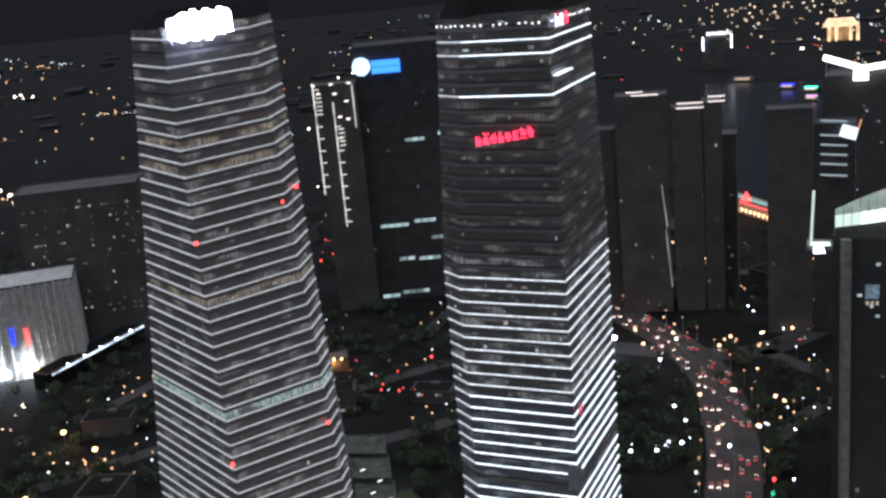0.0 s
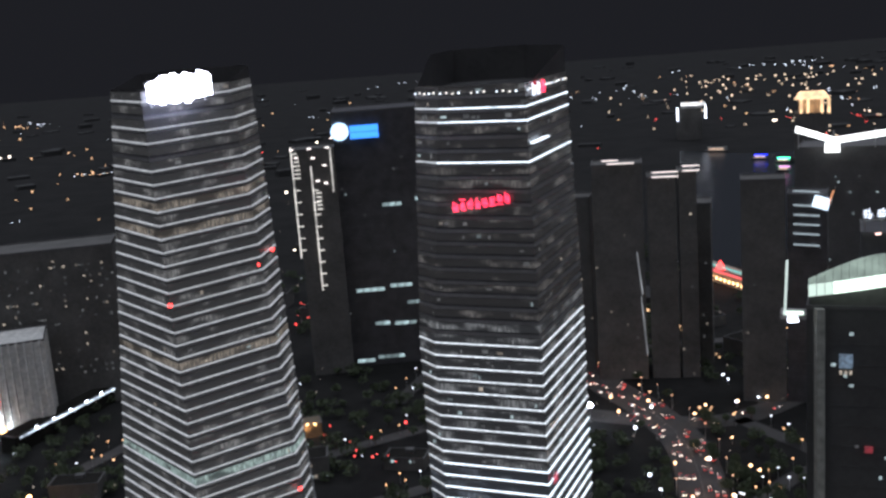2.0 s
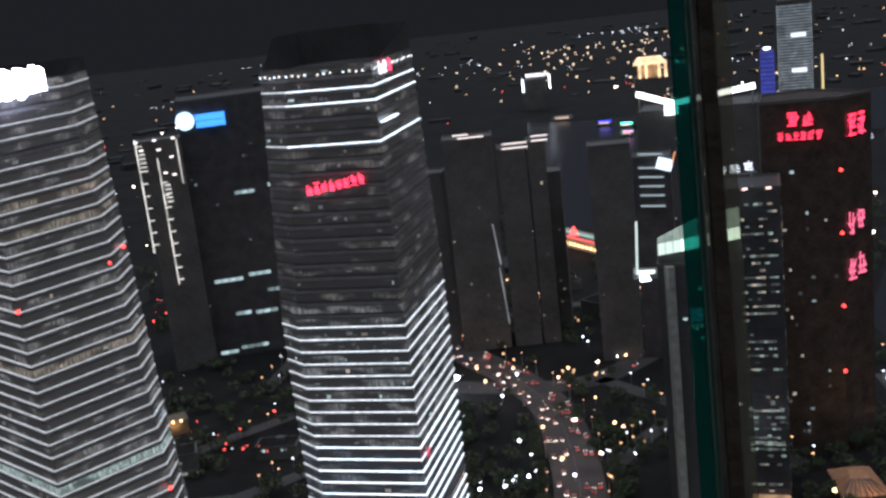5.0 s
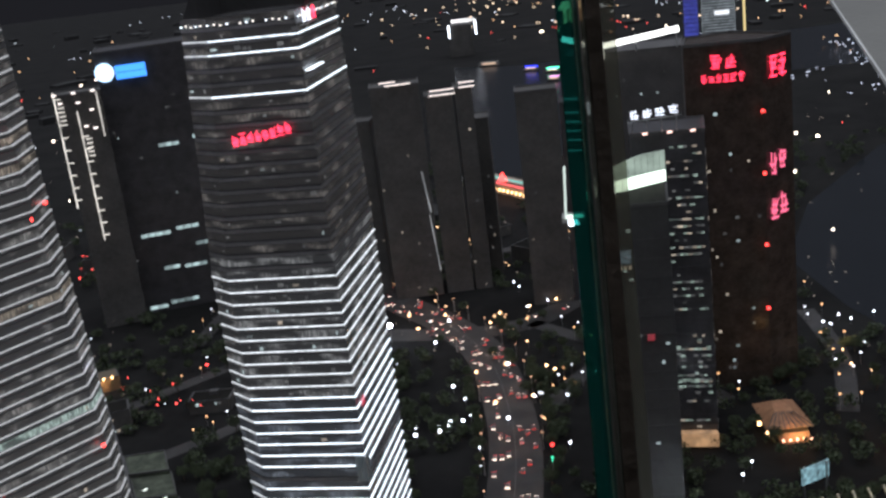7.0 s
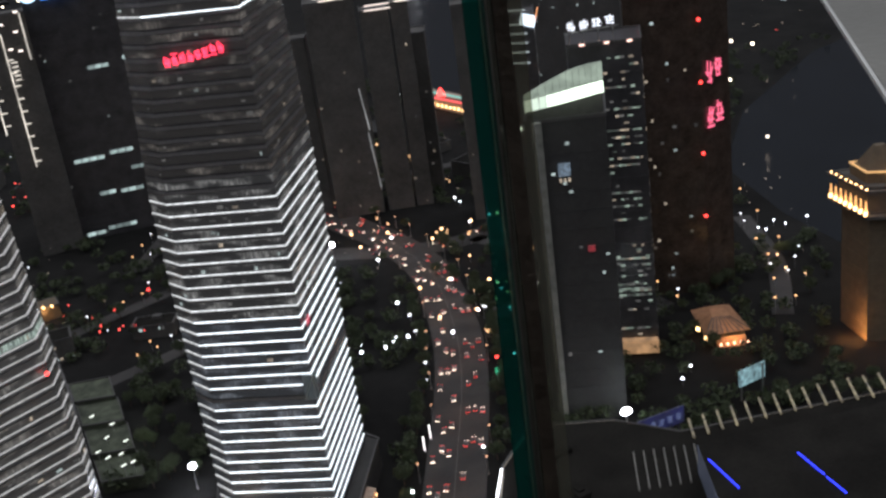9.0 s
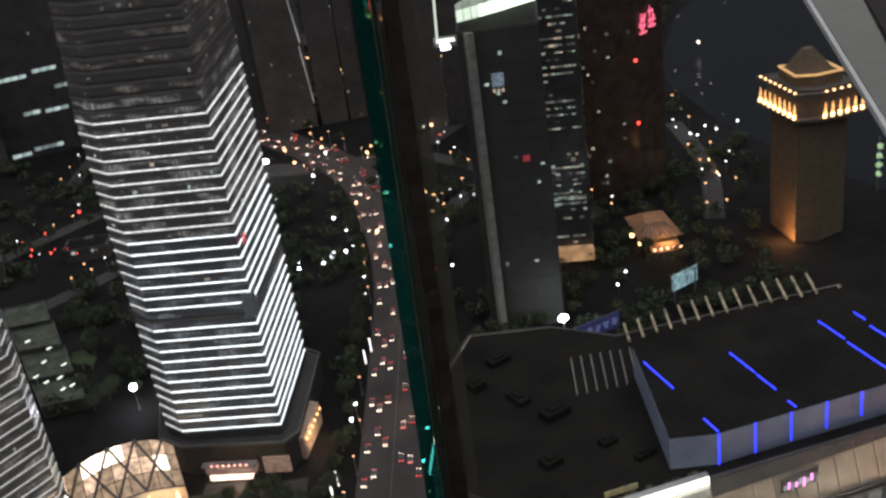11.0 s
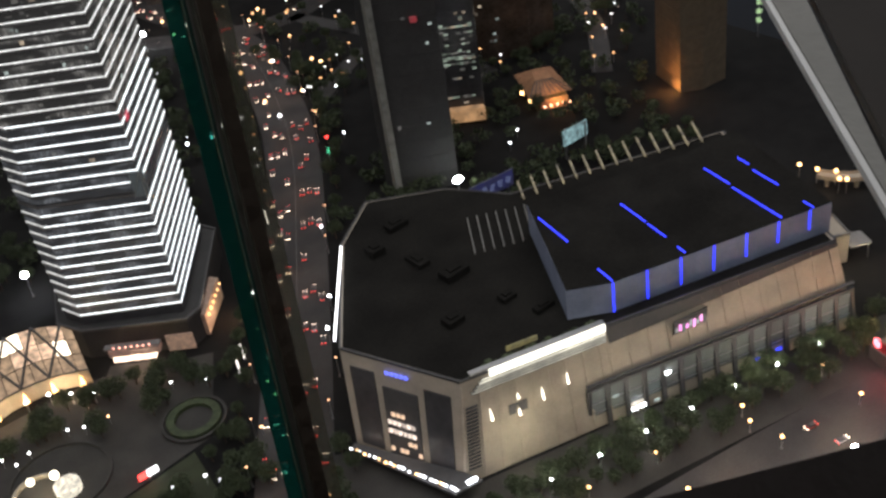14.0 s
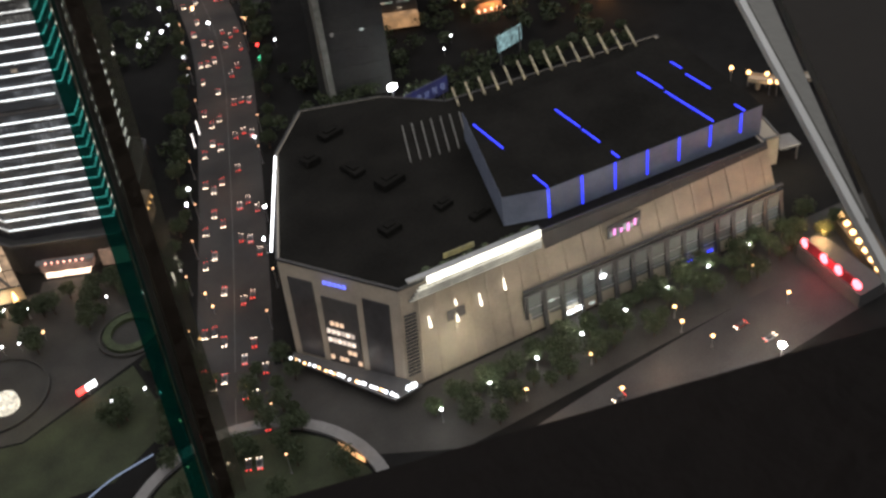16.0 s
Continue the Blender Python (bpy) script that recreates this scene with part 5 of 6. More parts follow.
def disc_ring(name, x, y, r0, r1, z0, z1, material, parent):
    bm = bmesh.new()
    n = 48
    v = [[bm.verts.new((x + r * math.cos(6.28319 * k / n), y + r * math.sin(6.28319 * k / n), z)) for k in range(n)] for r, z in ((r0, z0), (r1, z0), (r1, z1), (r0, z1))]
    for a in range(4):
        for k in range(n):
            bm.faces.new((v[a][k], v[a][(k + 1) % n], v[(a + 1) % 4][(k + 1) % n], v[(a + 1) % 4][k]))
    bmesh.ops.recalc_face_normals(bm, faces=bm.faces)
    return part(name, bm, material, parent)


court = thing("sunken_court", -25, 309, 0, "round sunken court with bright lamps and a lit drum", "court")
disc_ring("rim", -22, 311, 17, 18, 0, 1.0, PAVING, court)
disc_ring("inner_rim", -30, 308, 8, 9.2, 0, 1.4, STONE, court)
bm = bmesh.new()
bmesh.ops.create_cone(bm, cap_ends=True, segments=32, radius1=4.6, radius2=4.6, depth=3.0, matrix=pose(-20.5, 304.5, 1.6))
part("drum", bm, glow("drum_light", (1.0, 0.92, 0.75), 0.8, 0.6, 0.5), court, "pale glowing glass drum")
for x, y, s in ((-23.5, 312, 3.0), (-31.5, 313.5, 2.6), (-38, 308, 1.6), (-38.5, 304, 1.4), (-37, 300, 1.2)):
    bm = bmesh.new()
    bmesh.ops.create_icosphere(bm, subdivisions=2, radius=s * 0.55, matrix=pose(x, y, 2.5))
    part("lamp", bm, glow("court_lamp", (1.0, 0.9, 0.7), 4.0), court)
round_bed = thing("planted_ring", 26, 311, 0, "round planted bed with a stone rim", "planter")
disc_ring("rim", 27, 312, 11, 12.2, 0, 1.2, PAVING, round_bed)
disc_ring("hedge", 27, 312, 7, 10, 0, 1.6, LEAF, round_bed)
loop = thing("ring_walkway", 30, 206, 0, "curved raised walkway over the roundabout", "footbridge")
disc_ring("deck", 30, 206, 39, 43, 0.06, 1.2, CONCRETE, loop)
sheet("lawn", [(30 + 38 * math.cos(k * 0.2618), 206 + 38 * math.sin(k * 0.2618)) for k in range(24)], 0.1, GRASS, "dark lawn inside the roundabout", "lawn")
sheet("lawn_plaza", [(-60, 262), (0, 250), (24, 262), (22, 296), (-20, 284), (-60, 298)], 0.07, GRASS, "dim lawn beside the sunken court", "lawn")
annex = thing("annex", 267, 251, 0, "narrow pale stone stair tower beside the mall", "annex")
part("body", prism([(262, 246), (271, 243), (275, 256), (265, 260)], 0, 13), STONE, annex)
part("parapet", ring([(262, 246), (271, 243), (275, 256), (265, 260)], 0.3, 12.6, 1.2, 0.7), CONCRETE, annex)
part("canopy", prism([(271.5, 242), (280, 240), (282, 248), (274, 251)], 6.5, 7.2), CONCRETE, annex)
for x, y in ((279.3, 240.8), (281, 247.2)):
    part("post", bar((x, y, 0), (x, y, 6.5), 0.4), METAL, annex)
# added lamp with no fitting, brightens the annex wall and ground
point_lamp("annex_light", 272, 234, 9, 3000, (1.0, 0.8, 0.55), 1.0)
# green-lit vertical sign beyond the hotel
gx, gy = (381.1, 417.6)
mast = thing("sign_mast", gx, gy, 0, "tall sign mast with a column of green-lit characters", "sign")
part("post", bar((gx, gy + 0.6, 0), (gx, gy + 0.6, 30), 0.6), METAL, mast)
for k in range(4):
    glyph_bars(mast, Matrix.Translation((gx, gy, 8 + k * 5.2)) @ pose(0, 0, 0, 0, 0, -43) @ pose(-1.8, 0, 0), 3.6, 3.8, glow("green_sign", (0.66, 1.0, 0.5), 0.7), 60 + k)
bridge = thing("footbridge", 303, 288, 0, "curved beige footbridge with warm lamps on its parapet", "footbridge")
DECK = smooth([(301, 290.5), (305, 285), (312, 279), (324, 273), (345, 268), (380, 266)], 3)
part("deck", ribbon(DECK, 5, 5.2, 1.0), STONE, bridge)
for a, b in zip(DECK, DECK[1:]):
    d = Vector((b[0] - a[0], b[1] - a[1])).normalized()
    n2 = Vector((-d.y, d.x)) * 2.4
    for sd in (-1, 1):
        part("parapet", bar((a[0] + n2.x * sd, a[1] + n2.y * sd, 5.75), (b[0] + n2.x * sd, b[1] + n2.y * sd, 5.75), 0.3, 1.1), STONE, bridge)
for x, y in DECK[2::4]:
    bm = bmesh.new()
    bmesh.ops.create_cone(bm, cap_ends=True, segments=12, radius1=0.9, radius2=1.3, depth=4.3, matrix=pose(x, y, 2.15))
    part("pier", bm, STONE, bridge)
point_lamp("bridge_light", 298, 280, 6, 700, (1.0, 0.68, 0.4), 1.0)
for x, y in ((298.7, 298.8), (301.6, 291.4), (306.5, 285.5), (303.1, 280.3), (305.2, 278.1)):
    row = thing("lamp_post", x, y, 0, "warm lamp post beside the footbridge", "street lamp", "promenade lamps")
    piece("lens", WARM, row, Matrix.Translation((x, y, 7)) @ Matrix.Diagonal((1.2, 1.2, 1.2, 1)))
    piece("pole", METAL, row, Matrix.Translation((x, y, 3.2)) @ Matrix.Diagonal((0.2, 0.2, 6.4, 1)))
kiosk = thing("light_board", 0, 303, 0, "small red and white lit board on the plaza", "sign")
p = (5.0, 291.8)
part("panel", bar((p[0] - 3.5, p[1], 3), (p[0] - 0.4, p[1] + 0.6, 3), 0.5, 2.4), REDLAMP, kiosk)
part("panel", bar((p[0] - 0.2, p[1] + 0.6, 3), (p[0] + 3.6, p[1] + 1.4, 3), 0.5, 2.4), WHITE, kiosk)
part("post", bar((p[0], p[1] + 1, 0), (p[0], p[1] + 1, 3), 0.5), METAL, kiosk)

# ---------------------------------------------------------------- pavements by the mall
sheet("pavement", [(60, 218), (100, 226), (152, 223), (246, 213), (330, 206), (330, 192), (240, 192), (96, 196)], 0.12, PAVING, "paved walk between the mall and the street", "pavement")
sheet("forecourt", [(40, 275), (52, 240), (84, 205), (98, 222), (71, 262)], 0.1, PAVING, "paved forecourt of the mall", "pavement")


# ---------------------------------------------------------------- lamps
def street_lamp(x, y, h, lens, label, size=0.55):
    t = thing("street_lamp", x, y, 0, label, "street lamp", "street lamps")
    bm = bmesh.new()
    bmesh.ops.create_cone(bm, cap_ends=True, segments=8, radius1=0.16, radius2=0.09, depth=h, matrix=pose(x, y, h / 2))
    part("pole", bm, METAL, t)
    bm = bmesh.new()
    bmesh.ops.create_icosphere(bm, subdivisions=2, radius=size, matrix=pose(x, y, h + size * 0.5) @ Matrix.Diagonal((1, 1, 0.8, 1)))
    part("lens", bm, lens, t)
    part("base", blocks([((x, y, 0.25), (0.7, 0.7, 0.5), 0)]), CONCRETE, t)
    return t


for k in range(8):
    x = 96 + k * 18.2
    street_lamp(x, 209, 6, COOL, "white globe street lamp on the mall pavement")
    point_lamp("street_lamp_light", x, 208.2, 7.6, 1100, (0.95, 0.95, 0.9), 0.8)
WARM_POS = ((122.2, 200.6), (148.1, 200.7), (146.6, 183.0), (183.4, 201.2), (184.0, 183.3), (217.6, 200.9), (217.5, 183.5), (180.7, 194.4))
for x, y in WARM_POS:
    street_lamp(x, y, 5, WARM, "orange street lamp beside the trees", 0.7)
big = street_lamp(*(191.2, 161.1), 14, glow("glare_lamp", (0.95, 0.97, 1.0), 60.0), "glaring white floodlight on a tall pole", 1.2)
bx, by = (191.2, 161.1)
point_lamp("floodlight_glow", bx, by - 2.5, 15.5, 12000, (1.0, 0.93, 0.85), 1.5)
for x, y in ((-24.8, 354.0), (-16.3, 353.1), (-9.1, 348.4), (-1.6, 343.6)):
    street_lamp(x, y, 5, COOL, "white globe lamp on the dark plaza", 0.6)
for x, y in ((74.0, 371.7), (69.5, 361.9), (94.3, 340.1), (85.5, 321.8)):
    street_lamp(x, y, 7, COOL, "white globe lamp beside the avenue", 0.7)
for x, y, s in ((*(-9.2, 430.9), 1.7), (*(103.9, 654.9), 1.9)):
    street_lamp(x, y, 11, glow("plaza_flood", (0.92, 0.94, 1.0), 30.0), "bright white floodlight ball on a pole", s)
    point_lamp("plaza_light", x, y - 4, 12, 6000, (0.85, 0.88, 1.0), 1.5)

for x, y in ((-231.4, 592.6), (-225.5, 510.8), (-293.0, 1034.3), (-579.2, 2540.7), (-204.9, 564.9)):
    street_lamp(x, y, 8, glow("orange_flood", (1.0, 0.5, 0.18), 6.0), "orange flood lamp on a tall pole", 1.6)
    point_lamp("orange_glow", x, y - 3, 9, 3500, (1.0, 0.5, 0.2), 1.0)
depot = city_block("low_building", quad(*(-77.5, 677.0), 16, 14, 10), 9, AMBER, "small building lit in orange between the towers", "building", 3.5, 0.15, 0.9)
dx, dy = (-77.5, 677.0)
for k in range(3):
    piece("lamp", WARM, depot, Matrix.Translation((dx - 5 + k * 5, dy - 8.5, 9.6)) @ Matrix.Diagonal((1.2, 1.2, 1.2, 1)))
point_lamp("depot_light", dx, dy - 10, 7, 1500, (1.0, 0.5, 0.2), 0.8)
for x, y in ((54.0, 333.2), (49.6, 325.2), (95.4, 417.6), (90.0, 409.3)):
    post = thing("light_column", x, y, 0, "slim white light column beside the avenue", "light column", "light columns")
    part("tube", bar((x, y, 0.6), (x, y, 7.5), 0.5), glow("tube_light", (1.0, 0.93, 0.88), 2.2), post)
    part("foot", blocks([((x, y, 0.3), (1.0, 1.0, 0.6), 0)]), CONCRETE, post)
kerb = thing("lit_kerb", *(7.0, 252.2), 0, "thin blue-white light line round the garden edge", "light line")
edge = smooth([(-9.0, 248.3), (-1.3, 251.0), (7.0, 252.2), (14.2, 252.8)], 4)
for a, b in zip(edge, edge[1:]):
    part("light_tube", bar((*a, 0.6), (*b, 0.6), 0.35), glow("kerb_light", (0.5, 0.65, 1.0), 0.35), kerb)
# light on the path by the roundabout, put in as a low glowing bar
ramp = thing("lit_ramp", *(66.3, 216.2), 0, "orange lit ramp wall by the roundabout", "ramp")
part("wall", bar((*(64.5, 220.1), 1.2), (*(68.0, 209.8), 1.2), 0.5, 2.0), glow("path_glow", (1.0, 0.5, 0.2), 1.1, 0.5, 0.5), ramp)
SMALL_WHITE = glow("small_white_lamp", (0.92, 0.95, 1.0), 6.0)
SMALL_WARM = glow("small_warm_lamp", (1.0, 0.55, 0.25), 5.0)
PLACES = {
    "plaza_white": (SMALL_WHITE, 0.8, ((-24.5, 344.7), (-14.4, 330.4), (-8.8, 328.3), (25.3, 332.8), (36.9, 326.4), (21.4, 278.8), (10.3, 280.0), (-38.1, 328.8), (-33.9, 323.4), (-28.9, 326.8), (25.0, 273.6))),
    "plaza_warm": (SMALL_WARM, 0.8, ((0.2, 328.7), (56.1, 310.8), (45.6, 289.6), (55.8, 302.5))),
    "avenue_white": (SMALL_WHITE, 1.1, ((88.8, 519.8), (100.4, 515.4), (107.6, 518.0), (119.5, 519.9), (113.4, 482.4), (108.4, 463.9), (207.1, 701.5), (206.8, 712.4), (199.6, 659.6), (215.4, 663.6), (223.0, 667.0), (158.1, 526.1), (174.3, 518.7), (156.2, 467.0), (112.7, 393.9), (344.7, 539.2), (346.9, 534.5), (358.9, 544.6), (361.2, 535.8), (378.6, 538.4), (357.3, 606.6), (215.2, 402.1), (224.4, 410.6))),
    "avenue_warm": (SMALL_WARM, 1.1, ((153.3, 498.6), (179.8, 602.7), (178.5, 627.4), (166.7, 437.7), (362.7, 601.1), (331.1, 498.9), (328.7, 469.0), (324.5, 481.2))),
    "far_white": (SMALL_WHITE, 1.5, ((134.7, 753.8), (127.7, 630.6), (145.4, 663.0), (136.7, 507.4), (105.5, 513.8), (114.0, 515.8), (99.6, 509.9), (86.7, 511.6), (122.4, 541.5), (120.6, 561.1), (158.5, 575.3))),
    "far_warm": (SMALL_WARM, 1.6, ((123.4, 686.8), (123.3, 659.9), (145.9, 674.7), (155.1, 597.9), (138.1, 573.4), (157.2, 575.7), (179.4, 658.4), (168.6, 644.8), (201.1, 660.5), (221.1, 663.2), (231.2, 665.7), (136.4, 529.1), (157.5, 527.2), (154.3, 498.2), (180.3, 554.6), (177.7, 561.8))),
    "far_red": (REDLAMP, 1.5, ((147.2, 468.5), (-14.2, 672.4), (-108.5, 931.1))),
}
for mat, size, spots in PLACES.values():
    for x, y in spots:
        t = thing("street_lamp", x, y, 0, "small bright lamp on a slim pole", "street lamp", "small lamps")
        piece("lens", mat, t, Matrix.Translation((x, y, 4)) @ pose(0, 0, 0, 30, 20, 45) @ Matrix.Diagonal((size * 0.8, size * 0.8, size * 0.8, 1)))
        piece("pole", METAL, t, Matrix.Translation((x, y, 2)) @ Matrix.Diagonal((0.14, 0.14, 4, 1)))
# bare lamps added to light facades, trees and streets, some without a visible source
for x, y, z, p, c in ((78, 238, 8, 200, (1.0, 0.93, 0.85)), (112, 219, 12, 2500, (1.0, 0.93, 0.72)), (150, 214, 14, 2500, (1.0, 0.93, 0.72)), (195, 209, 14, 2500, (1.0, 0.93, 0.72)), (232, 205, 14, 2200, (1.0, 0.85, 0.65)),
                      (308.0, 396.2, 3.0, 2200, (1.0, 0.42, 0.12)), (304.0, 401.0, 4.0, 2600, (1.0, 0.42, 0.12)), (302.0, 396.0, 14.0, 2600, (1.0, 0.42, 0.12)), (309, 391.5, 70, 180, (1.0, 0.45, 0.14)), (318, 390, 86, 350, (1.0, 0.45, 0.14)), (-20, 345, 6, 1400, (1.0, 0.7, 0.45)), (20, 345, 6, 900, (1.0, 0.7, 0.45)), (-28, 306, 6, 2600, (1.0, 0.82, 0.5)),
                      (-312, 702, 8, 15000, (0.95, 0.97, 1.0)), (-290, 707, 8, 15000, (0.95, 0.97, 1.0)), (-268, 713, 8, 7000, (0.95, 0.97, 1.0)), (-36, 500, 9, 2200, (0.95, 1.0, 0.9)), (-28, 470, 9, 2200, (0.95, 1.0, 0.9)), (-48, 535, 9, 2200, (0.95, 1.0, 0.9)), (-15, 292, 9, 1100, (1.0, 0.85, 0.45)), (256, 422, 6, 2500, (1.0, 0.5, 0.18)), (176, 374, 16, 1200, (0.95, 0.97, 1.0))):
    point_lamp("street_glow", x, y, z, p, c, 1.0)


neon = thing("neon_sign", 237, 184, 0, "row of glowing red neon discs on a low pavilion", "sign")
part("pavilion", prism([(234, 168), (246, 168), (248, 199), (237, 199)], 0, 5.5), DARKWALL, neon)
part("board", bar((237.8, 197, 7.2), (235.4, 170, 7.2), 0.5, 4.5), surface("red_board", (0.25, 0.02, 0.03), 0.5), neon)
for k, (x, y) in enumerate(((238.4, 196.2), (237.4, 186.6), (236.8, 179.6), (236.0, 171.1))):
    bm = bmesh.new()
    bmesh.ops.create_icosphere(bm, subdivisions=2, radius=1.9, matrix=pose(x - 0.6, y, 7.6) @ Matrix.Diagonal((0.35, 1.1, 1.1, 1)))
    part("neon_disc", bm, glow("neon_red", (1.0, 0.12, 0.16), 5.0), neon)
point_lamp("neon_glow", 232, 184, 8, 4000, (1.0, 0.1, 0.1), 1.5)
stall = thing("market_stall", 262, 201, 0, "row of warm-lit stalls beside the street", "stall")
part("counter", prism([(248, 172), (256, 172), (270, 204), (260, 206)], 0, 4), AMBER, stall)
for k in range(7):
    piece("lantern", WARM, stall, Matrix.Translation((249 + k * 2.0, 174 + k * 4.6, 5.2)) @ Matrix.Diagonal((1.5, 1.5, 1.4, 1)))
point_lamp("street_warm", 165, 184, 10, 4200, (1.0, 0.72, 0.5), 1.0)
point_lamp("street_warm", 205, 176, 10, 5200, (1.0, 0.72, 0.5), 1.0)
point_lamp("street_warm", 122, 186, 10, 3200, (1.0, 0.72, 0.5), 1.0)
point_lamp("stall_light", 246, 196, 9, 7000, (1.0, 0.55, 0.22), 1.0)

# ---------------------------------------------------------------- trees
def leaf_crown(r, h, n, seed):
    rnd = random.Random(seed)
    verts, faces = [], []
    for k in range(n):
        u, v, w = rnd.gauss(0, 1), rnd.gauss(0, 1), rnd.gauss(0, 1)
        d = Vector((u, v, w)).normalized() * (rnd.random() ** 0.4)
        lump = 0.75 + 0.35 * noise.noise(d * 2.2 + Vector((seed, 0, 0)))
        c = Vector((d.x * r * lump, d.y * r * lump, h + d.z * r * 0.75 * lump))
        a = Vector((rnd.gauss(0, 1), rnd.gauss(0, 1), rnd.gauss(0, 1))).normalized()
        b = a.cross(Vector((rnd.gauss(0, 1), rnd.gauss(0, 1), rnd.gauss(0, 1)))).normalized()
        s = rnd.uniform(0.25, 0.5)
        i = len(verts)
        verts += [c - a * s, c + b * s * 0.6, c + a * s, c - b * s * 0.6]
        faces.append((i, i + 1, i + 2, i + 3))
    me = bpy.data.meshes.new("crown")
    me.from_pydata([tuple(v) for v in verts], [], faces)
    me.materials.append(LEAF)
    return me


def tree(seed, r, h):
    t = thing("tree", 0, 0, 0, "leafy green street tree in the dark", "tree", "street trees")
    bm = bmesh.new()
    bmesh.ops.create_cone(bm, cap_ends=True, segments=7, radius1=0.28, radius2=0.12, depth=h, matrix=pose(0, 0, h / 2))
    rnd = random.Random(seed)
    for k in range(5):
        a = k * 1.26 + rnd.random()
        d = Vector((math.cos(a), math.sin(a), 1.1)).normalized() * r * 0.7
        p = Vector((0, 0, h * 0.65))
        mm = Matrix.Translation(p + d / 2) @ d.to_track_quat("Z", "Y").to_matrix().to_4x4()
        bmesh.ops.create_cone(bm, cap_ends=True, segments=5, radius1=0.11, radius2=0.04, depth=d.length, matrix=mm)
    part("trunk", bm, BARK, t)
    c = new("crown", leaf_crown(r, h, 900, seed))
    c.parent = t
    return t


KINDS = [tree(1, 4.0, 5.6), tree(2, 5.0, 6.4), tree(3, 3.2, 4.8), tree(4, 4.4, 6.0), tree(5, 5.6, 7.0)]
rnd = random.Random(12)
SPOTS = [(104 + k * 10.5 + rnd.uniform(-2, 2), 214.5 - k * 0.3 + rnd.uniform(-1.5, 1.5)) for k in range(15)]
SPOTS += [(108 + k * 9.5 + rnd.uniform(-3, 3), 205.5 + rnd.uniform(-1.5, 1.5)) for k in range(15)]
SPOTS += [(98 + k * 7.5 + rnd.uniform(-3, 3), 211.5 + rnd.uniform(-1.5, 1.5)) for k in range(19)]
SPOTS += [(100 + k * 10 + rnd.uniform(-3, 3), 200 + rnd.uniform(-2.5, 2.5)) for k in range(17)]
SPOTS += [(AVENUE[i][0] + sd * (16.5 + rnd.uniform(0, 4)), AVENUE[i][1] - sd * 6 + rnd.uniform(-4, 4)) for i in range(4, 34, 1) for sd in (-1, 1) if not (sd > 0 and i < 18)]
SPOTS += [(30 + 30 * math.cos(a * 0.7) + rnd.uniform(-4, 4), 206 + 28 * math.sin(a * 0.7)) for a in range(9)]
SPOTS += [(rnd.uniform(-38, -4), rnd.uniform(440, 540)) for k in range(26)]
SPOTS += [(rnd.uniform(62, 100), rnd.uniform(430, 600)) for k in range(28)]
SPOTS += [(rnd.uniform(150, 215), rnd.uniform(500, 640)) for k in range(26)]
SPOTS += [(rnd.uniform(240, 360), rnd.uniform(415, 640)) for k in range(30)]
SPOTS += [(rnd.uniform(-45, 60), rnd.uniform(560, 700)) for k in range(20)]
SPOTS += [(rnd.uniform(-230, -120), rnd.uniform(420, 640)) for k in range(20)]
SPOTS += [(rnd.uniform(-6, 24), rnd.uniform(318, 345)) for k in range(14)]
SPOTS += [(rnd.uniform(-45, 2), rnd.uniform(331, 346)) for k in range(12)]
SPOTS += [(rnd.uniform(46, 66), rnd.uniform(226, 268)) for k in range(12)]
SPOTS += [(30 + 34 * math.cos(a) * rnd.uniform(0.3, 1), 206 + 34 * math.sin(a) * rnd.uniform(0.3, 1)) for a in (0.2, 0.7, 1.1, 1.4, 1.8, 2.2, 2.6, 0.5, 0.9, 1.6)]
SPOTS += [(rnd.uniform(30, 48), rnd.uniform(325, 344)) for k in range(7)]
SPOTS += [(rnd.uniform(6, 40), rnd.uniform(262, 297)) for k in range(16)]
SPOTS += [(rnd.uniform(160, 300), rnd.uniform(345, 372)) for k in range(26)]
first = set()
for i, (x, y) in enumerate(SPOTS):
    k = i % 5
    m = pose(x, y, 0, 0, 0, rnd.uniform(0, 360))
    if k not in first:
        first.add(k)
        KINDS[k].location = (x, y, 0)
        continue
    copy_thing(KINDS[k], m @ Matrix.Diagonal((1, 1, 1, 1)))


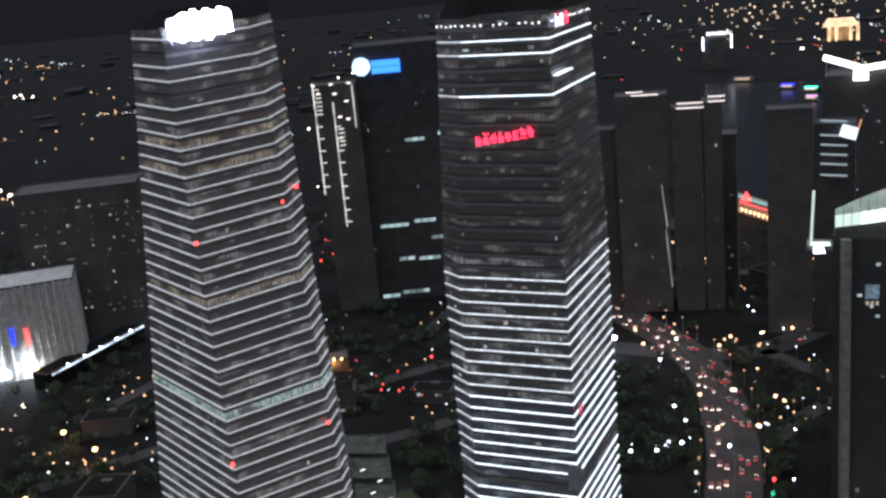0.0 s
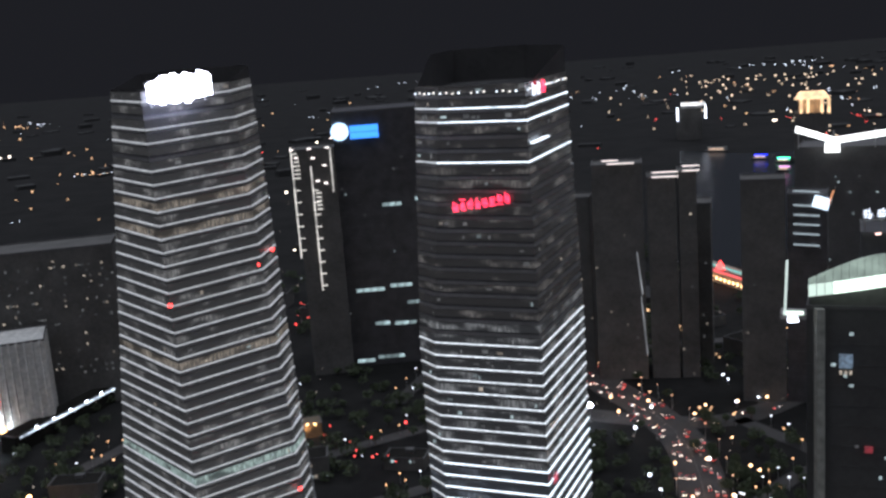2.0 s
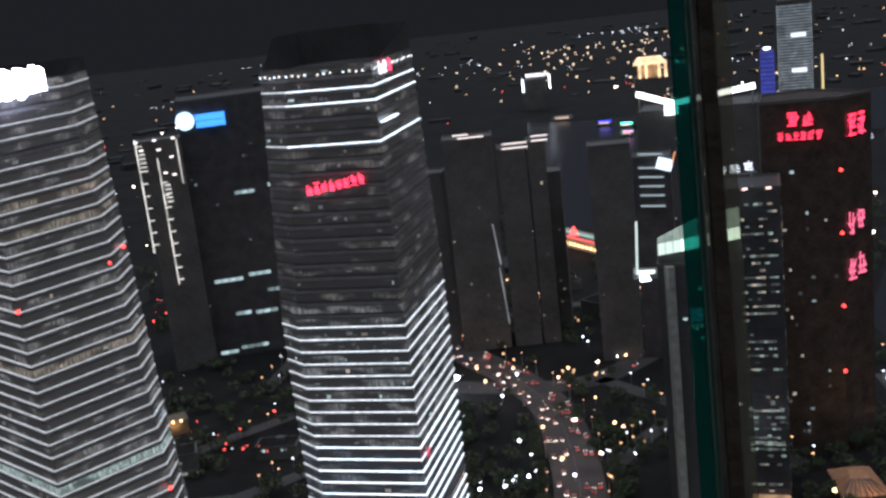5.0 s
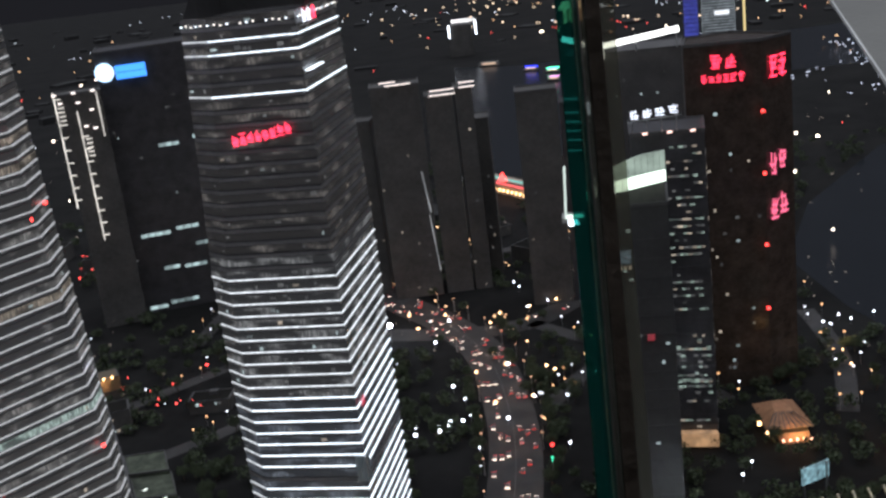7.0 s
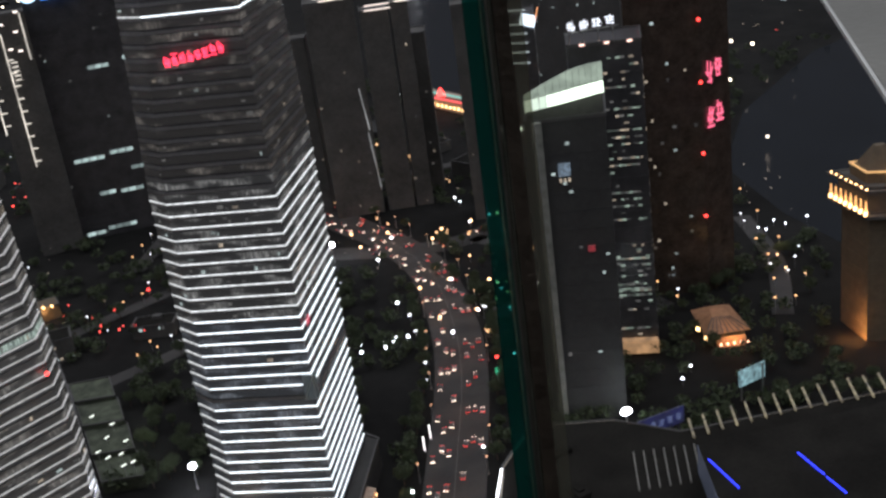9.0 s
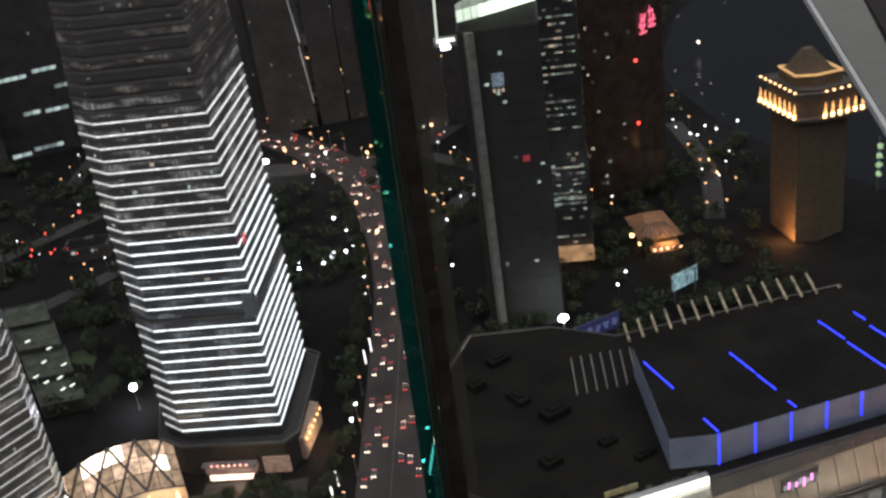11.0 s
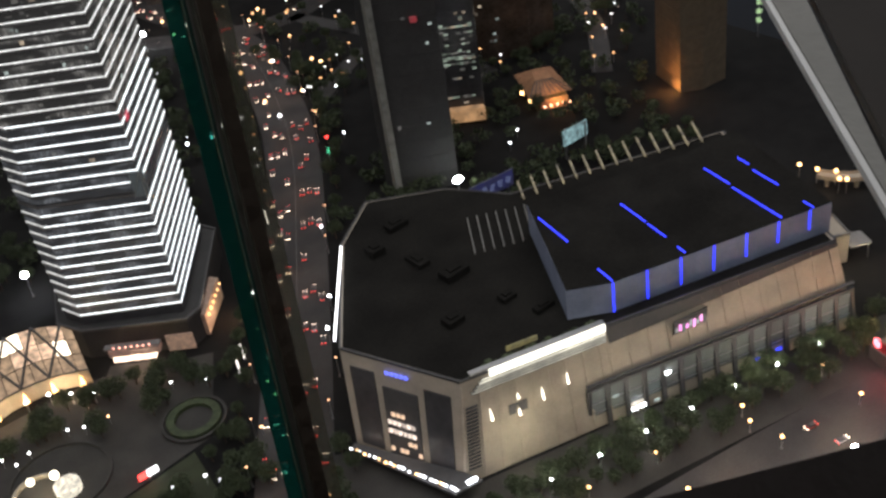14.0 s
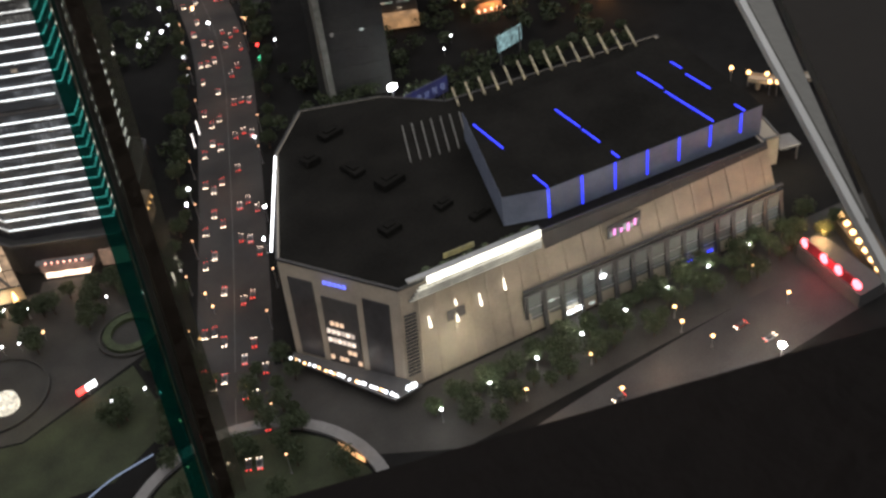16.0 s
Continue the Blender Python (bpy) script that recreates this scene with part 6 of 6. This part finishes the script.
# ---------------------------------------------------------------- traffic
def car(color, label):
    t = thing("car", 0, 0, 0, label, "car", "cars on the avenue")
    bm = bmesh.new()
    bmesh.ops.create_cube(bm, size=1, matrix=pose(0, 0, 0.62) @ Matrix.Diagonal((1.8, 4.5, 0.7, 1)))
    bmesh.ops.bevel(bm, geom=bm.edges, offset=0.18, segments=2, affect="EDGES")
    part("body", bm, color, t)
    bm = prism([(-0.8, -1.3), (0.8, -1.3), (0.8, 1.6), (-0.8, 1.6)], 0.95, 1.48, [(-0.65, -0.7), (0.65, -0.7), (0.65, 1.1), (-0.65, 1.1)])
    part("cabin", bm, GLASS, t)
    for x in (-0.62, 0.62):
        piece("headlight", HEADLAMP, t, Matrix.Translation((x, -2.26, 0.7)) @ Matrix.Diagonal((0.5, 0.25, 0.35, 1)))
        piece("tail_light", TAIL, t, Matrix.Translation((x, 2.24, 0.8)) @ Matrix.Diagonal((0.5, 0.2, 0.35, 1)))
        for y in (-1.4, 1.4):
            bm = bmesh.new()
            bmesh.ops.create_cone(bm, cap_ends=True, segments=12, radius1=0.33, radius2=0.33, depth=0.22, matrix=pose(x * 1.32, y, 0.33, 0, 90, 0))
            wheel = part("wheel", bm, BLACK, t)
            part("hub", blocks([((x * 1.5, y, 0.33), (0.06, 0.3, 0.3), 45)]), METAL, wheel)
    return t


CARS = [car(surface("car_paint_dark", (0.05, 0.05, 0.055), 0.3, var=0.1), "dark saloon car with its lamps on"),
        car(surface("car_paint_white", (0.6, 0.6, 0.6), 0.3, var=0.05), "white saloon car with its lamps on"),
        car(surface("car_paint_red", (0.3, 0.04, 0.03), 0.3, var=0.1), "red taxi with its lamps on")]
used = set()
lane_rows = [(AVENUE, o, 0.0) for o in (-10.5, -7, -3.5)] + [(AVENUE, o, 180.0) for o in (3.5, 7, 10.5)] + [(CROSS, -4, 0.0), (CROSS, 4, 180.0), (SIDE, -5, 0.0), (SIDE, 5, 180.0)]
count = 0
for pts, off, turn in lane_rows:
    step = 0.0
    for a, b in zip(pts, pts[1:]):
        d = Vector((b[0] - a[0], b[1] - a[1]))
        step += d.length
        if step > (19 if pts is AVENUE else 40) and rnd.random() < 0.7:
            step = 0
            nrm = Vector((d.y, -d.x)).normalized()
            p = Vector(a) + nrm * off + d * rnd.random()
            k = rnd.choice((0, 0, 1, 2))
            m = pose(p.x, p.y, 0.07, 0, 0, math.degrees(math.atan2(-d.x, d.y)) + turn)
            if k not in used:
                used.add(k)
                CARS[k].matrix_basis = m
            else:
                copy_thing(CARS[k], m)
# lane lines
for off in (0,):
    line = []
    for a, b in zip(AVENUE, AVENUE[1:]):
        d = Vector((b[0] - a[0], b[1] - a[1])).normalized()
        line.append((a[0] + d.y * off, a[1] - d.x * off))
    tagged(part("trim", ribbon(line, 0.25, 0.075, 0.01), surface("road_paint", (0.12, 0.115, 0.11), 0.8)), "pale painted line on the avenue", "road marking", kind="structure")
# lamps along the avenue
for i in range(3, len(AVENUE) - 1, 2):
    for sd in (-1, 1):
        if rnd.random() < 0.3:
            continue
        a, b = AVENUE[i], AVENUE[i + 1]
        d = Vector((b[0] - a[0], b[1] - a[1])).normalized()
        street_lamp(a[0] + d.y * 14.6 * sd + rnd.uniform(-1, 1), a[1] - d.x * 14.6 * sd + rnd.uniform(-5, 5), 9, glow("avenue_lamp", (1.0, 0.5, 0.25), 2.4), "orange street lamp beside the avenue", 0.42)
for i in range(6, len(AVENUE) - 2, 5):
    point_lamp("avenue_light", AVENUE[i][0], AVENUE[i][1], 11, 1500, (1.0, 0.5, 0.25), 1.0)
sig = thing("traffic_light", *(141.3, 451.8), 0, "traffic light showing green above the avenue", "traffic light")
gx, gy = (141.3, 451.8)
part("pole", bar((gx, gy, 0), (gx, gy, 6.5), 0.25), METAL, sig)
part("lens", blocks([((gx, gy - 0.4, 6), (1.1, 0.4, 2.6), 0)]), GREENLAMP, sig)

# ---------------------------------------------------------------- far city: low roofs and countless lamps
rnd = random.Random(77)


def clear(x, y):
    """True where no large thing stands."""
    r, az = math.hypot(x, y), math.degrees(math.atan2(x, y))
    if 285 < x < 560 and 1000 < y < 1900 or az > 35 and r < 1330:
        return False
    return r > 560


def scatter(n, near, far, size, material, name, label, category, power=0.6, az0=-26, az1=58, z0=4, z1=12):
    verts, faces = [], []
    base = [(-1, -1, -1), (1, -1, -1), (1, 1, -1), (-1, 1, -1), (-1, -1, 1), (1, -1, 1), (1, 1, 1), (-1, 1, 1)]
    quads = [(0, 3, 2, 1), (4, 5, 6, 7), (0, 1, 5, 4), (1, 2, 6, 5), (2, 3, 7, 6), (3, 0, 4, 7)]
    streets = []
    for _ in range(max(6, n // 9)):
        r, a = near + (far - near) * rnd.random() ** power, radians(rnd.uniform(az0, az1))
        h, ln = rnd.uniform(0, 3.14), rnd.uniform(30, 130) * (0.6 + r / 1500)
        streets.append((r * math.sin(a), r * math.cos(a), math.cos(h) * ln, math.sin(h) * ln))
    k = 0
    while k < n:
        if rnd.random() < 0.72:
            sx, sy, dx, dy = rnd.choice(streets)
            f = rnd.uniform(-1, 1)
            x, y = sx + dx * f + rnd.gauss(0, 4), sy + dy * f + rnd.gauss(0, 4)
        else:
            r, a = near + (far - near) * rnd.random() ** power, radians(rnd.uniform(az0, az1))
            x, y = r * math.sin(a), r * math.cos(a)
        if not clear(x, y):
            continue
        r = math.hypot(x, y)
        k += 1
        s = size * rnd.uniform(0.5, 1.2) * (0.5 + r / 1800)
        z = rnd.uniform(z0, z1)
        i = len(verts)
        verts += [(x + p * s, y + q * s, z + w * s) for p, q, w in base]
        faces += [tuple(i + v for v in f) for f in quads]
    me = bpy.data.meshes.new(name)
    me.from_pydata(verts, [], faces)
    me.materials.append(material)
    return tagged(new(name, me), label, category, kind="stuff")


scatter(460, 560, 3800, 0.62, glow("far_warm", (1.0, 0.55, 0.25), 1.7), "street_lights", "countless distant orange street lights", "city lights", 1.15)
scatter(380, 560, 4200, 0.55, glow("far_white", (0.9, 0.95, 1.0), 1.8), "street_lights", "countless distant white city lights", "city lights", 1.15)
scatter(70, 560, 3200, 0.6, glow("far_red", (1.0, 0.08, 0.06), 1.8), "street_lights", "distant red lamps and tail lights", "city lights", 1.2)
scatter(80, 600, 3000, 0.95, glow("far_bright", (1.0, 0.8, 0.6), 5.0), "street_lights", "scattered bright distant lamps", "city lights", 1.0)
scatter(420, 560, 1500, 0.35, glow("far_faint", (1.0, 0.8, 0.6), 0.5), "street_lights", "faint lamps between dark roofs", "city lights", 1.0)
scatter(150, 1340, 1750, 0.55, glow("quay_lights", (0.85, 0.88, 1.0), 0.9), "street_lights", "row of lights on the far quay", "city lights", 1.0, 33, 52, 3, 10)
scatter(110, 1500, 3400, 0.8, glow("bank_lights", (1.0, 0.72, 0.45), 1.6), "street_lights", "dense lights on the far river bank", "city lights", 1.2, 10, 24, 5, 40)

# low blocks between the towers and the river, each with a few lit windows
mid = random.Random(31)
made = 0
while made < 46:
    r, a = mid.uniform(500, 1050), radians(mid.uniform(-24, 44))
    x, y = r * math.sin(a), r * math.cos(a)
    near_road = min(math.hypot(x - p[0], y - p[1]) for p in AVENUE + CROSS) < 34
    big_near = any(math.hypot(x - u, y - v) < w for u, v, w in ((-68, 810, 40), (-12, 835, 70), (150, 742, 75), (224, 676, 40), (118, 765, 32), (350, 850, 70), (250, 668, 34), (270, 505, 60), (-290, 730, 75), (-262, 790, 70), (-250, 735, 60), (280, 968, 60), (210, 455, 50), (316, 400, 50), (258, 440, 40)))
    if near_road or big_near or (x > 285 and y > 1000) or a > 0.6 or afloat(x - 12, y) or afloat(x + 16, y):
        continue
    made += 1
    w, dp, h, rt = mid.uniform(16, 38), mid.uniform(14, 26), mid.choice((8, 11, 14, 18, 24)), mid.uniform(-35, 35)
    q = quad(x, y, w, dp, rt)
    low = city_block("low_building", q, h, NIGHTWALL, "low dark city building with few lit windows", "building", 3.5, 0.15, 0.9)
    part("roof_deck", prism(quad(x, y, w - 2, dp - 2, rt), h - 0.2, h + 0.25), ROOF, low)
    part("roof_box", prism(quad(x + 2, y + 1, 5, 4, rt), h + 0.2, h + 2.6), DARKWALL, low)
    windows(low, q[0], q[1], 1, h - 3, 0.16, made, (PANE_DIM, PANE_W, PANE_C), 3.5)


# small streets with lamps between the blocks
lanes = random.Random(5)
LANES = [[(-45, 560), (20, 590), (80, 640)], [(165, 520), (215, 560), (300, 570), (360, 600)], [(195, 640), (230, 560), (250, 480)], [(-230, 540), (-150, 590), (-60, 640), (60, 700)],
         [(-225, 640), (-180, 720), (-140, 860)], [(60, 760), (180, 800), (330, 790)], [(295, 440), (330, 500), (352, 570)], [(-20, 720), (40, 860), (120, 1000)], [(340, 640), (380, 760), (430, 940)]]
spots_w, spots_o = [], []
for k, ln in enumerate(LANES):
    pts = smooth(ln, 7)
    tagged(part("road_%d" % (k + 4), ribbon(pts, 11, 0.05), ASPHALT), "narrow asphalt street with lamps", "road", kind="structure")
    for i, (x, y) in enumerate(pts):
        for sd in (-1, 1):
            if lanes.random() < 0.6:
                (spots_o if lanes.random() < 0.62 else spots_w).append((x + sd * 6.5 + lanes.gauss(0, 1.5), y + lanes.gauss(0, 4), lanes.uniform(5, 9)))
    x, y = pts[len(pts) // 2]
    point_lamp("street_glow", x, y, 10, 2400, (1.0, 0.6, 0.32), 1.0)
for spots, mat in ((spots_o, glow("side_lamp_warm", (1.0, 0.5, 0.2), 2.0)), (spots_w, glow("side_lamp_white", (0.95, 0.95, 1.0), 2.2))):
    for x, y, h in spots:
        t = thing("street_lamp", x, y, 0, "small lamp on a pole beside a narrow street", "street lamp", "lamps in the side streets")
        piece("lens", mat, t, Matrix.Translation((x, y, h)) @ Matrix.Diagonal((0.9, 0.9, 0.7, 1)))
        piece("pole", METAL, t, Matrix.Translation((x, y, h / 2)) @ Matrix.Diagonal((0.16, 0.16, h, 1)))


def park_trees(n):
    """Dark crowns that fill the ground between streets and blocks."""
    rk = random.Random(15)
    verts, faces = [], []
    k = 0
    while k < n:
        r, a = 400 + 750 * rk.random() ** 1.1, radians(rk.uniform(-27, 52))
        x, y = r * math.sin(a), r * math.cos(a)
        lump = noise.noise(Vector((x * 0.012, y * 0.012, 3)))
        if lump < -0.12 or a > 0.64 or afloat(x + 6, y) or (-130 < x < 75 and 330 < y < 445) or (x > 270 and y > 980):
            continue
        if min(math.hypot(x - p[0], y - p[1]) for p in AVENUE + CROSS) < 20:
            continue
        k += 1
        rad, h = rk.uniform(2.8, 5.5), rk.uniform(3.5, 7)
        for _ in range(70):
            d = Vector((rk.gauss(0, 1), rk.gauss(0, 1), rk.gauss(0, 1))).normalized() * rk.random() ** 0.35
            c = Vector((x + d.x * rad, y + d.y * rad, h + d.z * rad * 0.65))
            p = Vector((rk.gauss(0, 1), rk.gauss(0, 1), rk.gauss(0, 1))).normalized() * rk.uniform(0.7, 1.3)
            q = p.cross(Vector((rk.gauss(0, 1), rk.gauss(0, 1), rk.gauss(0, 1)))).normalized() * rk.uniform(0.4, 0.8)
            i = len(verts)
            verts += [tuple(c - p), tuple(c + q), tuple(c + p), tuple(c - q)]
            faces.append((i, i + 1, i + 2, i + 3))
    me = bpy.data.meshes.new("park_trees")
    me.from_pydata(verts, [], faces)
    me.materials.append(LEAF)
    return tagged(new("park_trees", me), "dark tree crowns filling the ground between streets", "trees", kind="stuff")


park_trees(1500)


def far_roofs(n):
    verts, faces = [], []
    quads = [(0, 3, 2, 1), (4, 5, 6, 7), (0, 1, 5, 4), (1, 2, 6, 5), (2, 3, 7, 6), (3, 0, 4, 7)]
    k = 0
    while k < n:
        r = 900 + 3600 * rnd.random() ** 0.7
        a = radians(rnd.uniform(-28, 60))
        x, y = r * math.sin(a), r * math.cos(a)
        if not clear(x, y) or 240 < x < 420 and 880 < y < 1100:
            continue
        k += 1
        w, d, h = rnd.uniform(14, 45), rnd.uniform(14, 45), rnd.choice((3, 4, 5, 6, 7, 10)) * rnd.uniform(0.7, 1.2)
        i = len(verts)
        q = quad(x, y, w, d, rnd.uniform(0, 90))
        verts += [(px, py, 0) for px, py in q] + [(px, py, h) for px, py in q]
        faces += [tuple(i + v for v in f) for f in quads]
    me = bpy.data.meshes.new("low_buildings")
    me.from_pydata(verts, [], faces)
    me.materials.append(surface("far_roofs", (0.02, 0.0195, 0.0185), 0.9, var=0.4, scale=0.02, fine=0.1))
    return tagged(new("low_buildings", me), "dark low houses of the far city", "buildings", kind="stuff")


far_roofs(420)
# river boats with lights and the lit gate on the far bank
for x, y, w, mat in ((522, 1812, 34, PANE_C), (556, 1690, 22, BLUE), (575, 1640, 20, GREENLAMP), (548, 1560, 16, PINK)):
    boat = thing("river_boat", x, y, 0, "lit pleasure boat on the dark river", "boat", "river boats")
    part("hull", prism(quad(x, y, w, 9, -28), 0.1, 3, quad(x, y, w * 1.1, 10, -28)), DARKWALL, boat)
    part("cabin", prism(quad(x, y, w * 0.7, 6, -28), 3, 6.5), WARMWALL, boat)
    part("light_line", prism(quad(x, y - 5, w * 0.95, 1.2, -28), 6.5, 8.5), mat, boat)
gate = thing("lit_gatehouse", 515, 1960, 0, "white outlined gatehouse on the far bank", "building")
part("body", prism(quad(528, 2005, 46, 36, -15), 0, 58), NIGHTWALL, gate)
part("light_edge", bar((503, 1990, 36), (503, 1990, 60), 1.9), WHITE, gate)
part("light_edge", bar((551, 1976, 38), (551, 1976, 64), 1.9), WHITE, gate)
part("light_crown", bar((508, 1984, 66), (550, 1974, 66), 4, 6), glow("gate_crown", (0.95, 0.9, 0.85), 1.0, 0.5, 0.05), gate)

# ---------------------------------------------------------------- viewing deck behind the camera
# unseen deck, lined pale to bounce sky light onto the window joint
BOUNCE_LINING = surface("pale_bounce_lining", (0.42, 0.4, 0.37), 0.6, var=0.15, scale=1.0, fine=12)
tagged(part("floor", blocks([((0.4, -2.2, EYE - 1.7), (7, 5.2, 0.2), 0)]), BOUNCE_LINING), "pale unseen floor of the viewing deck", "floor", kind="structure")
tagged(part("wall_back", blocks([((0.4, -4.9, EYE), (7, 0.2, 3.4), 0)]), BOUNCE_LINING), "pale unseen back wall of the viewing deck", "wall", kind="structure")
tagged(part("ceiling", blocks([((0.4, -2.2, EYE + 1.6), (7, 5.2, 0.2), 0)]), BOUNCE_LINING), "pale unseen ceiling of the viewing deck", "ceiling", kind="structure")
tagged(part("wall_shaft", blocks([((0.4, -3.0, (EYE - 1.8) / 2), (5, 3.0, EYE - 1.8), 0)]), CONCRETE), "plain concrete shaft that carries the viewing deck", "shaft", kind="structure")
